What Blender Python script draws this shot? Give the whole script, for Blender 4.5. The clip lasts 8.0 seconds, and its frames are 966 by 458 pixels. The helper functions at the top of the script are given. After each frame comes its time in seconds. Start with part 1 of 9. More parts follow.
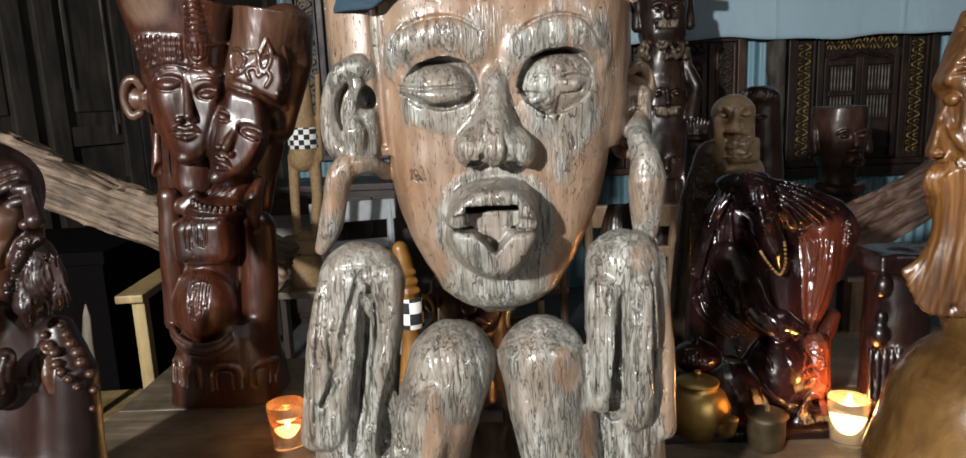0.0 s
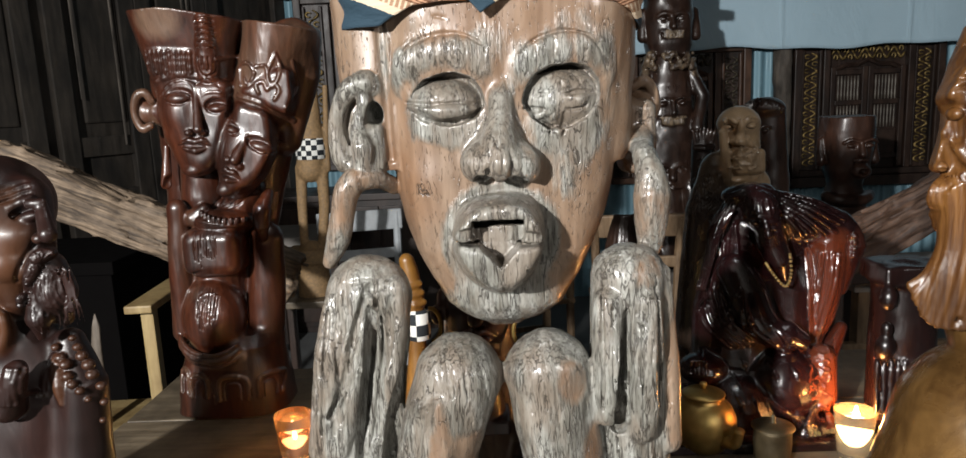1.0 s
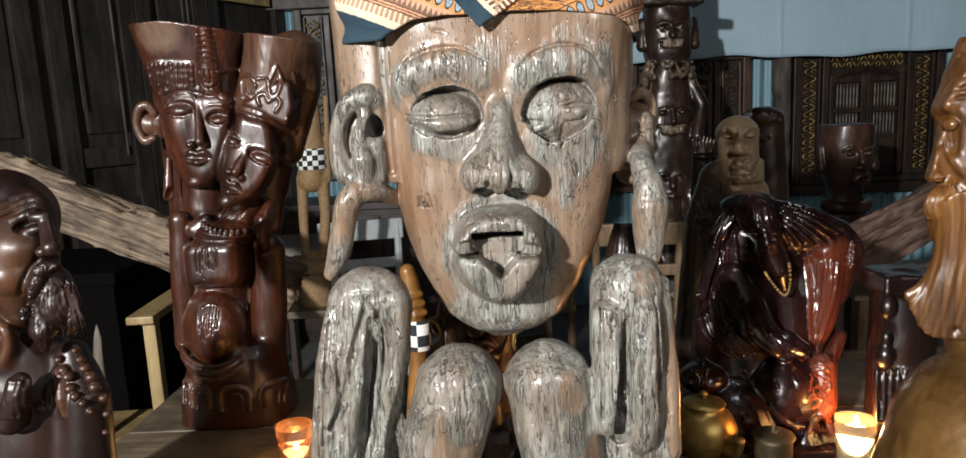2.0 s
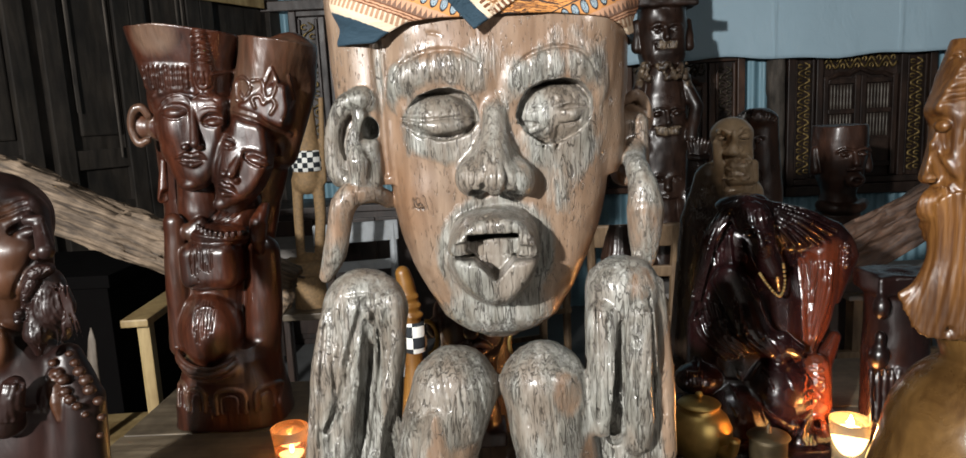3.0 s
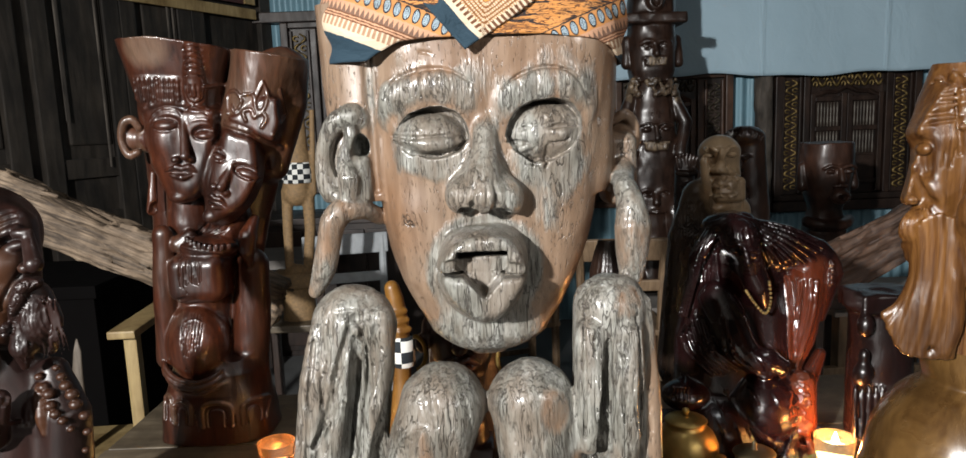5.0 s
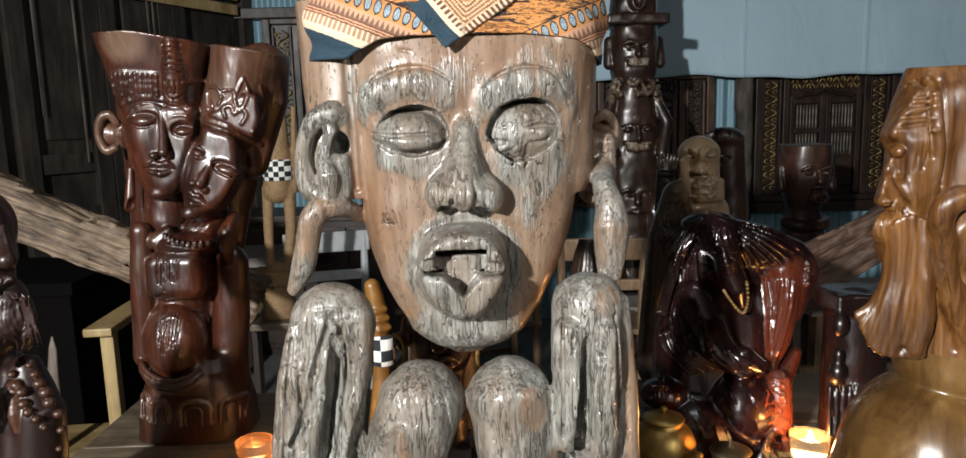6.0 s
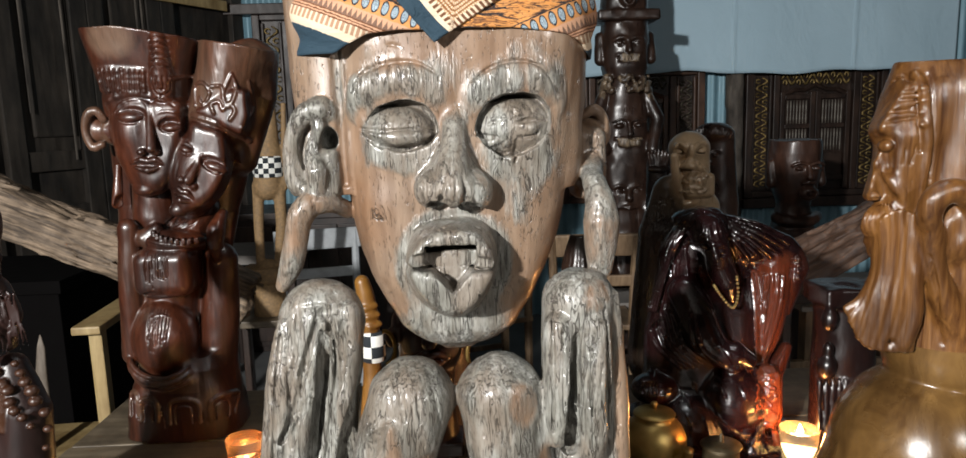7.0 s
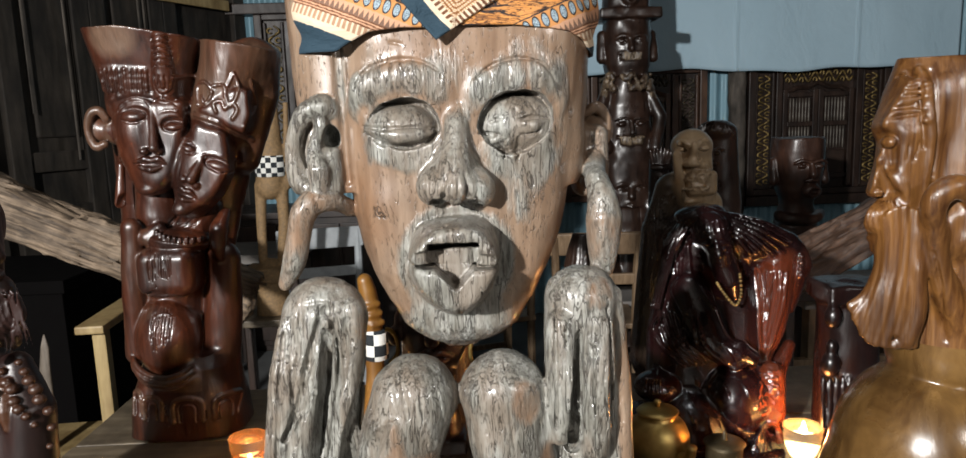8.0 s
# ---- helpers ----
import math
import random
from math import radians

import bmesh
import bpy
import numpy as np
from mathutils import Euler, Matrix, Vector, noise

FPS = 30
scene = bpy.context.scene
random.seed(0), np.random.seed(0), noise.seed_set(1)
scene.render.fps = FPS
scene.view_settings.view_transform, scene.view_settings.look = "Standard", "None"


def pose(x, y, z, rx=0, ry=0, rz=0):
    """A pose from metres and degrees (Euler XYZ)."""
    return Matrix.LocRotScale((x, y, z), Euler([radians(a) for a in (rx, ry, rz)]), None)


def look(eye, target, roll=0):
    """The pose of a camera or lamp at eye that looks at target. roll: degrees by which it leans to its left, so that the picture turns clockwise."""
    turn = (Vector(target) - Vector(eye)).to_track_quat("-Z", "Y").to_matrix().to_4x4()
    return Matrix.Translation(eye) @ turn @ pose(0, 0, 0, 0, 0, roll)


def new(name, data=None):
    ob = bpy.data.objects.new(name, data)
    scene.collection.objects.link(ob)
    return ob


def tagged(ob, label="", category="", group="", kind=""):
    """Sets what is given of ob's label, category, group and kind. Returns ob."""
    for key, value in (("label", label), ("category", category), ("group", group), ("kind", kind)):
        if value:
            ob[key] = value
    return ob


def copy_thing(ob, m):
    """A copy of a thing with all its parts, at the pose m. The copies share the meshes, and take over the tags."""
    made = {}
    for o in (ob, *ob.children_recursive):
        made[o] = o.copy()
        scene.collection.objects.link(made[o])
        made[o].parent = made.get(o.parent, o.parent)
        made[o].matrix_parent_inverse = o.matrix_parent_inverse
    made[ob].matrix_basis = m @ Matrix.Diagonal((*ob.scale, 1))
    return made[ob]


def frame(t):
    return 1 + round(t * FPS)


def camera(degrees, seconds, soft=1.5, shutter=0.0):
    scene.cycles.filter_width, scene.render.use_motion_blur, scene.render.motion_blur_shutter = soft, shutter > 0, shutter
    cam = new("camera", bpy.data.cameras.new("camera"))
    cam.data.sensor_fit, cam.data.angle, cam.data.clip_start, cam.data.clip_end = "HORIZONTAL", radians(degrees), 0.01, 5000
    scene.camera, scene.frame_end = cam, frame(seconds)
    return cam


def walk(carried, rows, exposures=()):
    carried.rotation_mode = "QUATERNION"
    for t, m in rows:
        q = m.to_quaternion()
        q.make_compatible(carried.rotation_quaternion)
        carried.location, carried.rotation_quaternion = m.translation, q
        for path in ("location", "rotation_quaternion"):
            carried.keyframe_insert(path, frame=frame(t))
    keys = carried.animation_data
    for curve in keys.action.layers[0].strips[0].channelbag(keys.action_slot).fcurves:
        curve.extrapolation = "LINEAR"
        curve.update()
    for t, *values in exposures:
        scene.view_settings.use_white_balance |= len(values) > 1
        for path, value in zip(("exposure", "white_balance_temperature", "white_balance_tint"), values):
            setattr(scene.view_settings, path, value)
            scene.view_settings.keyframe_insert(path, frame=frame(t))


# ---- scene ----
cam = camera(68.0, 8.0)
PATH = [
    (0, (0.012, 0.063, 1.399), (-0.019, 2.027, 1.023), -2.4),
    (0.5, (0.014, 0.058, 1.406), (-0.023, 2.026, 1.05), -2.4),
    (1, (0.013, 0.056, 1.407), (-0.035, 2.024, 1.055), -2.5),
    (1.5, (0.015, 0.052, 1.411), (-0.039, 2.023, 1.075), -2.7),
    (3, (0.015, 0.049, 1.413), (-0.022, 2.022, 1.087), -2.8),
    (3.5, (0.016, 0.049, 1.415), (-0.017, 2.023, 1.099), -2.8),
    (4, (0.014, 0.045, 1.421), (-0.026, 2.023, 1.126), -2.4),
    (4.5, (0.015, 0.044, 1.421), (-0.015, 2.022, 1.128), -2.4),
    (6, (0.02, 0.041, 1.421), (0.061, 2.018, 1.121), -1.6),
    (6.5, (0.023, 0.042, 1.421), (0.074, 2.02, 1.123), -1.7),
    (7, (0.023, 0.044, 1.419), (0.086, 2.019, 1.109), -1.7),
    (7.5, (0.024, 0.043, 1.42), (0.088, 2.018, 1.116), -1.8),
    (8, (0.023, 0.044, 1.417), (0.079, 2.019, 1.105), -1.9),
]
walk(cam, [(t, look(eye, target, roll)) for t, eye, target, roll in PATH])

# ---- light ----
world = bpy.data.worlds.new("night")
world.use_nodes = True
world.node_tree.nodes["Background"].inputs[0].default_value = (0.05, 0.06, 0.08, 1)
world.node_tree.nodes["Background"].inputs[1].default_value = 0.2
scene.world = world
scene.view_settings.exposure = 0.0


def lamp(name, kind, at, watts, colour, size=0.1, target=None):
    data = bpy.data.lights.new(name, kind)
    data.energy, data.color = watts, colour
    ob = new(name, data)
    if kind == "AREA":
        data.shape, data.size = "DISK", size
        ob.matrix_world = look(at, target)
    else:
        data.shadow_soft_size = size
        ob.location = at
    return ob


# the lamp on its stand and a weaker one across the aisle, the ceiling lamp, and the two candles
lamp("work_lamp", "AREA", (-1.70, -2.0, 2.22), 285, (1.0, 0.985, 0.96), 0.13, (0.2, 1.2, 1.2))
lamp("second_lamp", "AREA", (1.38, -0.9, 2.05), 15, (1.0, 0.98, 0.95), 0.06, (0.2, 1.1, 1.1))
lamp("ceiling_lamp", "AREA", (0.25, 0.95, 3.0), 5, (0.95, 0.98, 1.0), 0.16, (0.25, 1.0, 0.0))
CANDLES = [(-0.395, 1.325), (0.631, 1.262)]
for cx, cy in CANDLES:
    lamp("candle_light", "POINT", (cx, cy, 0.832), 0.12 if cx < 0 else 2.0, (1.0, 0.34, 0.08), 0.008)


# ---- materials ----
class Nodes:
    """A material and short ways to add nodes to it."""

    def __init__(self, name):
        self.m = bpy.data.materials.new(name)
        self.m.use_nodes = True
        self.t = self.m.node_tree
        self.b = self.t.nodes["Principled BSDF"]

    def add(self, kind, **ins):
        n = self.t.nodes.new(kind)
        for k, v in ins.items():
            self.put(n.inputs[k.replace("_", " ")], v)
        return n

    def put(self, socket, v):
        if isinstance(v, bpy.types.NodeSocket):
            self.t.links.new(v, socket)
        else:
            socket.default_value = v

    def set(self, **ins):
        for k, v in ins.items():
            self.put(self.b.inputs[k.replace("_", " ")], v)
        return self

    def coords(self, scale=(1, 1, 1), turn=(0, 0, 0), object_random=False):
        c = self.add("ShaderNodeTexCoord").outputs["Object"]
        if object_random:
            r = self.add("ShaderNodeObjectInfo").outputs["Random"]
            c = self.math3("ADD", c, self.math3("SCALE", (7.3, 3.1, 5.7), r))
        m = self.add("ShaderNodeMapping", Vector=c, Scale=scale, Rotation=turn)
        return m.outputs[0]

    def math3(self, op, a, b):
        n = self.t.nodes.new("ShaderNodeVectorMath")
        n.operation = op
        self.put(n.inputs[0], a)
        self.put(n.inputs["Scale"] if op == "SCALE" else n.inputs[1], b)
        return n.outputs[0]

    def math(self, op, a, b=0.0, c=0.0):
        n = self.t.nodes.new("ShaderNodeMath")
        n.operation = op
        for i, v in enumerate((a, b, c)):
            self.put(n.inputs[i], v)
        return n.outputs[0]

    def noise(self, scale, detail=4, rough=0.55, at=None, twist=0.0):
        n = self.add("ShaderNodeTexNoise", Scale=scale, Detail=detail, Roughness=rough, Distortion=twist)
        if at is not None:
            self.put(n.inputs["Vector"], at)
        return n.outputs["Fac"]

    def span(self, v, a, b, c=0.0, d=1.0):
        n = self.add("ShaderNodeMapRange", Value=v, From_Min=a, From_Max=b, To_Min=c, To_Max=d)
        return n.outputs[0]

    def ramp(self, v, *stops, hard=False):
        n = self.add("ShaderNodeValToRGB", Fac=v)
        r = n.color_ramp
        r.interpolation = "CONSTANT" if hard else "LINEAR"
        while len(r.elements) < len(stops):
            r.elements.new(0.5)
        for e, (p, c) in zip(r.elements, stops):
            e.position, e.color = p, (*c, 1)
        return n.outputs[0]

    def mix(self, f, a, b, how="MIX"):
        n = self.t.nodes.new("ShaderNodeMix")
        n.data_type, n.blend_type = "RGBA", how
        self.put(n.inputs[0], f)
        self.put(n.inputs[6], a if isinstance(a, bpy.types.NodeSocket) else (*a, 1))
        self.put(n.inputs[7], b if isinstance(b, bpy.types.NodeSocket) else (*b, 1))
        return n.outputs[2]

    def attr(self, name):
        n = self.t.nodes.new("ShaderNodeAttribute")
        n.attribute_name = name
        return n.outputs["Fac"]

    def bump(self, height, depth=0.001, strength=1.0, below=None):
        n = self.add("ShaderNodeBump", Height=height, Distance=depth, Strength=strength)
        if below is not None:
            self.put(n.inputs["Normal"], below)
        return n.outputs[0]


def wood(name, dark, light, worn=None, rough=(0.25, 0.45), grain=(60, 60, 7), relief=0.0006, coat=0.0, turn=(0, 0, 0),
         worn_rough=0.45, worn_relief=0.0015, brown=0.7,
         steps=(0.30, 0.52, 0.75), clean=False, coat_rough=0.2):
    """Wood with a long grain, blotches, and where the carving's tone says so a second, worn or raw face."""
    n = Nodes(name)
    at = n.coords(grain, turn, object_random=True)
    fine = n.noise(1.0, 7, 0.65, at, 0.6)
    wide = n.noise(9.0, 4, 0.6, n.coords((1, 1, 0.5), object_random=True))
    tiny = n.noise(420, 3, 0.6)
    mid = tuple((a + b) / 2 for a, b in zip(dark, light))
    col = n.ramp(fine, (steps[0], dark), (steps[1], mid), (steps[2], light))
    col = n.mix(n.span(wide, 0.35, 0.7), col, n.mix(0.75, col, dark, "MULTIPLY"))
    shine = n.span(n.math("ADD", fine, wide), 0.7, 1.3, rough[0], rough[1])
    b = n.bump(fine, relief)
    if worn and clean:
        # a second, lighter stain under the same lacquer, also used for painted-in light
        t = n.span(n.math("ADD", n.attr("tone"), n.math("MULTIPLY", n.math("SUBTRACT", wide, 0.5), 0.6)), 0.2, 0.9)
        col = n.mix(t, col, n.ramp(fine, (0.3, tuple(c * 0.6 for c in worn)), (0.7, worn)))
    elif worn:
        # worn face: dry grey-brown fibres with long checks, brown where the varnish still holds
        edge = n.noise(1.0, 6, 0.7, n.coords((34, 34, 9), turn), 0.4)
        t = n.math("ADD", n.attr("tone"), n.math("MULTIPLY", n.math("SUBTRACT", edge, 0.5), 1.5))
        t = n.span(t, 0.34, 0.66)
        veins = n.noise(1.0, 4, 0.55, n.coords((58, 58, 6.5), turn), 0.9)
        checks = n.span(n.math("ABSOLUTE", n.math("SUBTRACT", veins, 0.5)), 0.003, 0.022)
        where = n.span(n.noise(1.0, 4, 0.65, n.coords((26, 26, 12), turn)), 0.40, 0.52, 0.0, 1.0)
        checks = n.math("SUBTRACT", 1.0, n.math("MULTIPLY", n.math("SUBTRACT", 1.0, checks), where))
        hair = n.noise(1.0, 3, 0.5, n.coords((150, 150, 13), turn), 0.5)
        hair = n.span(n.math("ABSOLUTE", n.math("SUBTRACT", hair, 0.5)), 0.004, 0.035)
        checks = n.math("MULTIPLY", checks, n.math("ADD", 0.70, n.math("MULTIPLY", hair, 0.30)))
        fibre = n.noise(1.0, 6, 0.72, n.coords((170, 170, 9), turn), 0.35)
        flakes = n.noise(1.0, 6, 0.66, n.coords((44, 44, 12), turn), 0.7)
        face = n.ramp(flakes, (0.32, tuple(c * 0.40 for c in worn)), (0.48, tuple(c * 0.95 for c in worn)), (0.64, tuple(min(0.7, c * 1.4) for c in worn)))
        face = n.mix(n.span(fibre, 0.36, 0.55, 0.80, 0.0), face, tuple(c * 0.30 for c in worn))
        streak = n.noise(1.0, 5, 0.65, n.coords((22, 22, 4), turn), 0.5)
        face = n.mix(n.span(streak, 0.46, 0.64, 0.0, brown), face, n.mix(0.30, mid, worn))
        face = n.mix(n.math("MULTIPLY", n.math("SUBTRACT", 1.0, checks), 0.95), face, tuple(c * 0.05 for c in worn))
        col = n.mix(t, col, face)
        shine = n.math("ADD", n.math("MULTIPLY", shine, n.math("SUBTRACT", 1.0, t)),
                       n.math("MULTIPLY", n.span(flakes, 0.3, 0.7, worn_rough + 0.12, worn_rough - 0.14), t))
        h = n.math("ADD", n.math("MULTIPLY", checks, 0.8), n.math("ADD", n.math("MULTIPLY", fibre, 0.30), n.math("MULTIPLY", flakes, 0.55)))
        b = n.bump(n.math("MULTIPLY", h, t), worn_relief, 1.0, b)
    b = n.bump(tiny, 0.00008, 0.6, b)
    n.set(Base_Color=col, Roughness=shine, Normal=b, Coat_Weight=coat, Coat_Roughness=coat_rough, Coat_Normal=b)
    return n.m


def plain(name, colour, rough=0.5, metal=0.0, vary=0.25, scale=30, relief=0.0002):
    n = Nodes(name)
    a = n.noise(scale, 5, 0.6, n.coords(object_random=True))
    b = n.noise(scale * 9, 3, 0.6)
    low = tuple(c * (1 - vary) for c in colour)
    n.set(Base_Color=n.ramp(a, (0.3, low), (0.7, colour)), Roughness=n.span(a, 0.3, 0.7, rough * 0.8, min(1, rough * 1.25)),
          Metallic=metal, Normal=n.bump(n.math("ADD", a, n.math("MULTIPLY", b, 0.4)), relief))
    return n.m


def weathered():
    """Old varnished wood: smooth brown where the varnish holds, grey and finely checked where it is worn."""
    n = Nodes("weathered_varnished_wood")
    at = n.coords()
    grain = n.noise(1.0, 5, 0.6, n.coords((70, 70, 6)), 0.5)
    wide = n.noise(7.0, 3, 0.55, at)
    # brown varnish
    brown = n.ramp(grain, (0.25, (0.144, 0.093, 0.061)), (0.55, (0.232, 0.161, 0.110)), (0.80, (0.312, 0.228, 0.163)))
    brown = n.mix(n.span(wide, 0.40, 0.68), brown, n.mix(0.8, brown, (0.72, 0.52, 0.36), "MULTIPLY"))
    # where it is worn
    edge = n.noise(1.0, 5, 0.65, n.coords((30, 30, 10)), 0.4)
    t = n.math("ADD", n.attr("tone"), n.math("MULTIPLY", n.math("SUBTRACT", edge, 0.5), 1.3))
    t = n.span(t, 0.36, 0.64)
    blot = n.noise(1.0, 5, 0.6, n.coords((30, 30, 11)), 0.6)
    fibre = n.noise(1.0, 5, 0.7, n.coords((190, 190, 16)), 0.3)
    grey = n.ramp(blot, (0.28, (0.100, 0.094, 0.078)), (0.46, (0.208, 0.203, 0.176)), (0.64, (0.352, 0.352, 0.322)))
    grey = n.mix(n.span(fibre, 0.34, 0.56, 0.72, 0.0), grey, (0.062, 0.055, 0.043))
    stain = n.noise(1.0, 4, 0.6, n.coords((16, 16, 5)), 0.5)
    grey = n.mix(n.span(stain, 0.45, 0.62, 0.0, 0.65), grey, (0.178, 0.134, 0.098))
    col = n.mix(t, brown, grey)

    # checks: thin dark breaks along the grain, in swarms; many on the grey, few on the brown
    def breaks(size, width, twist, swarm, lo, hi):
        v = n.noise(1.0, 3, 0.5, n.coords(size), twist)
        line = n.span(n.math("ABSOLUTE", n.math("SUBTRACT", v, 0.5)), width * 0.3, width, 1.0, 0.0)
        where = n.span(n.noise(1.0, 3, 0.6, n.coords(swarm)), lo, hi)
        return n.math("MULTIPLY", line, where)
    long_ones = breaks((66, 66, 6), 0.012, 0.25, (24, 24, 9), 0.42, 0.52)
    short_ones = breaks((190, 190, 18), 0.034, 0.3, (40, 40, 16), 0.44, 0.54)
    few = breaks((90, 90, 22), 0.020, 0.8, (22, 22, 22), 0.53, 0.60)
    crack = n.math("MAXIMUM", n.math("MULTIPLY", n.math("MAXIMUM", long_ones, short_ones), t), few)
    pores = n.math("MULTIPLY", n.span(n.noise(1.0, 2, 0.5, n.coords((520, 520, 90))), 0.62, 0.70), 0.5)
    crack = n.math("MAXIMUM", crack, pores)
    col = n.mix(n.math("MULTIPLY", crack, 0.80), col, (0.024, 0.017, 0.012))
    shine = n.math("ADD", n.span(n.math("ADD", grain, wide), 0.7, 1.3, 0.30, 0.46), n.math("MULTIPLY", t, n.span(blot, 0.3, 0.7, 0.10, -0.04)))
    b = n.bump(n.math("MULTIPLY", n.math("ADD", n.math("MULTIPLY", blot, 0.5), n.math("MULTIPLY", fibre, 0.45)), n.math("ADD", t, 0.12)), 0.0030, 1.0)
    b = n.bump(crack, -0.0013, 1.0, b)
    film = n.bump(n.noise(1.0, 3, 0.5, n.coords((55, 55, 22))), 0.0016, 0.8, n.bump(crack, -0.0007, 0.8))
    n.set(Base_Color=col, Roughness=shine, Normal=b, Coat_Weight=0.5, Coat_Roughness=0.20, Coat_Normal=film)
    return n.m


M_IDOL = weathered()
M_COUPLE = wood("red_lacquered_wood", (0.020, 0.0050, 0.0025), (0.100, 0.026, 0.010), (0.20, 0.125, 0.080), (0.30, 0.46), (60, 60, 6), 0.0010, 0.45, clean=True, coat_rough=0.13)
M_MONK = wood("brown_lacquered_wood", (0.008, 0.0022, 0.0015), (0.026, 0.0066, 0.0038), (0.085, 0.031, 0.011), (0.36, 0.50), (40, 40, 6), 0.0006, 0.08, clean=True, coat_rough=0.18)
M_ELDER = wood("honey_varnished_wood", (0.082, 0.030, 0.008), (0.212, 0.094, 0.025), None, (0.26, 0.42), (110, 110, 6), 0.0011, 0.35, steps=(0.36, 0.50, 0.64), coat_rough=0.12)
M_GOURD = wood("olive_varnished_wood", (0.090, 0.044, 0.013), (0.215, 0.118, 0.036), None, (0.18, 0.36), (20, 20, 7), 0.0006, 0.5, steps=(0.34, 0.50, 0.66))
M_ROBE = wood("black_red_lacquered_wood", (0.006, 0.0022, 0.0025), (0.021, 0.0055, 0.0060), (0.11, 0.026, 0.011), (0.17, 0.30), (40, 40, 8), 0.0005, 0.4, clean=True)
M_BLACK = wood("black_maroon_wood", (0.006, 0.003, 0.003), (0.018, 0.006, 0.005), None, (0.22, 0.4), (40, 40, 8), 0.0008, 0.3)
M_DARK = wood("dark_carved_wood", (0.016, 0.008, 0.006), (0.055, 0.028, 0.018), (0.26, 0.19, 0.12), (0.25, 0.45), (30, 30, 8), 0.0008, 0.2,
              worn_rough=0.4, worn_relief=0.001)
M_BUST = wood("golden_dusted_wood", (0.012, 0.008, 0.006), (0.045, 0.027, 0.019), (0.42, 0.29, 0.17), (0.22, 0.38), (30, 30, 8), 0.0006, 0.5, clean=True)
M_UMBER = wood("umber_carved_wood", (0.040, 0.018, 0.012), (0.11, 0.052, 0.034), None, (0.28, 0.45), (30, 30, 8), 0.0008, 0.2)
# near-black and without gloss: deep shade given as a colour
M_VOID = plain("shade_black_wood", (0.0035, 0.003, 0.003), 0.95, 0.0, 0.3, 20, 0.0004)
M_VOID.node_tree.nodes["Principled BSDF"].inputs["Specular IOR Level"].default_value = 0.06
M_TABLE = wood("dusty_table_wood", (0.075, 0.056, 0.036), (0.200, 0.160, 0.108), None, (0.40, 0.62), (5, 60, 60), 0.0006)
M_BEAM = wood("raw_split_wood", (0.07, 0.048, 0.031), (0.34, 0.25, 0.17), None, (0.6, 0.85), (7, 90, 90), 0.004, steps=(0.38, 0.50, 0.62))
# split wood again, red-brown and darkened for the log that lies in shade
M_BEAM_SHADED = wood("shaded_split_wood", (0.040, 0.020, 0.013), (0.130, 0.075, 0.048), None, (0.55, 0.8), (7, 90, 90), 0.003, steps=(0.34, 0.50, 0.66))
M_PALE = wood("pale_yellow_wood", (0.26, 0.18, 0.075), (0.46, 0.35, 0.17), None, (0.45, 0.65), (50, 50, 5), 0.0003)
M_CHAIR = wood("light_brown_chair_wood", (0.16, 0.10, 0.055), (0.36, 0.25, 0.15), None, (0.4, 0.6), (50, 50, 6), 0.0003)
M_PANEL = wood("old_dark_wall_wood", (0.015, 0.0120, 0.009), (0.050, 0.040, 0.031), None, (0.5, 0.75), (26, 26, 3), 0.0008)
M_FRAME = wood("dark_window_wood", (0.018, 0.010, 0.008), (0.055, 0.032, 0.022), None, (0.35, 0.55), (30, 30, 6), 0.0006)
M_POST = wood("grey_bark_wood", (0.05, 0.042, 0.035), (0.17, 0.145, 0.12), None, (0.7, 0.9), (30, 30, 5), 0.003)
M_GOLD = plain("old_gold_leaf", (0.36, 0.25, 0.09), 0.45, 0.5, 0.85, 26, 0.0005)
M_DULL = plain("dull_brown_metal", (0.10, 0.075, 0.04), 0.42, 0.6, 0.5, 35, 0.0003)
M_BRASS = plain("tarnished_brass", (0.46, 0.31, 0.10), 0.36, 0.85, 0.45, 35, 0.0003)
M_IRON = plain("blue_corrugated_metal", (0.20, 0.36, 0.44), 0.5, 0.15, 0.3, 6, 0.0003)
M_FLOOR = plain("grey_cement_floor", (0.135, 0.140, 0.140), 0.7, 0.0, 0.3, 5, 0.0006)
M_CEIL = plain("dark_ceiling_boards", (0.09, 0.075, 0.06), 0.8, 0.0, 0.4, 5, 0.0006)


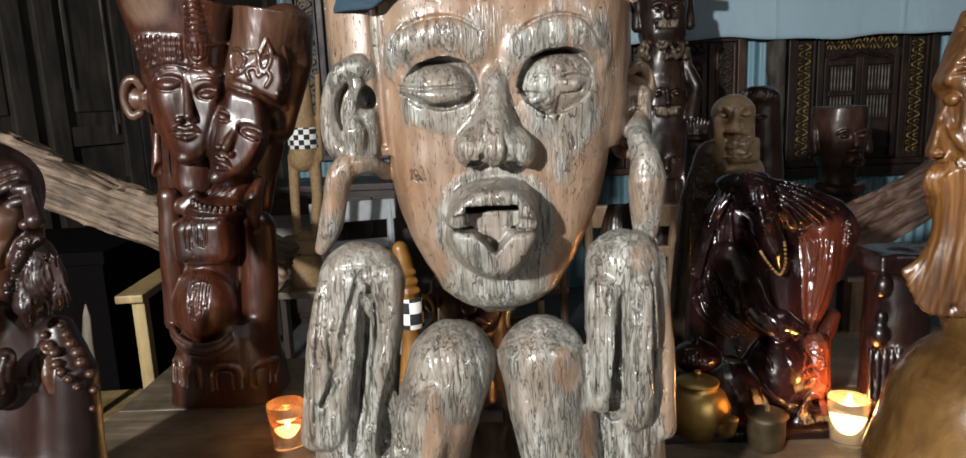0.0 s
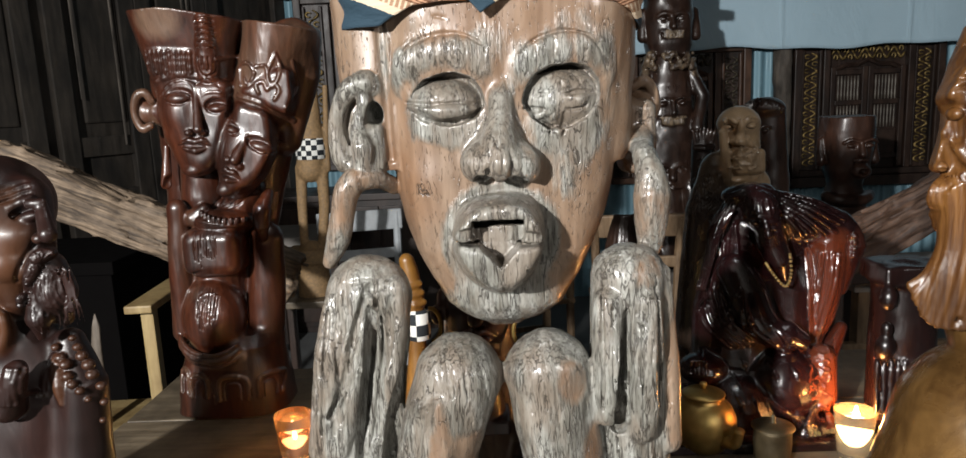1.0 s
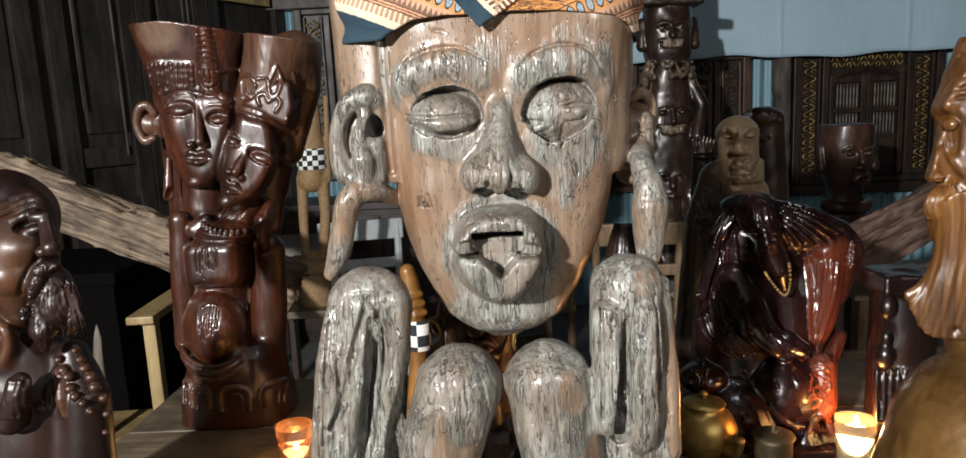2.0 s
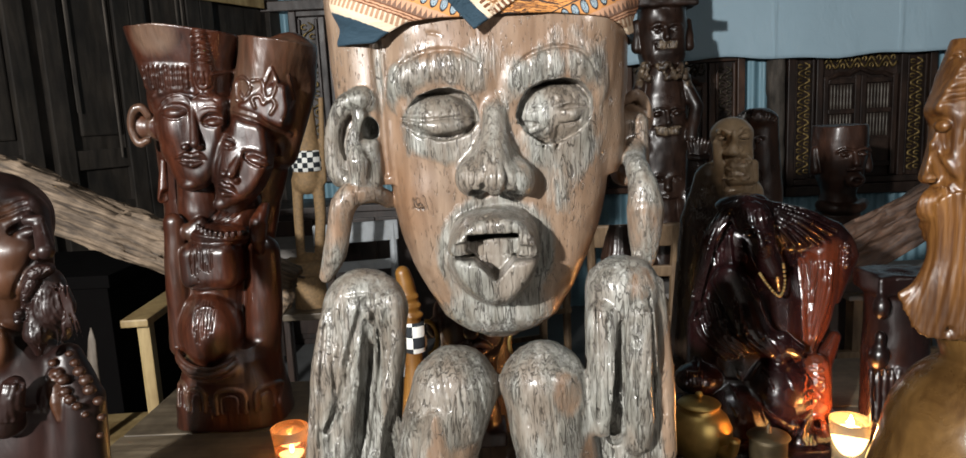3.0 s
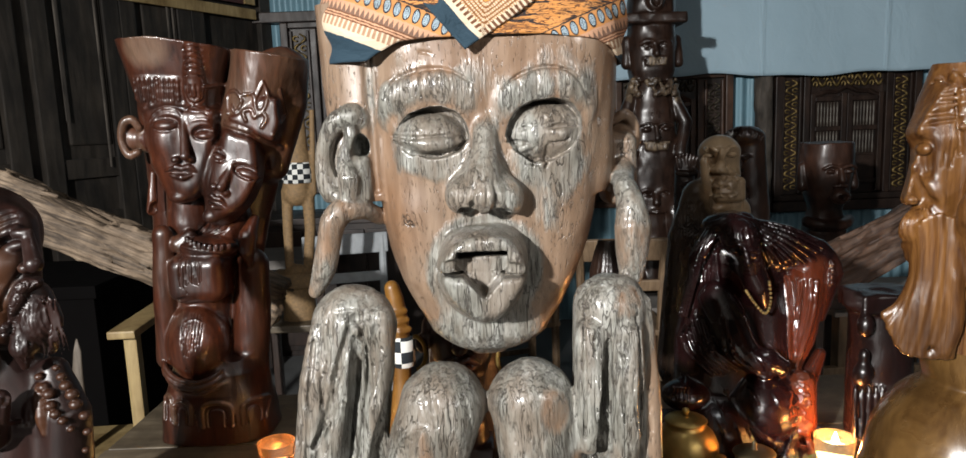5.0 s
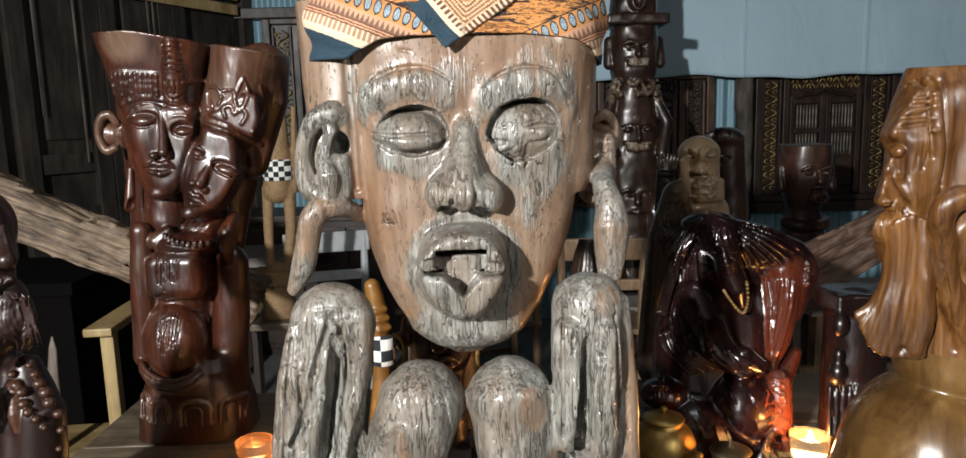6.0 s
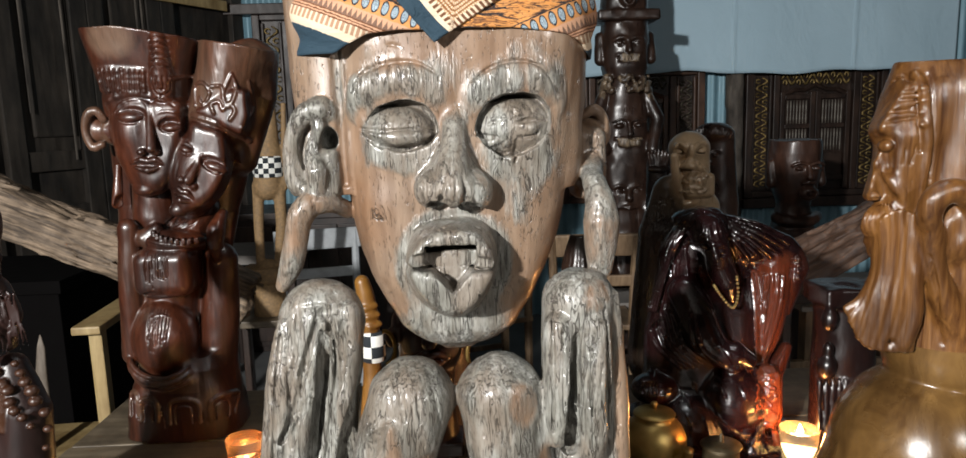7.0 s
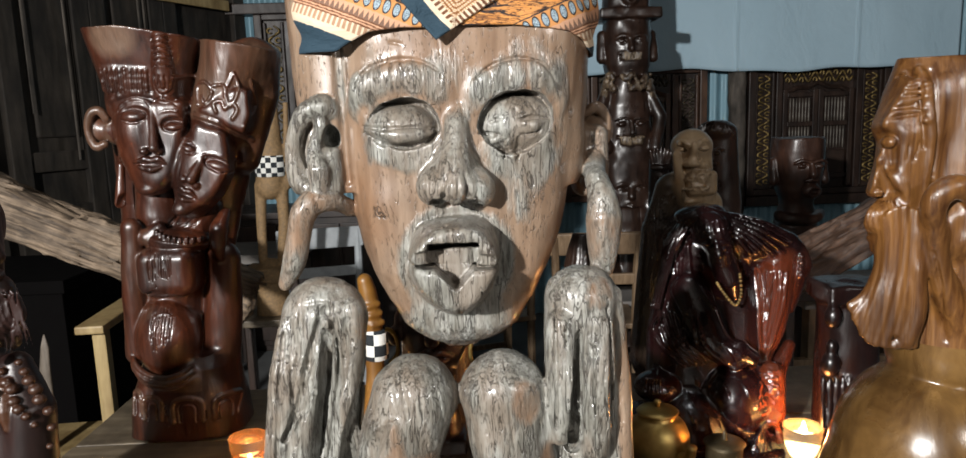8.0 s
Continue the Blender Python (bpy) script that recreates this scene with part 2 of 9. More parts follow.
# ---- making meshes ----
def mesh_object(name, verts, faces, material, parent=None, label="", smooth=True, tone=None):
    me = bpy.data.meshes.new(name)
    v = np.asarray(verts, np.float32)
    if isinstance(faces, np.ndarray):
        me.vertices.add(len(v))
        me.vertices.foreach_set("co", v.ravel())
        n, k = faces.shape
        me.loops.add(n * k)
        me.loops.foreach_set("vertex_index", faces.astype(np.int32).ravel())
        me.polygons.add(n)
        me.polygons.foreach_set("loop_start", np.arange(0, n * k, k, dtype=np.int32))
        me.update(calc_edges=True)
        me.validate()
    else:
        me.from_pydata([tuple(p) for p in v], [], faces)
    if smooth:
        me.polygons.foreach_set("use_smooth", np.ones(len(me.polygons), bool))
    if tone is not None:
        me.attributes.new("tone", "FLOAT", "POINT").data.foreach_set("value", np.asarray(tone, np.float32))
    me.materials.append(material)
    me.update()
    ob = new(name, me)
    if parent is not None:
        ob.parent = parent
    if label:
        ob["label"] = label
    return ob


def part(name, bm, material, parent=None, label="", smooth=False):
    me = bpy.data.meshes.new(name)
    bmesh.ops.recalc_face_normals(bm, faces=bm.faces)
    bm.to_mesh(me)
    bm.free()
    me.materials.append(material)
    if smooth:
        me.polygons.foreach_set("use_smooth", np.ones(len(me.polygons), bool))
    ob = new(name, me)
    if parent is not None:
        ob.parent = parent
    if label:
        ob["label"] = label
    return ob


def empty(name, at, label, category, group="", kind=""):
    ob = new(name)
    ob.location = at
    ob.empty_display_size = 0.05
    return tagged(ob, label, category, group, kind)


def box(bm, c, half, bevel=0.004, turn=None):
    """A bevelled box added to bm; c its centre, half its half sizes."""
    made = bmesh.ops.create_cube(bm, size=1.0)["verts"]
    m = Matrix.Translation(c) @ (turn or Matrix.Identity(4)) @ Matrix.Diagonal((half[0] * 2, half[1] * 2, half[2] * 2, 1))
    bmesh.ops.transform(bm, matrix=m, verts=made)
    if bevel:
        edges = list({e for v in made for e in v.link_edges})
        bmesh.ops.bevel(bm, geom=edges, offset=min(bevel, min(half) * 0.8), segments=2, profile=0.6, affect="EDGES", clamp_overlap=True)
    return bm


def boxed(c, half, bevel=0.004, turn=None):
    return box(bmesh.new(), c, half, bevel, turn)


def sweep(bm, pts, radii, n=8, flat=1.0):
    """A round rod along pts added to bm."""
    pts = [Vector(p) for p in pts]
    if not hasattr(radii, "__len__"):
        radii = [radii] * len(pts)
    rings, side = [], None
    for i, p in enumerate(pts):
        d = (pts[min(i + 1, len(pts) - 1)] - pts[max(i - 1, 0)]).normalized()
        if side is None:
            side = d.cross(Vector((0, 0, 1)) if abs(d.z) < 0.9 else Vector((0, 1, 0))).normalized()
        side = (side - d * side.dot(d)).normalized()
        up = d.cross(side)
        rings.append([bm.verts.new(p + radii[i] * (side * math.cos(a) + up * flat * math.sin(a))) for a in (2 * math.pi * k / n for k in range(n))])
    for a, b in zip(rings, rings[1:]):
        for k in range(n):
            bm.faces.new((a[k], a[(k + 1) % n], b[(k + 1) % n], b[k]))
    bm.faces.new(rings[0][::-1])
    bm.faces.new(rings[-1])
    return bm


def lathe(bm, at, profile, n=40):
    """A turned shape added to bm from (radius, height) pairs."""
    rings = []
    for r, h in profile:
        if r < 1e-5:
            rings.append([bm.verts.new((at[0], at[1], at[2] + h))])
        else:
            rings.append([bm.verts.new((at[0] + r * math.cos(a), at[1] + r * math.sin(a), at[2] + h)) for a in (2 * math.pi * k / n for k in range(n))])
    for a, b in zip(rings, rings[1:]):
        for k in range(n):
            q = [a[k % len(a)], a[(k + 1) % len(a)], b[(k + 1) % len(b)], b[k % len(b)]]
            q = [v for i, v in enumerate(q) if v not in q[:i]]
            if len(q) > 2:
                bm.faces.new(q)
    return bm


def smooth_curve(pts, n=6):
    """Points of a soft curve through pts."""
    pts = [np.array(p, float) for p in pts]
    out = []
    for i in range(len(pts) - 1):
        a, b = pts[i], pts[i + 1]
        p, q = pts[max(i - 1, 0)], pts[min(i + 2, len(pts) - 1)]
        for k in range(n):
            t = k / n
            out.append(0.5 * ((2 * a) + (b - p) * t + (2 * p - 5 * a + 4 * b - q) * t * t + (3 * a - p - 3 * b + q) * t ** 3))
    out.append(pts[-1])
    return out


class Laid(list):
    """Points that were laid on a carving's front, with how far each stands out of it."""


class Clay:
    """A carving: soft unions and cuts of simple solids on a grid, turned into one mesh."""

    def __init__(self, lo, hi, h, back=None):
        """h: the grid's step; behind y = back the steps along y are three times as long."""
        self.lo, self.h = np.array(lo, float), h
        self.ax = [np.arange(a, b + h, h, dtype=np.float32) for a, b in zip(lo, hi)]
        if back:
            self.ax[1] = np.concatenate([np.arange(lo[1], back, h), np.arange(back, hi[1] + 3 * h, 3 * h)]).astype(np.float32)
        self.v = np.full([len(a) for a in self.ax], 0.05, np.float32)
        self.tone = np.zeros_like(self.v)

    def blend(self, fn, lo, hi, k=0.008, cut=False, tone=None):
        pad = max(k, 0.0) + 4 * self.h
        sl = []
        for i in range(3):
            a, b = np.searchsorted(self.ax[i], (lo[i] - pad, hi[i] + pad))
            a, b = max(0, int(a) - 1), min(len(self.ax[i]), int(b) + 1)
            if b <= a:
                return self
            sl.append(slice(a, b))
        sl = tuple(sl)
        d = fn(self.ax[0][sl[0]][:, None, None], self.ax[1][sl[1]][None, :, None], self.ax[2][sl[2]][None, None, :])
        v = self.v[sl]
        k = max(k, 1e-4)
        if cut:
            m = np.clip(0.5 - 0.5 * (v + d) / k, 0, 1)
            self.v[sl] = v * (1 - m) - d * m + k * m * (1 - m)
        else:
            m = np.clip(0.5 + 0.5 * (v - d) / k, 0, 1)
            self.v[sl] = v * (1 - m) + d * m - k * m * (1 - m)
        if tone is not None:
            self.tone[sl] += (tone - self.tone[sl]) * m
        return self

    def ball(self, c, r, k=0.01, cut=False, tone=None, turn=None):
        """An ellipsoid; turn: degrees about x, y, z."""
        r = np.array(r if hasattr(r, "__len__") else (r, r, r), float)
        rot = np.array(Euler([radians(a) for a in turn]).to_matrix().transposed()) if turn else None
        e = r if rot is None else np.full(3, r.max())

        def fn(x, y, z):
            x, y, z = x - c[0], y - c[1], z - c[2]
            if rot is not None:
                x, y, z = (rot[i, 0] * x + rot[i, 1] * y + rot[i, 2] * z for i in range(3))
            k0 = np.sqrt((x / r[0]) ** 2 + (y / r[1]) ** 2 + (z / r[2]) ** 2)
            k1 = np.sqrt((x / r[0] ** 2) ** 2 + (y / r[1] ** 2) ** 2 + (z / r[2] ** 2) ** 2) + 1e-9
            return (k0 * (k0 - 1) / k1).astype(np.float32)
        return self.blend(fn, c - e, c + e, k, cut, tone)

    def block(self, c, half, edge=0.005, k=0.008, cut=False, tone=None, turn=None):
        half = np.array(half, float) - edge
        rot = np.array(Euler([radians(a) for a in turn]).to_matrix().transposed()) if turn else None
        e = half + edge if rot is None else np.full(3, np.linalg.norm(half) + edge)

        def fn(x, y, z):
            x, y, z = x - c[0], y - c[1], z - c[2]
            if rot is not None:
                x, y, z = (rot[i, 0] * x + rot[i, 1] * y + rot[i, 2] * z for i in range(3))
            q = [np.abs(w) - h for w, h in zip((x, y, z), half)]
            out = np.sqrt(sum(np.maximum(w, 0) ** 2 for w in q))
            return (out + np.minimum(np.maximum(np.maximum(q[0], q[1]), q[2]), 0) - edge).astype(np.float32)
        return self.blend(fn, np.array(c) - e, np.array(c) + e, k, cut, tone)

    def rod(self, pts, radii, k=0.006, cut=False, tone=None, deep=1.0, soft=0):
        """A rod along pts with a radius for each; deep: its depth along y against its width."""
        follow = pts.out if isinstance(pts, Laid) and len(pts) > 1 else None
        pts = [np.array(p, float) for p in pts]
        if not hasattr(radii, "__len__"):
            radii = [radii] * len(pts)
        if soft or follow is not None:
            soft = max(soft, 4 if follow is not None else 0)
            s = np.linspace(0, len(pts) - 1, (len(pts) - 1) * soft + 1)
            radii = np.interp(s, range(len(radii)), radii)
            fine = [np.array(p) for p in smooth_curve(pts, soft)]
            if follow is not None:
                # keep on the surface between the points, but step over sudden edges
                for p, q in zip(fine, self.lay(fine, np.interp(s, range(len(follow)), follow))):
                    p[1] += np.clip(q[1] - p[1], -0.006, 0.006)
            pts = fine
        rm = max(radii)
        lo, hi = np.min(pts, axis=0) - rm * max(1, deep), np.max(pts, axis=0) + rm * max(1, deep)

        def fn(x, y, z):
            best = None
            for a, b, ra, rb in zip(pts, pts[1:], radii, radii[1:]):
                ba = b - a
                px, py, pz = x - a[0], (y - a[1]) / deep, z - a[2]
                bx, by, bz = ba[0], ba[1] / deep, ba[2]
                t = np.clip((px * bx + py * by + pz * bz) / (bx * bx + by * by + bz * bz + 1e-12), 0, 1)
                d = np.sqrt((px - t * bx) ** 2 + (py - t * by) ** 2 + (pz - t * bz) ** 2) - (ra + (rb - ra) * t)
                best = d if best is None else np.minimum(best, d)
            return (best * min(1.0, deep)).astype(np.float32)
        return self.blend(fn, lo, hi, k, cut, tone)

    def column(self, zs, cx, cy, wx, wy, power=3.0, k=0.01, tone=None, cut=False):
        """An upright body whose centre and half widths change with height."""
        e = [np.array(a, float) for a in (cx, cy, wx, wy)]
        lo = (min(e[0] - e[2]), min(e[1] - e[3]), zs[0])
        hi = (max(e[0] + e[2]), max(e[1] + e[3]), zs[-1])

        def fn(x, y, z):
            a, b, c, d = (np.interp(z[0, 0], zs, w).astype(np.float32)[None, None, :] for w in e)
            u, v = np.abs(x - a) / c, np.abs(y - b) / d
            s = ((u ** power + v ** power) ** (1 / power) - 1) * np.minimum(c, d)
            ends = np.maximum(zs[0] - z, z - zs[-1])
            return np.maximum(s, ends).astype(np.float32)
        return self.blend(fn, lo, hi, k, cut, tone)

    def gem(self, back, front, yb, yf, k=0.006, edge=0.004, cut=False, tone=None):
        """A convex faceted block: an outline (x, z) at depth yb, another at depth yf, flat faces between."""
        mid = np.array((np.mean([p[0] for p in back]), (yb + yf) / 2, np.mean([p[1] for p in back])))
        planes = []
        n = len(back)
        for i in range(n):
            a, b, f = back[i], back[(i + 1) % n], front[i]
            a, b, f = np.array((a[0], yb, a[1])), np.array((b[0], yb, b[1])), np.array((f[0], yf, f[1]))
            q = np.cross(b - a, f - a)
            q /= np.linalg.norm(q)
            q = q if q @ (a - mid) > 0 else -q
            planes.append((q, q @ a))
        lo, hi = min(yb, yf), max(yb, yf)
        planes += [(np.array((0, -1.0, 0)), -lo), (np.array((0, 1.0, 0)), hi)]
        xs, zs = [p[0] for p in back] + [p[0] for p in front], [p[1] for p in back] + [p[1] for p in front]

        def fn(x, y, z):
            out = None
            for q, o in planes:
                d = (q[0] * x + q[1] * y + q[2] * z - o).astype(np.float32)
                if out is None:
                    out = d
                else:
                    m = np.clip(0.5 + 0.5 * (out - d) / edge, 0, 1)
                    out = d * (1 - m) + out * m + edge * m * (1 - m)
            return out
        return self.blend(fn, (min(xs), lo, min(zs)), (max(xs), hi, max(zs)), k, cut, tone)

    def skin(self):
        """Remember where the front of the carving lies now, for lay()."""
        solid = self.v < 0
        self.front = np.where(solid.any(1), self.ax[1][solid.argmax(1)], np.nan)
        return self

    def lay(self, pts, out=0.0):
        """The points moved along y onto the remembered front, and out of it by out."""
        laid = Laid()
        laid.out = [out[n] if hasattr(out, "__len__") else out for n in range(len(pts))]
        for n, p in enumerate(pts):
            i, k = (int(round((p[q] - self.lo[q]) / self.h)) for q in (0, 2))
            y = p[1]
            if 0 <= i < self.front.shape[0] and 0 <= k < self.front.shape[1] and self.front[i, k] == self.front[i, k]:
                y = self.front[i, k]
            laid.append(np.array((p[0], y - (out[n] if hasattr(out, "__len__") else out), p[2])))
        return laid

    def stain(self, c, r, tone=1.0, edge=0.5):
        """Change the tone inside an ellipsoid, with a soft edge, and leave the shape."""
        c, r = np.array(c, float), np.array(r, float)
        sl = tuple(slice(*np.searchsorted(self.ax[i], (c[i] - r[i], c[i] + r[i]))) for i in range(3))
        x, y, z = self.ax[0][sl[0]][:, None, None], self.ax[1][sl[1]][None, :, None], self.ax[2][sl[2]][None, None, :]
        d = np.sqrt(((x - c[0]) / r[0]) ** 2 + ((y - c[1]) / r[1]) ** 2 + ((z - c[2]) / r[2]) ** 2)
        m = np.clip((1 - d) / edge, 0, 1)
        self.tone[sl] += (tone - self.tone[sl]) * m
        return self

    def rough(self, size, depth, stretch=(1, 1, 1), seed=0, worn=False):
        """Uneven the whole surface by smooth lumps."""
        rng = np.random.default_rng(seed)
        n = [max(4, int((a[-1] - a[0]) / size * s) + 3) for a, s in zip(self.ax, stretch)]
        g = rng.random(n).astype(np.float32) - 0.5
        idx = [((a - a[0]) / (a[-1] - a[0]) * (m - 1.001)).astype(np.float32) for a, m in zip(self.ax, n)]
        out = g
        for axis in range(3):
            i = idx[axis].astype(int)
            f = idx[axis] - i
            f = f * f * (3 - 2 * f)
            sh = [1, 1, 1]
            sh[axis] = -1
            out = np.take(out, i, axis) * (1 - f.reshape(sh)) + np.take(out, i + 1, axis) * f.reshape(sh)
        self.v += out * depth * ((0.15 + 0.85 * self.tone) if worn else 1.0)
        return self

    def build(self, name, material, parent=None, label=""):
        v = self.v
        v[0], v[-1], v[:, 0], v[:, -1], v[:, :, 0], v[:, :, -1] = (0.01,) * 6
        s = v < 0
        count = np.zeros([n - 1 for n in v.shape], np.int8)
        corners = [(i, j, k) for i in (0, 1) for j in (0, 1) for k in (0, 1)]
        cut = lambda a, c: a[c[0]:a.shape[0] - 1 + c[0], c[1]:a.shape[1] - 1 + c[1], c[2]:a.shape[2] - 1 + c[2]]
        for c in corners:
            count += cut(s, c)
        cells = np.argwhere((count > 0) & (count < 8))
        ident = np.full(count.shape, -1, np.int32)
        ident[tuple(cells.T)] = np.arange(len(cells))
        val = np.stack([v[tuple((cells + c).T)] for c in corners], 1)
        total, num = np.zeros((len(cells), 3)), np.zeros(len(cells))
        for a in range(8):
            for b in range(a + 1, 8):
                ca, cb = np.array(corners[a]), np.array(corners[b])
                if abs(ca - cb).sum() == 1:
                    hit = (val[:, a] < 0) != (val[:, b] < 0)
                    t = val[hit, a] / (val[hit, a] - val[hit, b])
                    total[hit] += ca + t[:, None] * (cb - ca)
                    num[hit] += 1
        at = cells + total / num[:, None]
        verts = np.stack([np.interp(at[:, i], np.arange(len(a)), a) for i, a in enumerate(self.ax)], 1)
        quads = []
        for axis in range(3):
            one = [0, 0, 0]
            one[axis] = 1
            o1, o2 = [i for i in range(3) if i != axis]
            sa = s[tuple(slice(0, n - 1) if i == axis else slice(1, n - 1) for i, n in enumerate(s.shape))]
            sb = s[tuple(slice(1, n) if i == axis else slice(1, n - 1) for i, n in enumerate(s.shape))]
            at = np.argwhere(sa != sb)
            inside = sa[tuple(at.T)]
            at = at + np.array([0 if i == axis else 1 for i in range(3)])
            q = []
            for d1, d2 in ((0, 0), (1, 0), (1, 1), (0, 1)):
                c = at.copy()
                c[:, o1] -= 1 - d1
                c[:, o2] -= 1 - d2
                q.append(ident[tuple(c.T)])
            q = np.stack(q, 1)
            flip = inside if axis == 1 else ~inside
            q[flip] = q[flip][:, ::-1]
            quads.append(q)
        quads = np.concatenate(quads)
        return mesh_object(name, verts, quads, material, parent, label, True, self.tone[tuple(cells.T)])


# ---- the room ----
def slab(name, lo, hi, material, label, category):
    c = [(a + b) / 2 for a, b in zip(lo, hi)]
    h = [(b - a) / 2 for a, b in zip(lo, hi)]
    return tagged(part(name, boxed(c, h, 0.0), material), label, category, "", "structure")


slab("floor", (-4.2, -3.6, -0.1), (4.6, 5.2, 0.0), M_FLOOR, "bare grey cement floor of the store room", "floor")
slab("ceiling", (-4.2, -3.6, 3.1), (4.6, 5.2, 3.2), M_CEIL, "dark board ceiling over the store room", "ceiling")
slab("wall_south", (-4.2, -3.6, 0.0), (4.6, -3.5, 3.1), M_PANEL, "plain dark board wall", "wall")
slab("wall_east", (4.5, -3.5, 0.0), (4.6, 5.1, 3.1), M_PANEL, "plain dark board wall", "wall")
slab("wall_west", (-4.2, -3.5, 0.0), (-4.1, 5.1, 3.1), M_PANEL, "plain dark board wall", "wall")


def corrugated_wall():
    """The back wall of corrugated sheets: a wave of 76 mm."""
    xs = np.arange(-4.1, 4.5, 0.076 / 8)
    ys = 5.03 + 0.010 * np.sin(2 * np.pi * xs / 0.076)
    verts = [(x, y, z) for z in (0.0, 3.1) for x, y in zip(xs, ys)] + [(x, y + 0.02, z) for z in (0.0, 3.1) for x, y in zip(xs, ys)]
    n = len(xs)
    faces = []
    for i in range(n - 1):
        faces.append((i, i + 1, n + i + 1, n + i))
        faces.append((3 * n + i, 3 * n + i + 1, 2 * n + i + 1, 2 * n + i))
    ob = mesh_object("wall_north", verts, faces, M_IRON)
    tagged(ob, "blue painted corrugated metal wall sheets", "wall", "", "structure")


corrugated_wall()


def left_wall():
    """The slanting wall of framed door leaves that closes the left."""
    a, b = Vector((-2.95, 1.95, 0)), Vector((-1.42, 5.0, 0))
    d = (b - a)
    length = d.length
    m = Matrix.Translation(a) @ Matrix.Rotation(math.atan2(d.y, d.x), 4, "Z")
    wall = empty("wall_panelled", (0, 0, 0), "dark old framed timber wall panels", "wall", "", "structure")
    wall.matrix_world = m
    part("panel_board", boxed((length / 2, 0.03, 1.55), (length / 2, 0.02, 1.55), 0), M_PANEL, wall)
    stile = [0.0, 0.12, 0.80, 0.96, 1.64, 1.80, 2.20, 2.30, 2.68, 2.78, length - 0.06]
    for s in stile:
        part("stile", boxed((s + 0.05, -0.01, 1.55), (0.048, 0.022, 1.55), 0.006), M_PANEL, wall)
    for s0, s1 in ((0.17, 0.80), (1.01, 1.64), (1.85, 2.20), (2.35, 2.68)):
        for z in (0.35, 0.98, 1.26, 2.5):
            part("rail", boxed(((s0 + s1) / 2 + 0.05, -0.004, z), ((s1 - s0) / 2 - 0.004, 0.016, 0.05), 0.005), M_PANEL, wall)
        part("field", boxed(((s0 + s1) / 2 + 0.05, 0.004, 1.88), ((s1 - s0) / 2 - 0.06, 0.012, 0.5), 0.01), M_PANEL, wall)
    for sx, z0, z1 in ((1.935, 1.5, 3.1), (2.150, 1.26, 3.1), (2.604, 1.90, 3.1), (2.640, 1.86, 3.1)):
        part("batten", boxed((sx, -0.036, (z0 + z1) / 2), (0.004, 0.004, (z1 - z0) / 2), 0.001), M_POST, wall, "pale worn edge strip")
    return wall


wall_left = left_wall()


# ---- the table ----
def table():
    t = empty("table", (0, 1.1, 0), "long dark wooden plank table under the carvings", "table")
    y = 0.42
    for i, w in enumerate((0.26, 0.25, 0.27, 0.31, 0.29)):
        part("plank", boxed((0.05, y + w / 2 - 1.1, 0.73), (0.872 + 0.003 * (i % 2), w / 2 - 0.0015, 0.02), 0.004), M_TABLE, t)
        y += w
    part("apron", boxed((0.05, -0.62, 0.66), (0.80, 0.015, 0.05)), M_TABLE, t)
    part("apron", boxed((0.05, 0.62, 0.66), (0.80, 0.015, 0.05)), M_TABLE, t)
    for x in (-0.72, 0.82):
        for y in (-0.60, 0.58):
            part("leg", boxed((x, y, 0.354), (0.04, 0.04, 0.354)), M_TABLE, t)


table()


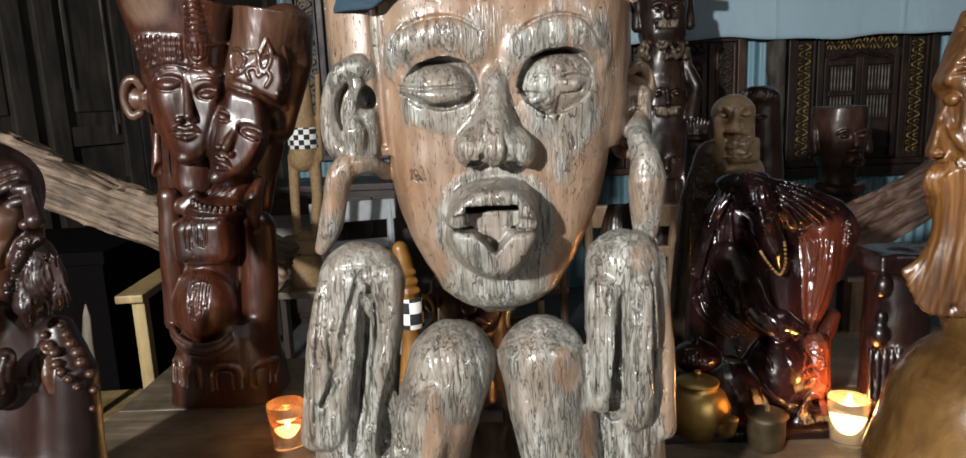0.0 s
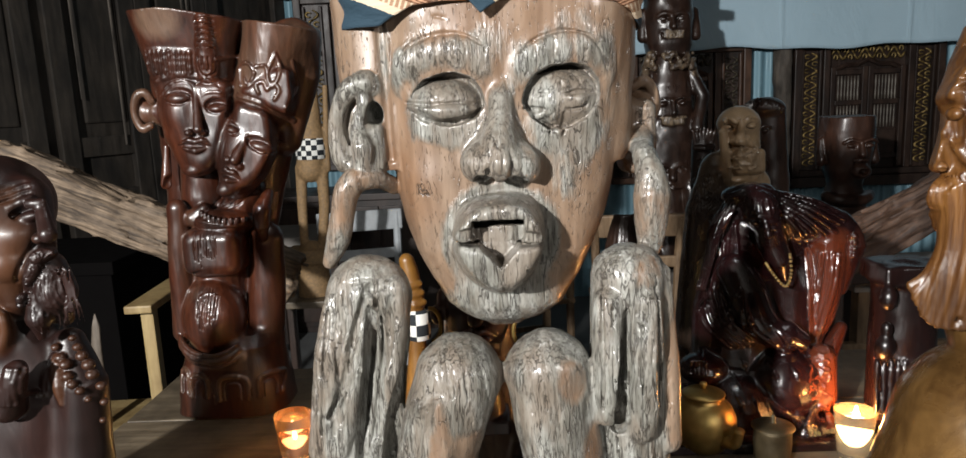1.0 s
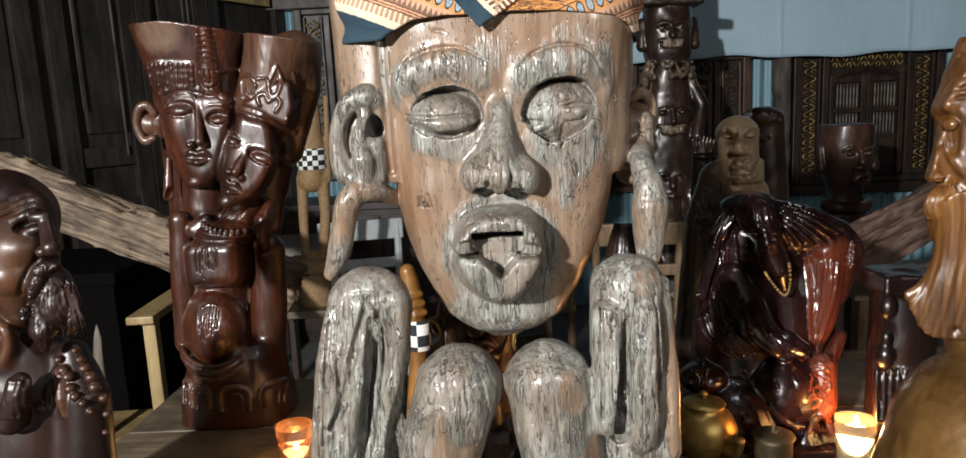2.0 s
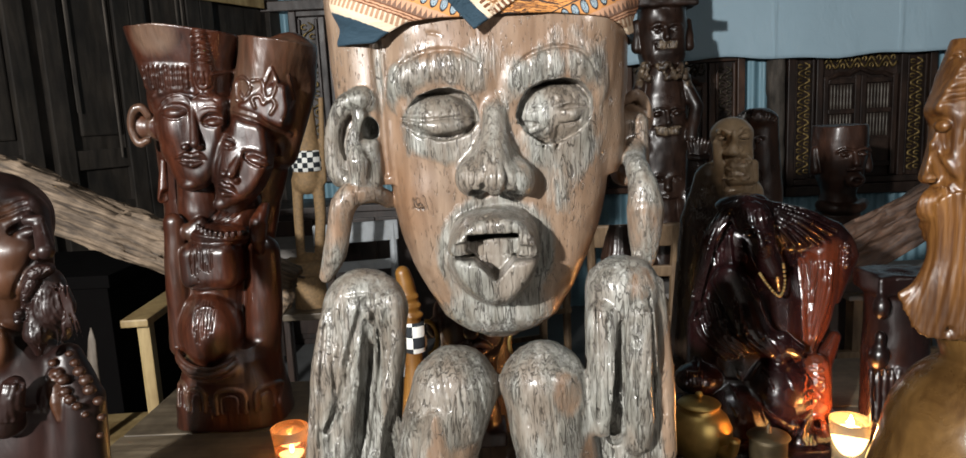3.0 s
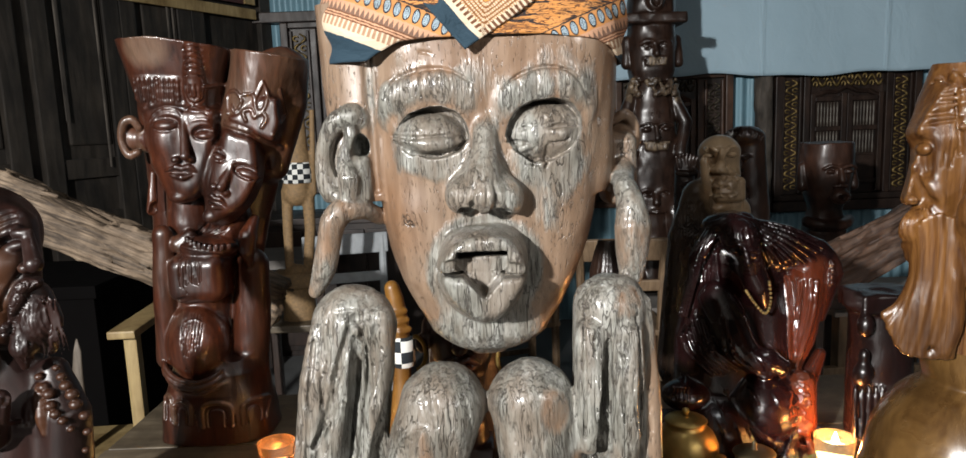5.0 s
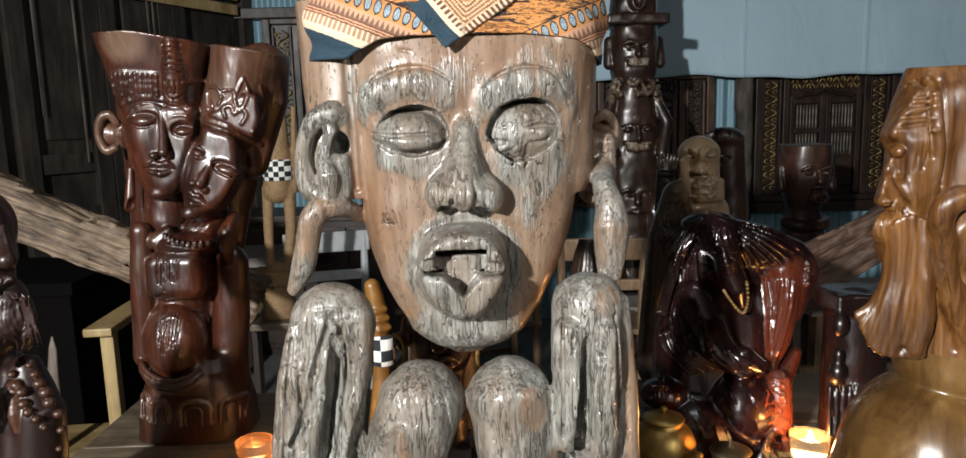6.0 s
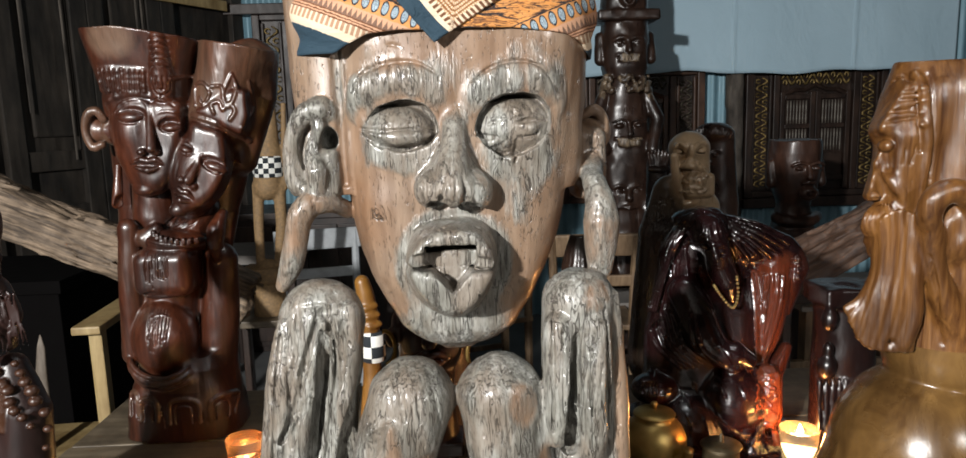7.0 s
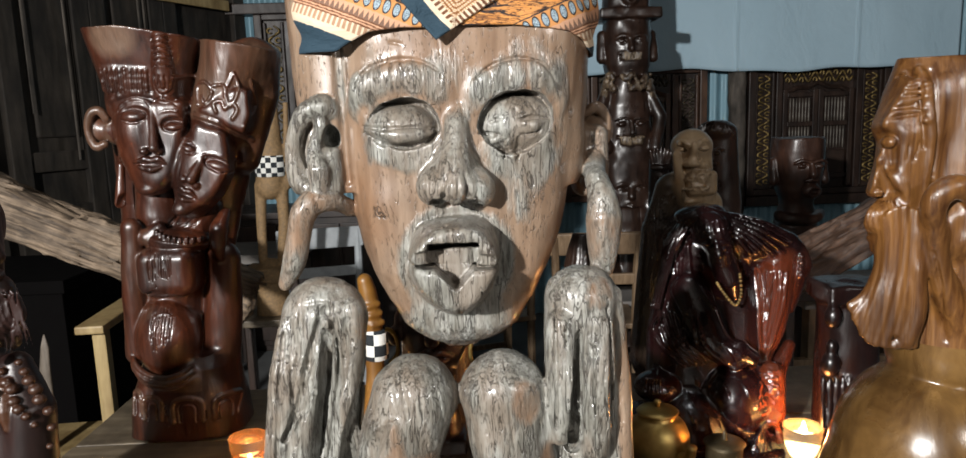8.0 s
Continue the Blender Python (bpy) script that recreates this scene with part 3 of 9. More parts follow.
# ---- the large seated figure ----
def idol():
    c = Clay((-0.262, 0.82, 0.748), (0.262, 1.27, 1.575), 0.0018, 1.00)
    W = 1.0  # worn grey tone
    # trunk of the head, with the narrower face in front
    c.column([1.325, 1.35, 1.45, 1.575], [0.003, 0.002, 0.002, 0.002], [1.09] * 4, [0.178, 0.186, 0.192, 0.197], [0.130, 0.134, 0.137, 0.140], 7.0, tone=0.0)
    zs = [1.118, 1.128, 1.145, 1.18, 1.22, 1.26, 1.30, 1.36, 1.42, 1.50, 1.575]
    c.column(zs, [0.016, 0.016, 0.018, 0.018, 0.019, 0.020, 0.021, 0.024, 0.029, 0.033, 0.033],
             [1.03, 1.035, 1.04, 1.05, 1.055, 1.06, 1.06, 1.06, 1.06, 1.06, 1.06],
             [0.02, 0.045, 0.074, 0.100, 0.120, 0.134, 0.143, 0.149, 0.153, 0.157, 0.159],
             [0.05, 0.075, 0.092, 0.108, 0.118, 0.125, 0.128, 0.131, 0.133, 0.136, 0.138], 4.2, k=0.006, tone=0.0)
    c.ball(np.array((0.016, 0.990, 1.160)), (0.070, 0.050, 0.036), 0.03, tone=0.9)
    c.skin()
    # groove between the face and the side of the trunk
    c.rod(c.lay([(-0.124, 0.96, 1.575), (-0.123, 0.96, 1.45), (-0.121, 0.96, 1.34)], 0.001), [0.007, 0.006, 0.005], 0.004, True)
    c.skin()
    # brows: broad flat ridges that overhang the sockets
    for pts in ([(-0.1010, 0.9350, 1.4280), (-0.0880, 0.9250, 1.4520), (-0.0610, 0.9200, 1.4660), (-0.0310, 0.9200, 1.4660), (-0.0050, 0.9200, 1.4540), (0.0080, 0.9200, 1.4310)],
                [(0.0390, 0.9200, 1.4280), (0.0540, 0.9200, 1.4510), (0.0830, 0.9200, 1.4640), (0.1090, 0.9200, 1.4660), (0.1310, 0.9250, 1.4560), (0.1430, 0.9350, 1.4320)]):
        c.rod(c.lay(pts, -0.006), [0.011, 0.019, 0.022, 0.022, 0.019, 0.011], 0.008, tone=W, soft=4, deep=0.55)
    # eye sockets with a sharp upper edge, and the ball of the lid in each
    for out, ball, size in (
            ([(-0.0970, 1.4070), (-0.0880, 1.4230), (-0.0730, 1.4360), (-0.0530, 1.4420), (-0.0320, 1.4430), (-0.0150, 1.4370), (-0.0020, 1.4210), (0.0020, 1.4020), (-0.0090, 1.3860), (-0.0310, 1.3780), (-0.0550, 1.3780), (-0.0810, 1.3900)],
             (-0.0530, 0.9660, 1.4050), (0.050, 0.038, 0.0315)),
            ([(0.0420, 1.4030), (0.0470, 1.4220), (0.0610, 1.4380), (0.0820, 1.4470), (0.1060, 1.4490), (0.1270, 1.4420), (0.1400, 1.4260), (0.1420, 1.4050), (0.1300, 1.3830), (0.1060, 1.3690), (0.0770, 1.3670), (0.0540, 1.3820)],
             (0.0950, 0.9660, 1.4060), (0.053, 0.039, 0.0390))):
        mid = np.mean(out, axis=0)
        tight = [tuple(mid + (np.array(p) - mid) * 0.93) for p in out]
        c.gem(out, tight, 0.885, 0.957, 0.0012, 0.002, True, tone=0.9)
        c.ball(np.array(ball), size, 0.0025, tone=W)
    c.skin()
    # the closed lid: a narrow lens under a wavy slit
    c.rod(c.lay([(-0.0880, 0.9300, 1.4050), (-0.0700, 0.9300, 1.4000), (-0.0490, 0.9300, 1.3960), (-0.0270, 0.9300, 1.3970), (-0.0070, 0.9300, 1.4000)], -0.0010), [0.0020, 0.0065, 0.0095, 0.0075, 0.002], 0.0012, tone=W, soft=5)
    c.skin()
    c.rod(c.lay([(-0.0970, 0.9300, 1.4090), (-0.0780, 0.9300, 1.4060), (-0.0630, 0.9300, 1.4050), (-0.0450, 0.9300, 1.4060), (-0.0240, 0.9300, 1.4060), (-0.0060, 0.9300, 1.4020)], 0.0006), [0.0014, 0.0030, 0.0032, 0.0028, 0.0026, 0.001], 0.0005, True, soft=5)
    c.rod(c.lay([(-0.0940, 0.9300, 1.4020), (-0.0780, 0.9300, 1.3900), (-0.0570, 0.9300, 1.3830), (-0.0340, 0.9300, 1.3830), (-0.0110, 0.9300, 1.3930)], 0.0004), [0.0012, 0.0030, 0.0036, 0.0032, 0.001], 0.0008, True, soft=5)
    c.rod(c.lay([(-0.0580, 0.9300, 1.4310), (-0.0580, 0.9300, 1.4190), (-0.0590, 0.9300, 1.4070)], 0.0003), [0.0008, 0.0013, 0.0013], 0.0005, True)
    # the other lid is split across: open slits at both ends, a flaked strip hanging between them
    c.rod(c.lay([(0.0660, 0.9300, 1.4150), (0.0820, 0.9300, 1.4130), (0.1000, 0.9300, 1.4150)], -0.0025), [0.003, 0.005, 0.003], 0.0015, tone=W, soft=4)
    c.rod(c.lay([(0.0990, 0.9300, 1.4080), (0.1140, 0.9300, 1.4040), (0.1300, 0.9300, 1.4100)], -0.0030), [0.003, 0.0085, 0.002], 0.0012, tone=W, soft=4)
    c.rod(c.lay([(0.0470, 0.9300, 1.3890), (0.0600, 0.9300, 1.3860), (0.0750, 0.9300, 1.3880)], -0.0030), [0.002, 0.0070, 0.004], 0.0012, tone=W, soft=4)
    c.rod(c.lay([(0.0780, 0.9300, 1.4090), (0.0820, 0.9300, 1.3940), (0.0840, 0.9300, 1.3790), (0.0870, 0.9300, 1.3630)], -0.0020), [0.004, 0.0060, 0.0055, 0.004], 0.002, tone=W, soft=3)
    c.skin()
    for pts, r in (([(0.0470, 0.9300, 1.3960), (0.0590, 0.9300, 1.3940), (0.0740, 0.9300, 1.3930)], 0.0032), ([(0.0610, 0.9300, 1.4090), (0.0690, 0.9300, 1.4120), (0.0760, 0.9300, 1.4120)], 0.0022), ([(0.0970, 0.9300, 1.4110), (0.1140, 0.9300, 1.4130), (0.1330, 0.9300, 1.4120)], 0.0030),
                   ([(0.0980, 0.9300, 1.3930), (0.1100, 0.9300, 1.3930), (0.1260, 0.9300, 1.3990)], 0.0024), ([(0.0720, 0.9300, 1.3880), (0.0750, 0.9300, 1.3740), (0.0780, 0.9300, 1.3640)], 0.0020), ([(0.0960, 0.9300, 1.3900), (0.0950, 0.9300, 1.3750), (0.0920, 0.9300, 1.3620)], 0.0026),
                   ([(0.0780, 0.9300, 1.3840), (0.0810, 0.9300, 1.3880), (0.0850, 0.9300, 1.3910)], 0.0020), ([(0.0760, 0.9300, 1.3740), (0.0800, 0.9300, 1.3720), (0.0840, 0.9300, 1.3740)], 0.0018), ([(0.0890, 0.9300, 1.4260), (0.0940, 0.9300, 1.4220), (0.0890, 0.9300, 1.4140)], 0.0018),
                   ([(0.0460, 0.9300, 1.4190), (0.0530, 0.9300, 1.4020), (0.0550, 0.9300, 1.3810)], 0.0012), ([(0.1100, 0.9300, 1.4330), (0.1170, 0.9300, 1.4240), (0.1140, 0.9300, 1.4160)], 0.0011)):
        c.rod(c.lay(pts, 0.0002), [r * 0.6, r * 1.35, r * 0.6], 0.0005, True, soft=3)
    # rim cut round the tops of the brows
    for pts in ([(-0.1010, 0.9300, 1.4330), (-0.1010, 0.9200, 1.4560), (-0.0880, 0.9200, 1.4760), (-0.0570, 0.9200, 1.4860), (-0.0230, 0.9200, 1.4850), (0.0020, 0.9200, 1.4710)], [(0.0400, 0.9200, 1.4560), (0.0600, 0.9200, 1.4740), (0.0920, 0.9200, 1.4840), (0.1230, 0.9200, 1.4790), (0.1400, 0.9200, 1.4620), (0.1490, 0.9300, 1.4370)]):
        c.rod(c.lay(pts, 0.0002), [0.001, 0.0022, 0.0024, 0.0022, 0.0018, 0.001], 0.0015, True, soft=5)
    # long checks in the brows and the forehead
    c.skin()
    for a, b in (((-0.057, 1.487), (-0.056, 1.448)), ((-0.035, 1.479), (-0.034, 1.450)), ((-0.078, 1.466), (-0.077, 1.446)), ((0.001, 1.514), (0.002, 1.446)), ((-0.021, 1.474), (-0.020, 1.458)), ((0.059, 1.475), (0.061, 1.455)), ((0.084, 1.481), (0.085, 1.461)), ((0.102, 1.477), (0.100, 1.457)), ((-0.092, 1.525), (-0.093, 1.497)), ((-0.113, 1.498), (-0.115, 1.444)), ((-0.057, 1.508), (-0.041, 1.504)), ((0.023, 1.443), (0.024, 1.427)), ((0.041, 1.497), (0.042, 1.478)), ((0.118, 1.468), (0.121, 1.452))):
        c.rod(c.lay([(a[0], 0.92, a[1]), ((a[0] + b[0]) / 2 + 0.0015, 0.92, (a[1] + b[1]) / 2), (b[0], 0.92, b[1])], 0.0004), [0.0006, 0.0014, 0.0006], 0.0005, True)
    # nose: a broad straight bridge that opens into two wings, cut flat below
    c.rod([(0.0200, 0.9380, 1.4230), (0.0190, 0.9300, 1.4100), (0.0180, 0.9180, 1.3830), (0.0160, 0.9050, 1.3580), (0.0150, 0.8970, 1.3340)], [0.013, 0.015, 0.016, 0.020, 0.022], 0.007, tone=0.75, soft=3)
    c.rod([(0.0080, 0.9300, 1.3740), (-0.0000, 0.9220, 1.3520), (-0.0090, 0.9140, 1.3340)], [0.010, 0.014, 0.0195], 0.010, tone=0.8, soft=2)
    c.rod([(0.0280, 0.9300, 1.3730), (0.0350, 0.9220, 1.3490), (0.0420, 0.9140, 1.3300)], [0.010, 0.014, 0.0195], 0.010, tone=0.6, soft=2)
    c.ball(np.array((-0.0090, 0.9160, 1.3320)), (0.0195, 0.026, 0.0225), 0.012, tone=0.8)
    c.ball(np.array((0.0430, 0.9160, 1.3280)), (0.0195, 0.026, 0.0225), 0.012, tone=0.6)
    c.ball(np.array((0.0150, 0.9000, 1.3330)), (0.024, 0.022, 0.022), 0.010, tone=0.8)
    c.block((0.015, 0.885, 1.2975), (0.062, 0.040, 0.0135), 0.001, 0.0015, True)
    c.ball(np.array((-0.0030, 0.9000, 1.3150)), (0.013, 0.020, 0.007), 0.002, True)
    c.ball(np.array((0.0340, 0.9000, 1.3120)), (0.014, 0.020, 0.007), 0.002, True)
    c.skin()
    for pts in ([(0.0060, 0.9000, 1.3480), (0.0010, 0.9000, 1.3320), (0.0030, 0.9000, 1.3180)], [(0.0290, 0.9000, 1.3500), (0.0320, 0.9000, 1.3330), (0.0280, 0.9000, 1.3190)]):
        c.rod(c.lay(pts, 0.0), [0.0010, 0.0024, 0.0026], 0.003, True, soft=3)
    for a, b in (((0.009, 1.347), (0.009, 1.321)), ((0.020, 1.347), (0.019, 1.318)), ((-0.012, 1.341), (-0.012, 1.321)), ((0.047, 1.342), (0.049, 1.322)), ((0.040, 1.346), (0.040, 1.319)), ((0.016, 1.384), (0.014, 1.354)), ((-0.002, 1.339), (-0.002, 1.324))):
        c.rod(c.lay([(a[0], 0.9, a[1]), (b[0], 0.9, b[1])], 0.0004), [0.0006, 0.0012], 0.0006, True)
    # upper lip: two lobes with a notch between, flat in front
    c.gem([(-0.0510, 1.2400), (-0.0450, 1.2690), (-0.0330, 1.2870), (-0.0140, 1.2990), (0.0080, 1.2980), (0.0310, 1.3020), (0.0530, 1.2920), (0.0680, 1.2700), (0.0720, 1.2350)],
          [(-0.0400, 1.2450), (-0.0330, 1.2690), (-0.0220, 1.2830), (-0.0080, 1.2920), (0.0090, 1.2900), (0.0280, 1.2930), (0.0470, 1.2850), (0.0580, 1.2680), (0.0600, 1.2410)], 0.940, 0.868, 0.004, 0.010, tone=W)
    c.rod([(0.0080, 0.8750, 1.3080), (0.0090, 0.8680, 1.2970), (0.0090, 0.8640, 1.2850), (0.0090, 0.8660, 1.2700)], [0.010, 0.008, 0.0055, 0.004], 0.008, True, soft=3)
    # lower lip: a deep bowl that stands further out
    c.gem([(-0.0510, 1.2390), (0.0720, 1.2340), (0.0630, 1.2020), (0.0490, 1.1790), (0.0300, 1.1640), (0.0090, 1.1600), (-0.0120, 1.1690), (-0.0330, 1.1850), (-0.0470, 1.2090)],
          [(-0.0410, 1.2430), (0.0620, 1.2390), (0.0520, 1.2170), (0.0410, 1.2030), (0.0260, 1.1910), (0.0100, 1.1870), (-0.0080, 1.1950), (-0.0220, 1.2100), (-0.0360, 1.2250)], 0.945, 0.860, 0.003, 0.010, tone=W)
    # the open mouth: square above, pointed below, deeper under the upper lip
    mouth = [(-0.0190, 1.2700), (0.0400, 1.2700), (0.0420, 1.2470), (0.0270, 1.2300), (0.0110, 1.2140), (-0.0030, 1.2300), (-0.0210, 1.2470)]
    c.gem(mouth, mouth, 0.846, 0.904, 0.0010, 0.0015, True, tone=0.7)
    slot = [(-0.0190, 1.2680), (0.0400, 1.2680), (0.0420, 1.2590), (-0.0190, 1.2580)]
    c.gem(slot, slot, 0.850, 0.925, 0.0010, 0.0015, True, tone=W)
    # notches at the corners of the mouth, their lower edge a bright step
    c.gem([(-0.0490, 1.2670), (-0.0180, 1.2700), (-0.0190, 1.2460), (-0.0510, 1.2470)], [(-0.0510, 1.2560), (-0.0190, 1.2580), (-0.0190, 1.2420), (-0.0520, 1.2430)], 0.850, 0.878, 0.001, 0.001, True)
    c.gem([(0.0400, 1.2660), (0.0730, 1.2620), (0.0730, 1.2420), (0.0410, 1.2460)], [(0.0400, 1.2540), (0.0740, 1.2490), (0.0740, 1.2380), (0.0420, 1.2420)], 0.850, 0.876, 0.001, 0.001, True)
    c.skin()
    for a, b in (((-0.028, 1.285), (-0.018, 1.292)), ((-0.032, 1.275), (-0.024, 1.284)), ((0.033, 1.292), (0.048, 1.284)), ((0.016, 1.194), (0.014, 1.171)), ((0.022, 1.196), (0.021, 1.175)), ((-0.001, 1.197), (-0.000, 1.182)), ((0.041, 1.217), (0.045, 1.201)), ((-0.009, 1.286), (0.003, 1.289))):
        c.rod(c.lay([(a[0], 0.87, a[1]), (b[0], 0.87, b[1])], 0.0004), [0.0006, 0.0013], 0.0006, True)
    # one ear is whole: helix, hollow and a ridge that swells into the lobe
    c.ball(np.array((-0.1670, 1.0080, 1.3770)), (0.032, 0.048, 0.062), 0.008, tone=0.9)
    c.block((-0.1650, 0.9900, 1.3570), (0.0285, 0.034, 0.032), 0.010, 0.006, tone=0.9)
    c.rod([(-0.1310, 0.9660, 1.4090), (-0.1340, 0.9620, 1.4250), (-0.1450, 0.9550, 1.4340), (-0.1650, 0.9530, 1.4300), (-0.1810, 0.9570, 1.4070), (-0.1880, 0.9600, 1.3760), (-0.1840, 0.9600, 1.3440), (-0.1700, 0.9580, 1.3330)],
          [0.006, 0.009, 0.013, 0.013, 0.011, 0.010, 0.011, 0.010], 0.004, tone=W, soft=4)
    c.rod([(-0.1540, 0.9530, 1.4270), (-0.1490, 0.9510, 1.4100), (-0.1560, 0.9520, 1.3920), (-0.1590, 0.9500, 1.3770), (-0.1540, 0.9450, 1.3570), (-0.1550, 0.9490, 1.3340)], [0.007, 0.0085, 0.008, 0.009, 0.013, 0.013], 0.004, tone=W, soft=4)
    c.ball(np.array((-0.1380, 0.9550, 1.3970)), (0.0105, 0.034, 0.0165), 0.002, True, tone=0.9)
    c.rod([(-0.1690, 0.9580, 1.4110), (-0.1730, 0.9580, 1.3940), (-0.1720, 0.9580, 1.3720), (-0.1700, 0.9620, 1.3500)], [0.003, 0.0065, 0.0060, 0.002], 0.002, True, soft=4, tone=0.9)
    c.block((-0.1410, 0.9780, 1.3540), (0.012, 0.030, 0.030), 0.008, 0.006, tone=0.9)
    # its long lobe, a smooth reddish loop
    c.rod([(-0.1230, 0.9850, 1.3030), (-0.1390, 0.9600, 1.3150), (-0.1600, 0.9470, 1.3180), (-0.1770, 0.9450, 1.3030), (-0.1850, 0.9460, 1.2730), (-0.1940, 0.9500, 1.2400), (-0.2080, 0.9550, 1.2110)],
          [0.011, 0.012, 0.015, 0.0165, 0.0155, 0.0145, 0.009], 0.003, tone=0.42, soft=4)
    # the other ear is small, dark and folded, its lobe hangs as a club
    c.ball(np.array((0.2170, 1.0850, 1.3940)), (0.028, 0.036, 0.031), 0.008, tone=0.0)
    c.rod([(0.1990, 1.0520, 1.4160), (0.2160, 1.0500, 1.4240), (0.2290, 1.0550, 1.4080), (0.2290, 1.0580, 1.3810)], [0.006, 0.008, 0.008, 0.006], 0.003, soft=3)
    c.ball(np.array((0.2140, 1.0420, 1.3990)), (0.008, 0.010, 0.018), 0.003, True)
    c.block((0.205, 1.055, 1.35), (0.022, 0.040, 0.050), 0.014, 0.012, tone=0.5)
    c.rod([(0.203, 1.02, 1.350), (0.1980, 0.9620, 1.3300)], [0.016, 0.013], 0.006, tone=0.5)
    c.rod([(0.1980, 0.9620, 1.3300), (0.2010, 0.9480, 1.3120), (0.2040, 0.9450, 1.2830), (0.2030, 0.9480, 1.2490), (0.2030, 0.9550, 1.2180)], [0.014, 0.019, 0.023, 0.021, 0.015], 0.008, tone=0.6, soft=4)
    # fore arms standing on the table, fingers hanging over them
    c.rod([(-0.154, 0.925, 1.172), (-0.166, 0.925, 1.09), (-0.177, 0.925, 1.0), (-0.182, 0.925, 0.80)], [0.053, 0.054, 0.053, 0.058], 0.01, tone=W, deep=0.9)
    c.rod([(0.169, 0.925, 1.180), (0.169, 0.925, 1.09), (0.171, 0.925, 1.0), (0.176, 0.925, 0.80)], [0.047, 0.048, 0.047, 0.054], 0.01, tone=W, deep=0.95)
    c.rod([(-0.180, 0.95, 0.84), (-0.12, 1.12, 0.84)], [0.045, 0.05], 0.01, tone=0.5)
    c.rod([(0.175, 0.95, 0.84), (0.12, 1.12, 0.84)], [0.045, 0.05], 0.01, tone=0.5)
    for pts, r in (([(-0.196, 0.900, 1.174), (-0.201, 0.893, 1.113), (-0.211, 0.893, 1.033), (-0.220, 0.893, 0.984)], [0.008, 0.020, 0.022, 0.018]),
                   ([(-0.169, 0.893, 1.159), (-0.176, 0.888, 1.114), (-0.186, 0.885, 1.052), (-0.204, 0.885, 0.987)], [0.012, 0.017, 0.017, 0.016]),
                   ([(-0.147, 0.888, 1.168), (-0.157, 0.882, 1.139), (-0.166, 0.878, 1.102), (-0.177, 0.878, 1.047), (-0.195, 0.878, 0.991)], [0.008, 0.011, 0.012, 0.012, 0.012]),
                   ([(-0.118, 0.900, 1.186), (-0.119, 0.896, 1.140), (-0.125, 0.888, 1.096), (-0.139, 0.882, 1.043)], [0.016, 0.016, 0.013, 0.011]),
                   ([(0.141, 0.895, 1.160), (0.138, 0.885, 1.101), (0.137, 0.882, 1.055), (0.136, 0.882, 1.025)], [0.020, 0.019, 0.019, 0.017]),
                   ([(0.183, 0.895, 1.158), (0.183, 0.886, 1.099), (0.181, 0.882, 1.037), (0.178, 0.882, 1.002)], [0.022, 0.021, 0.021, 0.016]),
                   ([(0.213, 0.915, 1.191), (0.215, 0.910, 1.088), (0.215, 0.905, 0.975)], [0.006, 0.014, 0.016])):
        c.rod(pts, r, 0.006, tone=W, soft=4)
    c.skin()
    for pts, r in (([(-0.176, 0.870, 1.197), (-0.181, 0.870, 1.144), (-0.190, 0.870, 1.082), (-0.200, 0.870, 1.011)], [0.001, 0.0025, 0.003, 0.003]),
                   ([(-0.153, 0.870, 1.184), (-0.160, 0.870, 1.151), (-0.173, 0.870, 1.090), (-0.190, 0.870, 1.027)], [0.002, 0.004, 0.004, 0.003]),
                   ([(-0.143, 0.870, 1.165), (-0.147, 0.870, 1.127), (-0.156, 0.870, 1.073), (-0.168, 0.870, 1.007)], [0.003, 0.006, 0.006, 0.005]),
                   ([(-0.137, 0.872, 1.184), (-0.136, 0.872, 1.149), (-0.141, 0.878, 1.085), (-0.155, 0.880, 1.001)], [0.003, 0.006, 0.008, 0.009]),
                   ([(-0.122, 0.870, 1.180), (-0.128, 0.875, 1.132), (-0.139, 0.880, 1.084)], [0.002, 0.005, 0.006]),
                   ([(0.158, 0.870, 1.148), (0.156, 0.870, 1.106), (0.156, 0.868, 1.060), (0.155, 0.866, 1.020)], [0.002, 0.006, 0.008, 0.009]),
                   ([(0.196, 0.870, 1.195), (0.197, 0.870, 1.119), (0.197, 0.870, 1.010)], [0.001, 0.003, 0.004]),
                   ([(-0.193, 0.870, 1.220), (-0.200, 0.870, 1.153), (-0.215, 0.870, 1.012)], [0.001, 0.0018, 0.0018]),
                   ([(0.133, 0.870, 1.183), (0.129, 0.870, 1.123), (0.128, 0.870, 1.037)], [0.0008, 0.0018, 0.0016]),
                   ([(0.177, 0.870, 1.136), (0.175, 0.870, 1.074), (0.177, 0.870, 1.011)], [0.0008, 0.0018, 0.0018])):
        c.rod(c.lay(pts, -0.001), [q * 1.45 for q in r], 0.0015, True, soft=4)
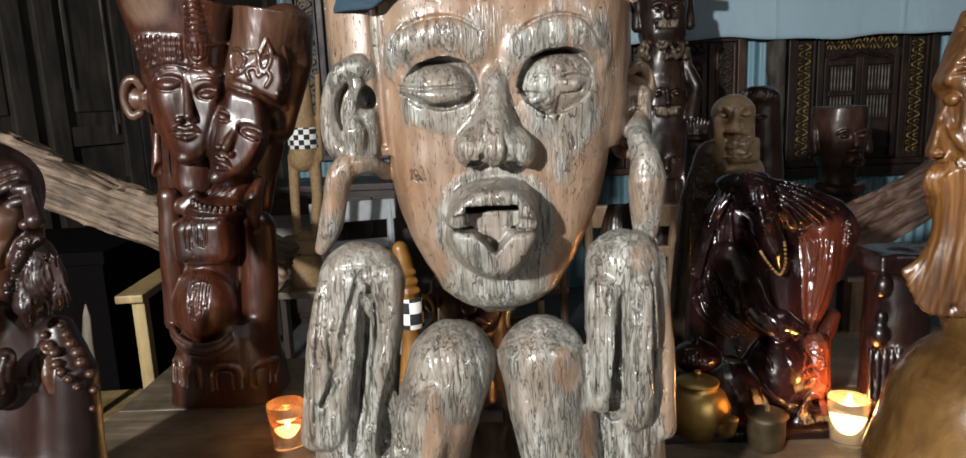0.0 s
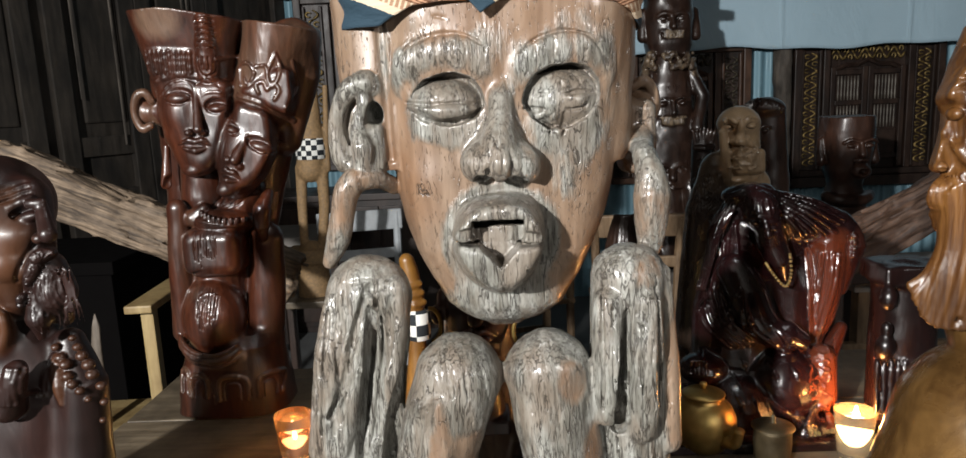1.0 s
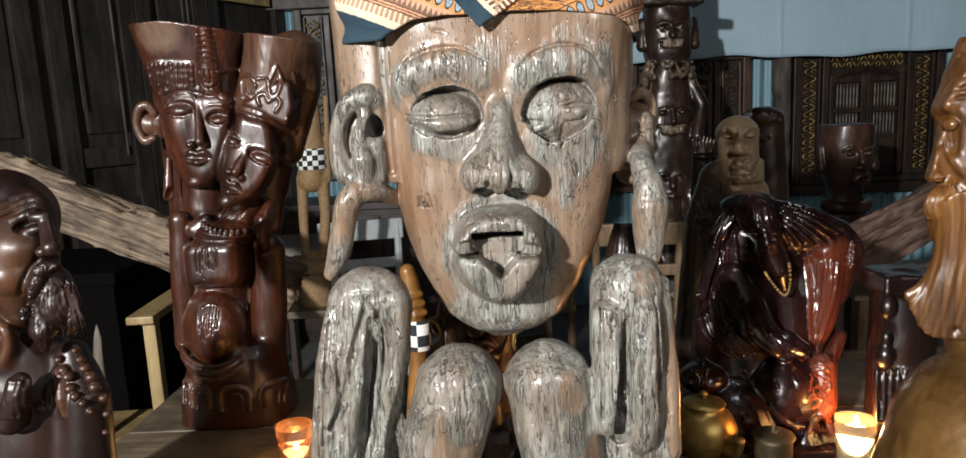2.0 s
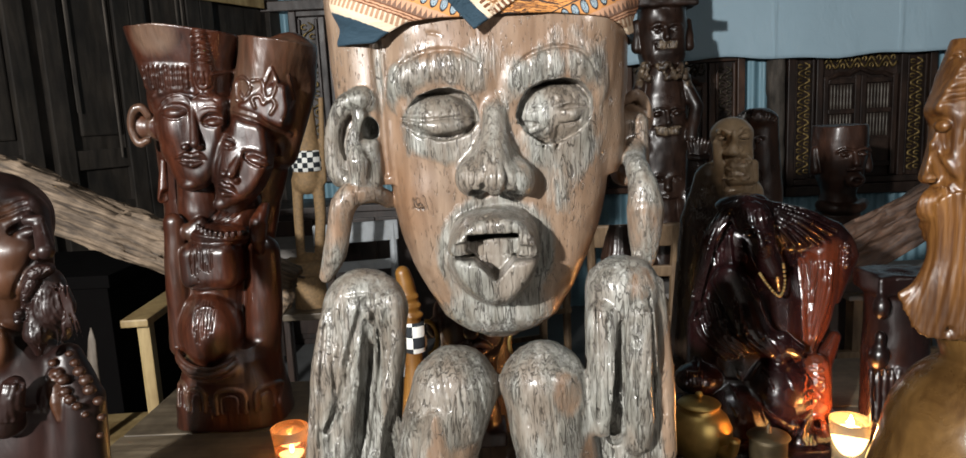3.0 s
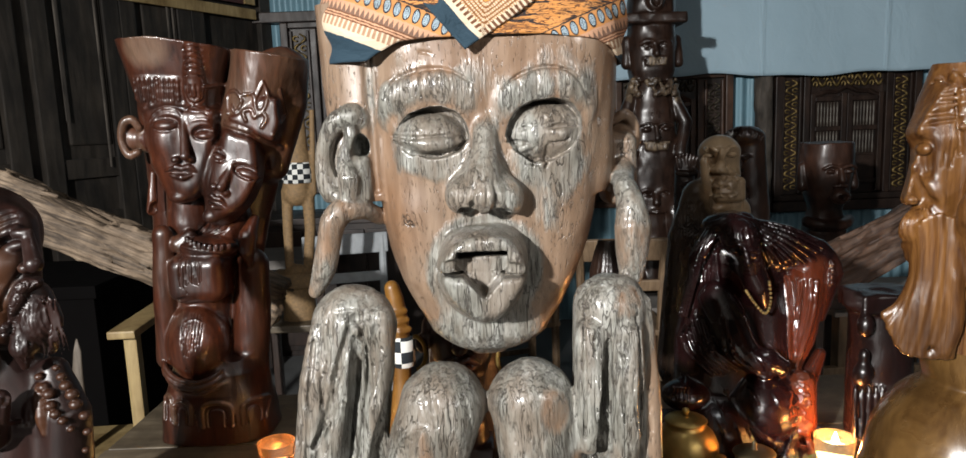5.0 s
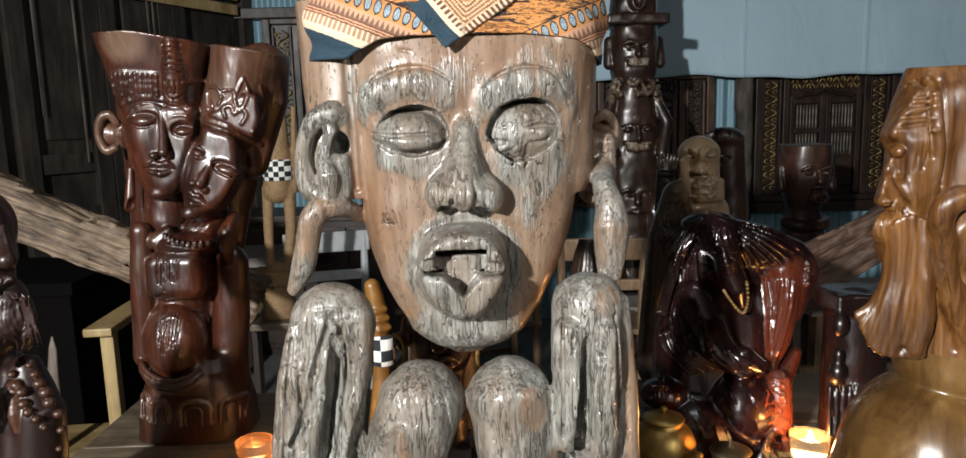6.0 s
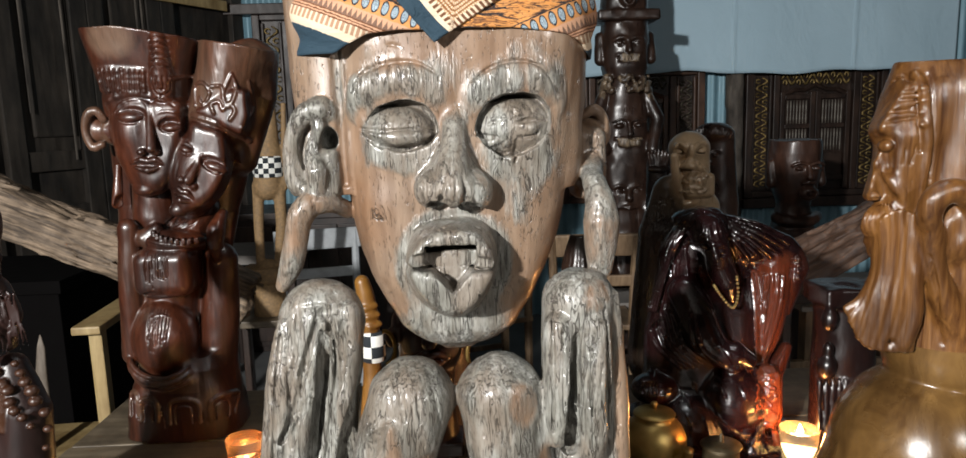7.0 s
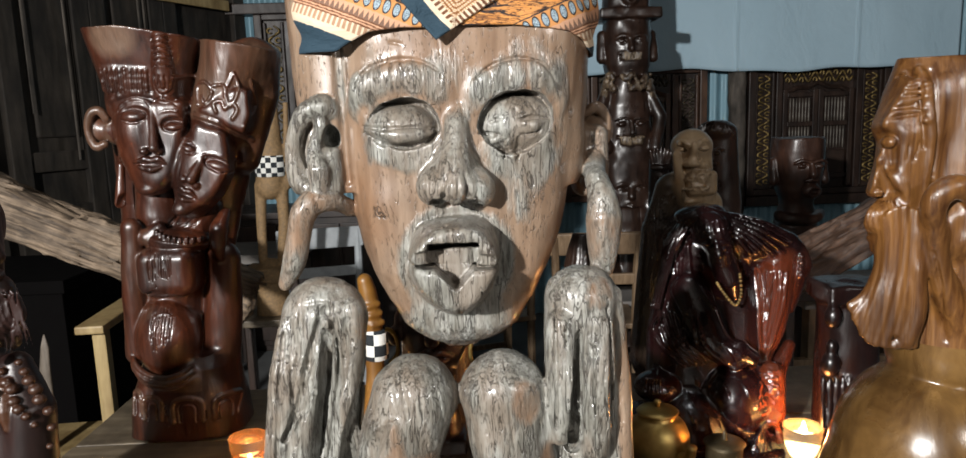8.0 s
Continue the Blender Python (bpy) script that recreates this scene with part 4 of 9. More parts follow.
    for pts, r in (([(-0.1480, 0.8800, 1.1670), (-0.1450, 0.8800, 1.1300), (-0.1500, 0.8800, 1.0830), (-0.1600, 0.8800, 1.0230), (-0.1690, 0.8800, 0.9700)], [0.004, 0.0115, 0.0120, 0.0105, 0.009]),
                   ([(-0.1540, 0.8800, 1.1800), (-0.1700, 0.8800, 1.1310), (-0.1850, 0.8800, 1.0760), (-0.2040, 0.8800, 1.0350)], [0.002, 0.0045, 0.0055, 0.0045]),
                   ([(0.1610, 0.8850, 1.1540), (0.1580, 0.8850, 1.1170), (0.1520, 0.8850, 1.0690), (0.1500, 0.8850, 1.0050)], [0.002, 0.0055, 0.0095, 0.0105]),
                   ([(0.1970, 0.8850, 1.1460), (0.1980, 0.8850, 1.0990), (0.1990, 0.8850, 1.0360)], [0.002, 0.004, 0.004])):
        c.rod(c.lay(pts, -0.003), r, 0.0012, True, soft=4, deep=1.6)
    c.ball(c.lay([(-0.144, 0.870, 1.191)])[0], (0.009, 0.009, 0.008), 0.005, True)
    c.rod(c.lay([(-0.171, 0.870, 1.199), (-0.143, 0.870, 1.200), (-0.118, 0.870, 1.179)], 0.0), [0.001, 0.0022, 0.001], 0.002, True, soft=4)
    for pts, r in (([(-0.139, 0.885, 1.157), (-0.142, 0.892, 1.111), (-0.153, 0.896, 1.046), (-0.166, 0.896, 0.980)], [0.003, 0.0045, 0.005, 0.005]),
                   ([(-0.130, 0.890, 1.143), (-0.134, 0.900, 1.092), (-0.145, 0.902, 1.026), (-0.153, 0.902, 0.976)], [0.003, 0.004, 0.0045, 0.005])):
        c.rod(pts, r, 0.002, tone=W, soft=4)
    c.rod([(-0.1140, 0.8850, 1.0870), (-0.1210, 0.8850, 1.0560), (-0.1280, 0.8850, 1.0150), (-0.1320, 0.8850, 0.9660)], [0.003, 0.009, 0.012, 0.014], 0.002, True, deep=2.2)
    # long splits that run down the arms
    rng = random.Random(21)
    c.skin()
    for k in range(70):
        x = rng.choice((rng.uniform(-0.232, -0.112), rng.uniform(0.125, 0.218)))
        z = rng.uniform(0.93, 1.19)
        d = rng.uniform(0.02, 0.06)
        w = rng.uniform(-0.005, 0.003)
        r = rng.uniform(0.0009, 0.0024)
        c.rod(c.lay([(x, 0.87, z), (x + w * 0.3, 0.87, z - d * 0.5), (x + w, 0.87, z - d)], -0.0002), [r * 0.4, r, r * 0.4], 0.0008, True)
    # knees, shins and thighs
    c.rod([(-0.046, 0.905, 1.070), (-0.070, 0.900, 1.00), (-0.092, 0.900, 0.93), (-0.112, 0.890, 0.80)], [0.054, 0.051, 0.044, 0.042], 0.008, tone=W)
    c.rod([(0.066, 0.905, 1.072), (0.076, 0.900, 1.00), (0.088, 0.900, 0.93), (0.108, 0.890, 0.80)], [0.054, 0.052, 0.049, 0.042], 0.008, tone=W)
    c.rod([(-0.092, 0.868, 1.04), (-0.070, 0.850, 1.055), (-0.066, 0.850, 1.00), (-0.085, 0.85, 0.93)], [0.006, 0.005, 0.012, 0.014], 0.012, tone=0.35)
    c.rod([(-0.112, 0.868, 1.035), (-0.110, 0.852, 0.985), (-0.115, 0.848, 0.95)], [0.008, 0.014, 0.016], 0.006, True)
    # a wedge cut under one knee, an old split over it
    c.rod([(-0.0710, 0.8460, 1.0620), (-0.0870, 0.8500, 1.0450), (-0.1040, 0.8560, 1.0190), (-0.1130, 0.8600, 0.9790)], [0.003, 0.011, 0.016, 0.018], 0.002, True, tone=0.9)
    c.skin()
    c.rod(c.lay([(-0.0590, 0.8600, 1.1120), (-0.0560, 0.8600, 1.0920), (-0.0530, 0.8600, 1.0720), (-0.0470, 0.8600, 1.0470)], 0.0004), [0.0006, 0.0017, 0.0017, 0.0006], 0.0006, True)
    c.rod([(0.112, 0.866, 1.045), (0.124, 0.856, 0.99), (0.134, 0.852, 0.95)], [0.006, 0.010, 0.012], 0.008, True)
    c.skin()
    for q in ((-0.055, 1.127, 1.026), (-0.037, 1.111, 1.006), (-0.074, 1.120, 1.074), (-0.017, 1.117, 1.040), (-0.092, 1.090, 1.043), (0.050, 1.114, 1.045), (0.067, 1.121, 1.002), (0.082, 1.098, 1.036), (0.033, 1.100, 1.038)):
        c.rod(c.lay([(q[0], 0.86, q[1]), (q[0] + 0.004, 0.86, (q[1] + q[2]) / 2), (q[0] + 0.010, 0.86, q[2])], 0.0004), [0.0006, 0.0014, 0.0008], 0.0006, True)
    c.rod([(-0.050, 0.915, 1.04), (-0.085, 1.00, 0.90), (-0.08, 1.14, 0.83)], [0.044, 0.050, 0.06], 0.01, tone=0.5)
    c.rod([(0.070, 0.915, 1.04), (0.10, 1.00, 0.90), (0.08, 1.14, 0.83)], [0.044, 0.050, 0.06], 0.01, tone=0.5)
    c.ball(np.array((-0.125, 0.875, 0.775)), (0.05, 0.055, 0.03), 0.01, tone=W)
    c.ball(np.array((0.120, 0.875, 0.775)), (0.05, 0.055, 0.03), 0.01, tone=W)
    # narrow back that carries the head, and the foot plate
    c.rod([(-0.03, 1.20, 0.80), (-0.03, 1.205, 1.0), (-0.02, 1.19, 1.20)], [0.08, 0.058, 0.055], 0.02, tone=0.3)
    c.block((0.0, 1.03, 0.762), (0.24, 0.22, 0.015), 0.006, 0.006, tone=0.5)
    # worn patches: under one eye, chin, temples, the tops of the knees stay brown
    c.stain((0.100, 0.93, 1.375), (0.075, 0.05, 0.062), 1.0, 0.6)
    c.stain((0.096, 0.93, 1.310), (0.040, 0.05, 0.075), 0.55, 0.8)
    c.stain((-0.050, 0.93, 1.390), (0.066, 0.05, 0.052), 0.9, 0.5)
    c.stain((0.012, 0.93, 1.230), (0.086, 0.09, 0.092), 0.9, 0.25)
    c.stain((0.014, 0.93, 1.148), (0.100, 0.12, 0.044), 0.9, 0.6)
    c.stain((0.016, 0.93, 1.470), (0.050, 0.05, 0.060), 0.45, 0.8)
    c.stain((-0.070, 0.93, 1.500), (0.060, 0.05, 0.040), 0.42, 0.7)
    c.stain((0.110, 0.93, 1.490), (0.060, 0.05, 0.040), 0.55, 0.7)
    c.stain((-0.122, 0.96, 1.46), (0.016, 0.05, 0.120), 0.55, 0.8)
    c.stain((0.205, 0.96, 1.320), (0.034, 0.06, 0.060), 0.75)
    c.stain((0.150, 0.96, 1.420), (0.022, 0.06, 0.100), 0.40, 0.8)
    c.stain((-0.030, 0.86, 0.985), (0.055, 0.05, 0.045), 0.25)
    c.stain((0.120, 0.86, 0.985), (0.030, 0.05, 0.050), 0.35)
    c.stain((0.090, 0.86, 1.075), (0.030, 0.05, 0.040), 0.45)
    c.stain((0.225, 0.90, 1.060), (0.026, 0.06, 0.150), 0.25)
    c.stain((0.185, 0.90, 1.195), (0.030, 0.06, 0.030), 0.45)
    c.rough(0.035, 0.003, seed=3)
    c.rough(0.0052, 0.0014, (1, 1, 0.16), seed=5, worn=True)
    c.rough(0.018, 0.0020, (1, 1, 0.35), seed=6, worn=True)
    ob = c.build("wooden_statue", M_IDOL)
    return tagged(ob, "large weathered brown wood figure, seated, with knees drawn up", "statue")


idol()


# ---- the carved couple ----
def couple():
    c = Clay((-0.79, 1.46, 0.749), (-0.27, 1.72, 1.64), 0.0020, 1.60)
    a = np.array
    # back slab of the log
    c.rod([(-0.641, 1.640, 1.560), (-0.681, 1.650, 1.249), (-0.649, 1.640, 1.122)], [0.0960, 0.0533, 0.0800], 0.01, deep=0.6)
    c.rod([(-0.435, 1.620, 1.535), (-0.480, 1.620, 1.419), (-0.517, 1.660, 1.240), (-0.569, 1.650, 1.116), (-0.620, 1.640, 0.796)], [0.0720, 0.0773, 0.0480, 0.0667, 0.0773], 0.01, deep=0.7)
    # tall crown of the first head, flaring to a flat top
    c.column([1.42, 1.47, 1.53, 1.612], [-0.612, -0.612, -0.612, -0.606], [1.590] * 4, [0.074, 0.082, 0.094, 0.116], [0.066, 0.074, 0.088, 0.112], 3.2, tone=0.1)
    c.stain((-0.64, 1.50, 1.59), (0.06, 0.08, 0.05), 0.6)
    c.block((-0.62, 1.60, 1.674), (0.16, 0.15, 0.063), 0.002, 0.002, True, turn=(0, 7, 0))
    # first face: calm, heavy lids, a straight nose and a small mouth
    c.ball(a((-0.6290, 1.5800, 1.4100)), (0.060, 0.080, 0.086), 0.008)
    c.rod([(-0.6300, 1.5620, 1.3540), (-0.6260, 1.5450, 1.3000)], [0.049, 0.024], 0.014)
    c.gem([(-0.6710, 1.4840), (-0.5240, 1.4730), (-0.5290, 1.4100), (-0.5530, 1.3270), (-0.5810, 1.2780), (-0.6280, 1.2680), (-0.6660, 1.2960), (-0.6830, 1.3780)],
          [(-0.6280, 1.4740), (-0.5220, 1.4690), (-0.5260, 1.4110), (-0.5470, 1.3360), (-0.5700, 1.2970), (-0.6040, 1.2910), (-0.6290, 1.3150), (-0.6390, 1.3790)], 1.56, 1.508, 0.008, 0.018)
    c.skin()
    # fluted band with a tall boss in front
    c.rod(c.lay([(-0.681, 1.510, 1.536), (-0.632, 1.500, 1.535), (-0.585, 1.500, 1.530)], -0.004), 0.0065, 0.002, soft=3)
    for line in (((-0.678, 1.510, 1.533), (-0.680, 1.510, 1.514), (-0.683, 1.510, 1.492)), ((-0.668, 1.510, 1.532), (-0.670, 1.510, 1.513), (-0.673, 1.510, 1.491)), ((-0.658, 1.510, 1.532), (-0.660, 1.510, 1.513), (-0.663, 1.510, 1.491)), ((-0.648, 1.510, 1.532), (-0.650, 1.510, 1.512), (-0.653, 1.510, 1.490)), ((-0.638, 1.510, 1.531), (-0.640, 1.510, 1.512), (-0.643, 1.510, 1.490)), ((-0.628, 1.510, 1.531), (-0.630, 1.510, 1.511), (-0.633, 1.510, 1.490)), ((-0.618, 1.510, 1.530), (-0.620, 1.510, 1.511), (-0.623, 1.510, 1.489)), ((-0.608, 1.510, 1.530), (-0.610, 1.510, 1.510), (-0.613, 1.510, 1.489)), ((-0.598, 1.510, 1.529), (-0.601, 1.510, 1.510), (-0.603, 1.510, 1.488)), ((-0.588, 1.510, 1.529), (-0.591, 1.510, 1.509), (-0.593, 1.510, 1.488))):
        c.rod(c.lay(line, 0.0), 0.0050, 0.0008)
    c.rod(c.lay([(-0.551, 1.500, 1.591), (-0.556, 1.500, 1.552), (-0.560, 1.500, 1.510), (-0.562, 1.500, 1.476)], -0.007), [0.0150, 0.0187, 0.0237, 0.0187], 0.003, soft=3)
    c.skin()
    for line in (((-0.564, 1.490, 1.585), (-0.547, 1.490, 1.589), (-0.532, 1.490, 1.584)), ((-0.565, 1.490, 1.575), (-0.549, 1.490, 1.579), (-0.533, 1.490, 1.573)), ((-0.566, 1.490, 1.564), (-0.550, 1.490, 1.568), (-0.535, 1.490, 1.563)), ((-0.567, 1.490, 1.554), (-0.551, 1.490, 1.558), (-0.536, 1.490, 1.552)), ((-0.569, 1.490, 1.543), (-0.552, 1.490, 1.547), (-0.537, 1.490, 1.542)), ((-0.570, 1.490, 1.533), (-0.553, 1.490, 1.536), (-0.538, 1.490, 1.531))):
        c.rod(c.lay(line, 0.0003), 0.0019, 0.001, True, soft=2)
    for line in (((-0.570, 1.490, 1.519), (-0.574, 1.490, 1.492), (-0.560, 1.490, 1.478), (-0.541, 1.490, 1.490), (-0.539, 1.490, 1.518)), ((-0.562, 1.490, 1.514), (-0.564, 1.490, 1.494), (-0.559, 1.490, 1.489), (-0.551, 1.490, 1.493), (-0.550, 1.490, 1.514))):
        c.rod(c.lay(line, 0.0003), 0.0022, 0.001, True, soft=3)
    c.rod(c.lay([(-0.679, 1.505, 1.470), (-0.651, 1.496, 1.480), (-0.620, 1.496, 1.485), (-0.582, 1.492, 1.479), (-0.546, 1.492, 1.468), (-0.517, 1.500, 1.450)], -0.003), 0.0070, 0.003, soft=3)
    c.rod(c.lay([(-0.540, 1.500, 1.511), (-0.510, 1.500, 1.519), (-0.515, 1.510, 1.484)], -0.001), 0.004, 0.002, soft=3)
    c.skin()
    c.rod(c.lay([(-0.587, 1.500, 1.465), (-0.564, 1.500, 1.474), (-0.538, 1.500, 1.458)], 0.0), 0.0018, 0.001, True, soft=3)
    for e, w, h in (((-0.6250, 1.5100, 1.4390), 0.030, 0.0165), ((-0.5490, 1.5100, 1.4160), 0.022, 0.0135)):
        c.skin()
        c.ball(c.lay([(e[0], e[1], e[2] + 0.005)], 0.001)[0], (w * 1.05, 0.013, h * 1.05), 0.003, True)
        c.ball(c.lay([(e[0], e[1], e[2] - 0.002)], -0.010)[0], (w * 0.95, 0.018, h * 0.90), 0.002)
        c.skin()
        c.rod(c.lay([(e[0] - w * 0.9, 1.5, e[2] - 0.003), (e[0] - w * 0.3, 1.5, e[2] - h * 0.72), (e[0] + w * 0.35, 1.5, e[2] - h * 0.72), (e[0] + w * 0.9, 1.5, e[2] - 0.004)], 0.0005), [0.001, 0.0022, 0.0022, 0.001], 0.0008, True, soft=4)
    c.skin()
    for line in (((-0.6630, 1.5200, 1.4430), (-0.6450, 1.5100, 1.4640), (-0.6160, 1.5100, 1.4730), (-0.5920, 1.5100, 1.4630), (-0.5870, 1.5100, 1.4400)), ((-0.5800, 1.5100, 1.4370), (-0.5630, 1.5100, 1.4470), (-0.5380, 1.5100, 1.4460), (-0.5250, 1.5200, 1.4350))):
        c.rod(c.lay(line, -0.0005), [0.002, 0.0038, 0.0040, 0.0036, 0.002][:len(line)], 0.001, soft=4)
    c.rod([(-0.5890, 1.5140, 1.4500), (-0.5860, 1.5030, 1.4100), (-0.5830, 1.4910, 1.3760)], [0.0060, 0.0080, 0.0105], 0.004)
    c.ball(a((-0.6060, 1.5000, 1.3690)), (0.0095, 0.010, 0.0075), 0.003)
    c.ball(a((-0.5790, 1.5000, 1.3680)), (0.0095, 0.010, 0.0075), 0.003)
    c.skin()
    c.rod(c.lay([(-0.6350, 1.5100, 1.3460), (-0.6100, 1.5000, 1.3540), (-0.5970, 1.5000, 1.3500), (-0.5830, 1.5000, 1.3530), (-0.5690, 1.5100, 1.3420)], [0.0005, 0.005, 0.004, 0.005, 0.0005]), [0.002, 0.0058, 0.0050, 0.0058, 0.002], 0.0015, soft=4)
    c.rod(c.lay([(-0.6280, 1.5100, 1.3400), (-0.5990, 1.5000, 1.3320), (-0.5770, 1.5100, 1.3370)], [0.0, 0.004, 0.0]), [0.002, 0.0078, 0.002], 0.0015, soft=4)
    c.skin()
    c.rod(c.lay([(-0.6350, 1.5100, 1.3440), (-0.5980, 1.5000, 1.3420), (-0.5690, 1.5100, 1.3400)], 0.0005), [0.001, 0.0019, 0.001], 0.0008, True, soft=4)
    c.ball(a((-0.6160, 1.5260, 1.2910)), (0.020, 0.014, 0.012), 0.006)
    # its ear and neck
    c.rod([(-0.702, 1.560, 1.437), (-0.713, 1.555, 1.454), (-0.731, 1.555, 1.445), (-0.740, 1.557, 1.413), (-0.730, 1.560, 1.381), (-0.711, 1.560, 1.385)], [0.008, 0.009, 0.009, 0.008, 0.009, 0.008], 0.004, soft=4, tone=0.5)
    c.ball(a((-0.727, 1.580, 1.416)), (0.016, 0.02, 0.03), 0.005, tone=0.4)
    c.rod([(-0.630, 1.606, 1.310), (-0.632, 1.604, 1.229)], [0.044, 0.048], 0.004)
    c.rod([(-0.7190, 1.5850, 1.4140), (-0.6890, 1.5900, 1.4120)], [0.024, 0.034], 0.008)
    c.rod([(-0.687, 1.570, 1.339), (-0.694, 1.565, 1.261)], [0.008, 0.012], 0.004)
    # second head, leaning, with a block crown
    c.rod([(-0.418, 1.590, 1.596), (-0.441, 1.590, 1.521), (-0.469, 1.590, 1.432)], [0.075, 0.070, 0.066], 0.012, tone=0.45, deep=1.25)
    c.block((-0.42, 1.60, 1.64), (0.16, 0.15, 0.063), 0.002, 0.003, True, turn=(0, 10, 0))
    c.rod([(-0.402, 1.600, 1.545), (-0.396, 1.610, 1.480), (-0.440, 1.610, 1.345)], [0.05, 0.038, 0.032], 0.02, tone=0.3)
    # the second face leans over, its chin forward
    c.ball(a((-0.5130, 1.5680, 1.3380)), (0.056, 0.074, 0.100), 0.008, turn=(0, 22, 0), tone=0.0)
    c.rod([(-0.5330, 1.5450, 1.2910), (-0.5500, 1.5200, 1.2530)], [0.036, 0.016], 0.012, tone=0.0)
    c.gem([(-0.5320, 1.4380), (-0.4440, 1.4060), (-0.4390, 1.3350), (-0.4660, 1.2710), (-0.5230, 1.2220), (-0.5630, 1.2160), (-0.5850, 1.2460), (-0.5610, 1.3270)],
          [(-0.4980, 1.4240), (-0.4430, 1.3900), (-0.4400, 1.3400), (-0.4680, 1.2850), (-0.5110, 1.2520), (-0.5430, 1.2450), (-0.5530, 1.2660), (-0.5290, 1.3370)], 1.56, 1.496, 0.006, 0.014, tone=0.0)
    c.rod([(-0.5260, 1.5900, 1.2430), (-0.5650, 1.5850, 1.1800)], [0.034, 0.040], 0.008)
    # leafy diadem: a low pointed plate with curls cut into it
    c.gem([(-0.525, 1.486), (-0.520, 1.513), (-0.484, 1.511), (-0.444, 1.502), (-0.402, 1.527), (-0.403, 1.416), (-0.426, 1.376), (-0.481, 1.412), (-0.525, 1.435)],
          [(-0.499, 1.483), (-0.493, 1.502), (-0.463, 1.498), (-0.427, 1.486), (-0.393, 1.509), (-0.396, 1.419), (-0.414, 1.391), (-0.458, 1.422), (-0.498, 1.444)], 1.60, 1.503, 0.006, 0.010, tone=0.1)
    c.skin()
    c.rod(c.lay([(-0.508, 1.505, 1.439), (-0.482, 1.492, 1.431), (-0.450, 1.487, 1.417), (-0.414, 1.500, 1.383)], -0.002), 0.0065, 0.002, soft=3, tone=0.3)
    c.rod(c.lay([(-0.419, 1.500, 1.517), (-0.437, 1.500, 1.480), (-0.430, 1.500, 1.453), (-0.413, 1.500, 1.479), (-0.419, 1.500, 1.517)], 0.0), 0.0042, 0.0008, soft=4, tone=0.3)
    c.rod(c.lay([(-0.458, 1.500, 1.442), (-0.462, 1.500, 1.459), (-0.446, 1.500, 1.463), (-0.440, 1.500, 1.448), (-0.427, 1.500, 1.460), (-0.416, 1.500, 1.445), (-0.427, 1.500, 1.428)], 0.0), 0.0042, 0.0008, soft=4, tone=0.3)
    c.rod(c.lay([(-0.499, 1.500, 1.458), (-0.498, 1.500, 1.495), (-0.477, 1.500, 1.501), (-0.464, 1.500, 1.481), (-0.479, 1.500, 1.460), (-0.488, 1.500, 1.472)], 0.0), 0.0046, 0.0008, soft=4, tone=0.3)
    c.rod(c.lay([(-0.461, 1.500, 1.493), (-0.441, 1.500, 1.494), (-0.437, 1.500, 1.480)], 0.0), 0.0040, 0.0008, soft=4, tone=0.3)
    c.rod(c.lay([(-0.393, 1.500, 1.502), (-0.395, 1.500, 1.453), (-0.407, 1.500, 1.411)], 0.0), 0.0040, 0.0015, soft=4, tone=0.3)
    c.skin()
    # second face: brows, closed eyes, nose, lips
    for e, w, h, tilt in (((-0.5200, 1.5100, 1.3720), 0.017, 0.012, 24), ((-0.4650, 1.5100, 1.3360), 0.027, 0.0135, 22)):
        c.skin()
        k = math.tan(radians(tilt))
        c.ball(c.lay([(e[0], 1.5, e[2] + 0.003)], 0.001)[0], (w * 1.05, 0.012, h * 1.05), 0.003, True, turn=(0, tilt, 0))
        c.ball(c.lay([(e[0], 1.5, e[2] - 0.002)], -0.012)[0], (w * 0.95, 0.016, h * 0.85), 0.002, turn=(0, tilt, 0))
        c.skin()
        c.rod(c.lay([(e[0] + d * w, 1.5, e[2] - d * w * k - z * h) for d, z in ((-0.95, 0.2), (-0.4, 0.75), (0.3, 0.8), (0.95, 0.25))], 0.0005), [0.001, 0.0021, 0.0021, 0.001], 0.0008, True, soft=4)
        c.rod(c.lay([(e[0] + d * w, 1.5, e[2] - d * w * k + z * h) for d, z in ((-1.05, 0.7), (-0.4, 1.55), (0.4, 1.65), (1.05, 0.9))], -0.0005), [0.0018, 0.0034, 0.0034, 0.0018], 0.001, soft=4)
    c.skin()
    c.rod([(-0.4870, 1.5120, 1.3810), (-0.4990, 1.5000, 1.3420), (-0.5150, 1.4880, 1.3110)], [0.006, 0.008, 0.0110], 0.003)
    c.ball(a((-0.5320, 1.4970, 1.3120)), (0.0085, 0.009, 0.0075), 0.003)
    c.ball(a((-0.5080, 1.4970, 1.2980)), (0.0085, 0.009, 0.0075), 0.003)
    c.skin()
    c.rod(c.lay([(-0.5570, 1.5100, 1.2900), (-0.5390, 1.5000, 1.2940), (-0.5310, 1.5000, 1.2880), (-0.5210, 1.5000, 1.2860), (-0.5100, 1.5100, 1.2700)], [0.0005, 0.005, 0.004, 0.005, 0.0005]), [0.002, 0.0052, 0.0046, 0.0052, 0.002], 0.0015, soft=4)
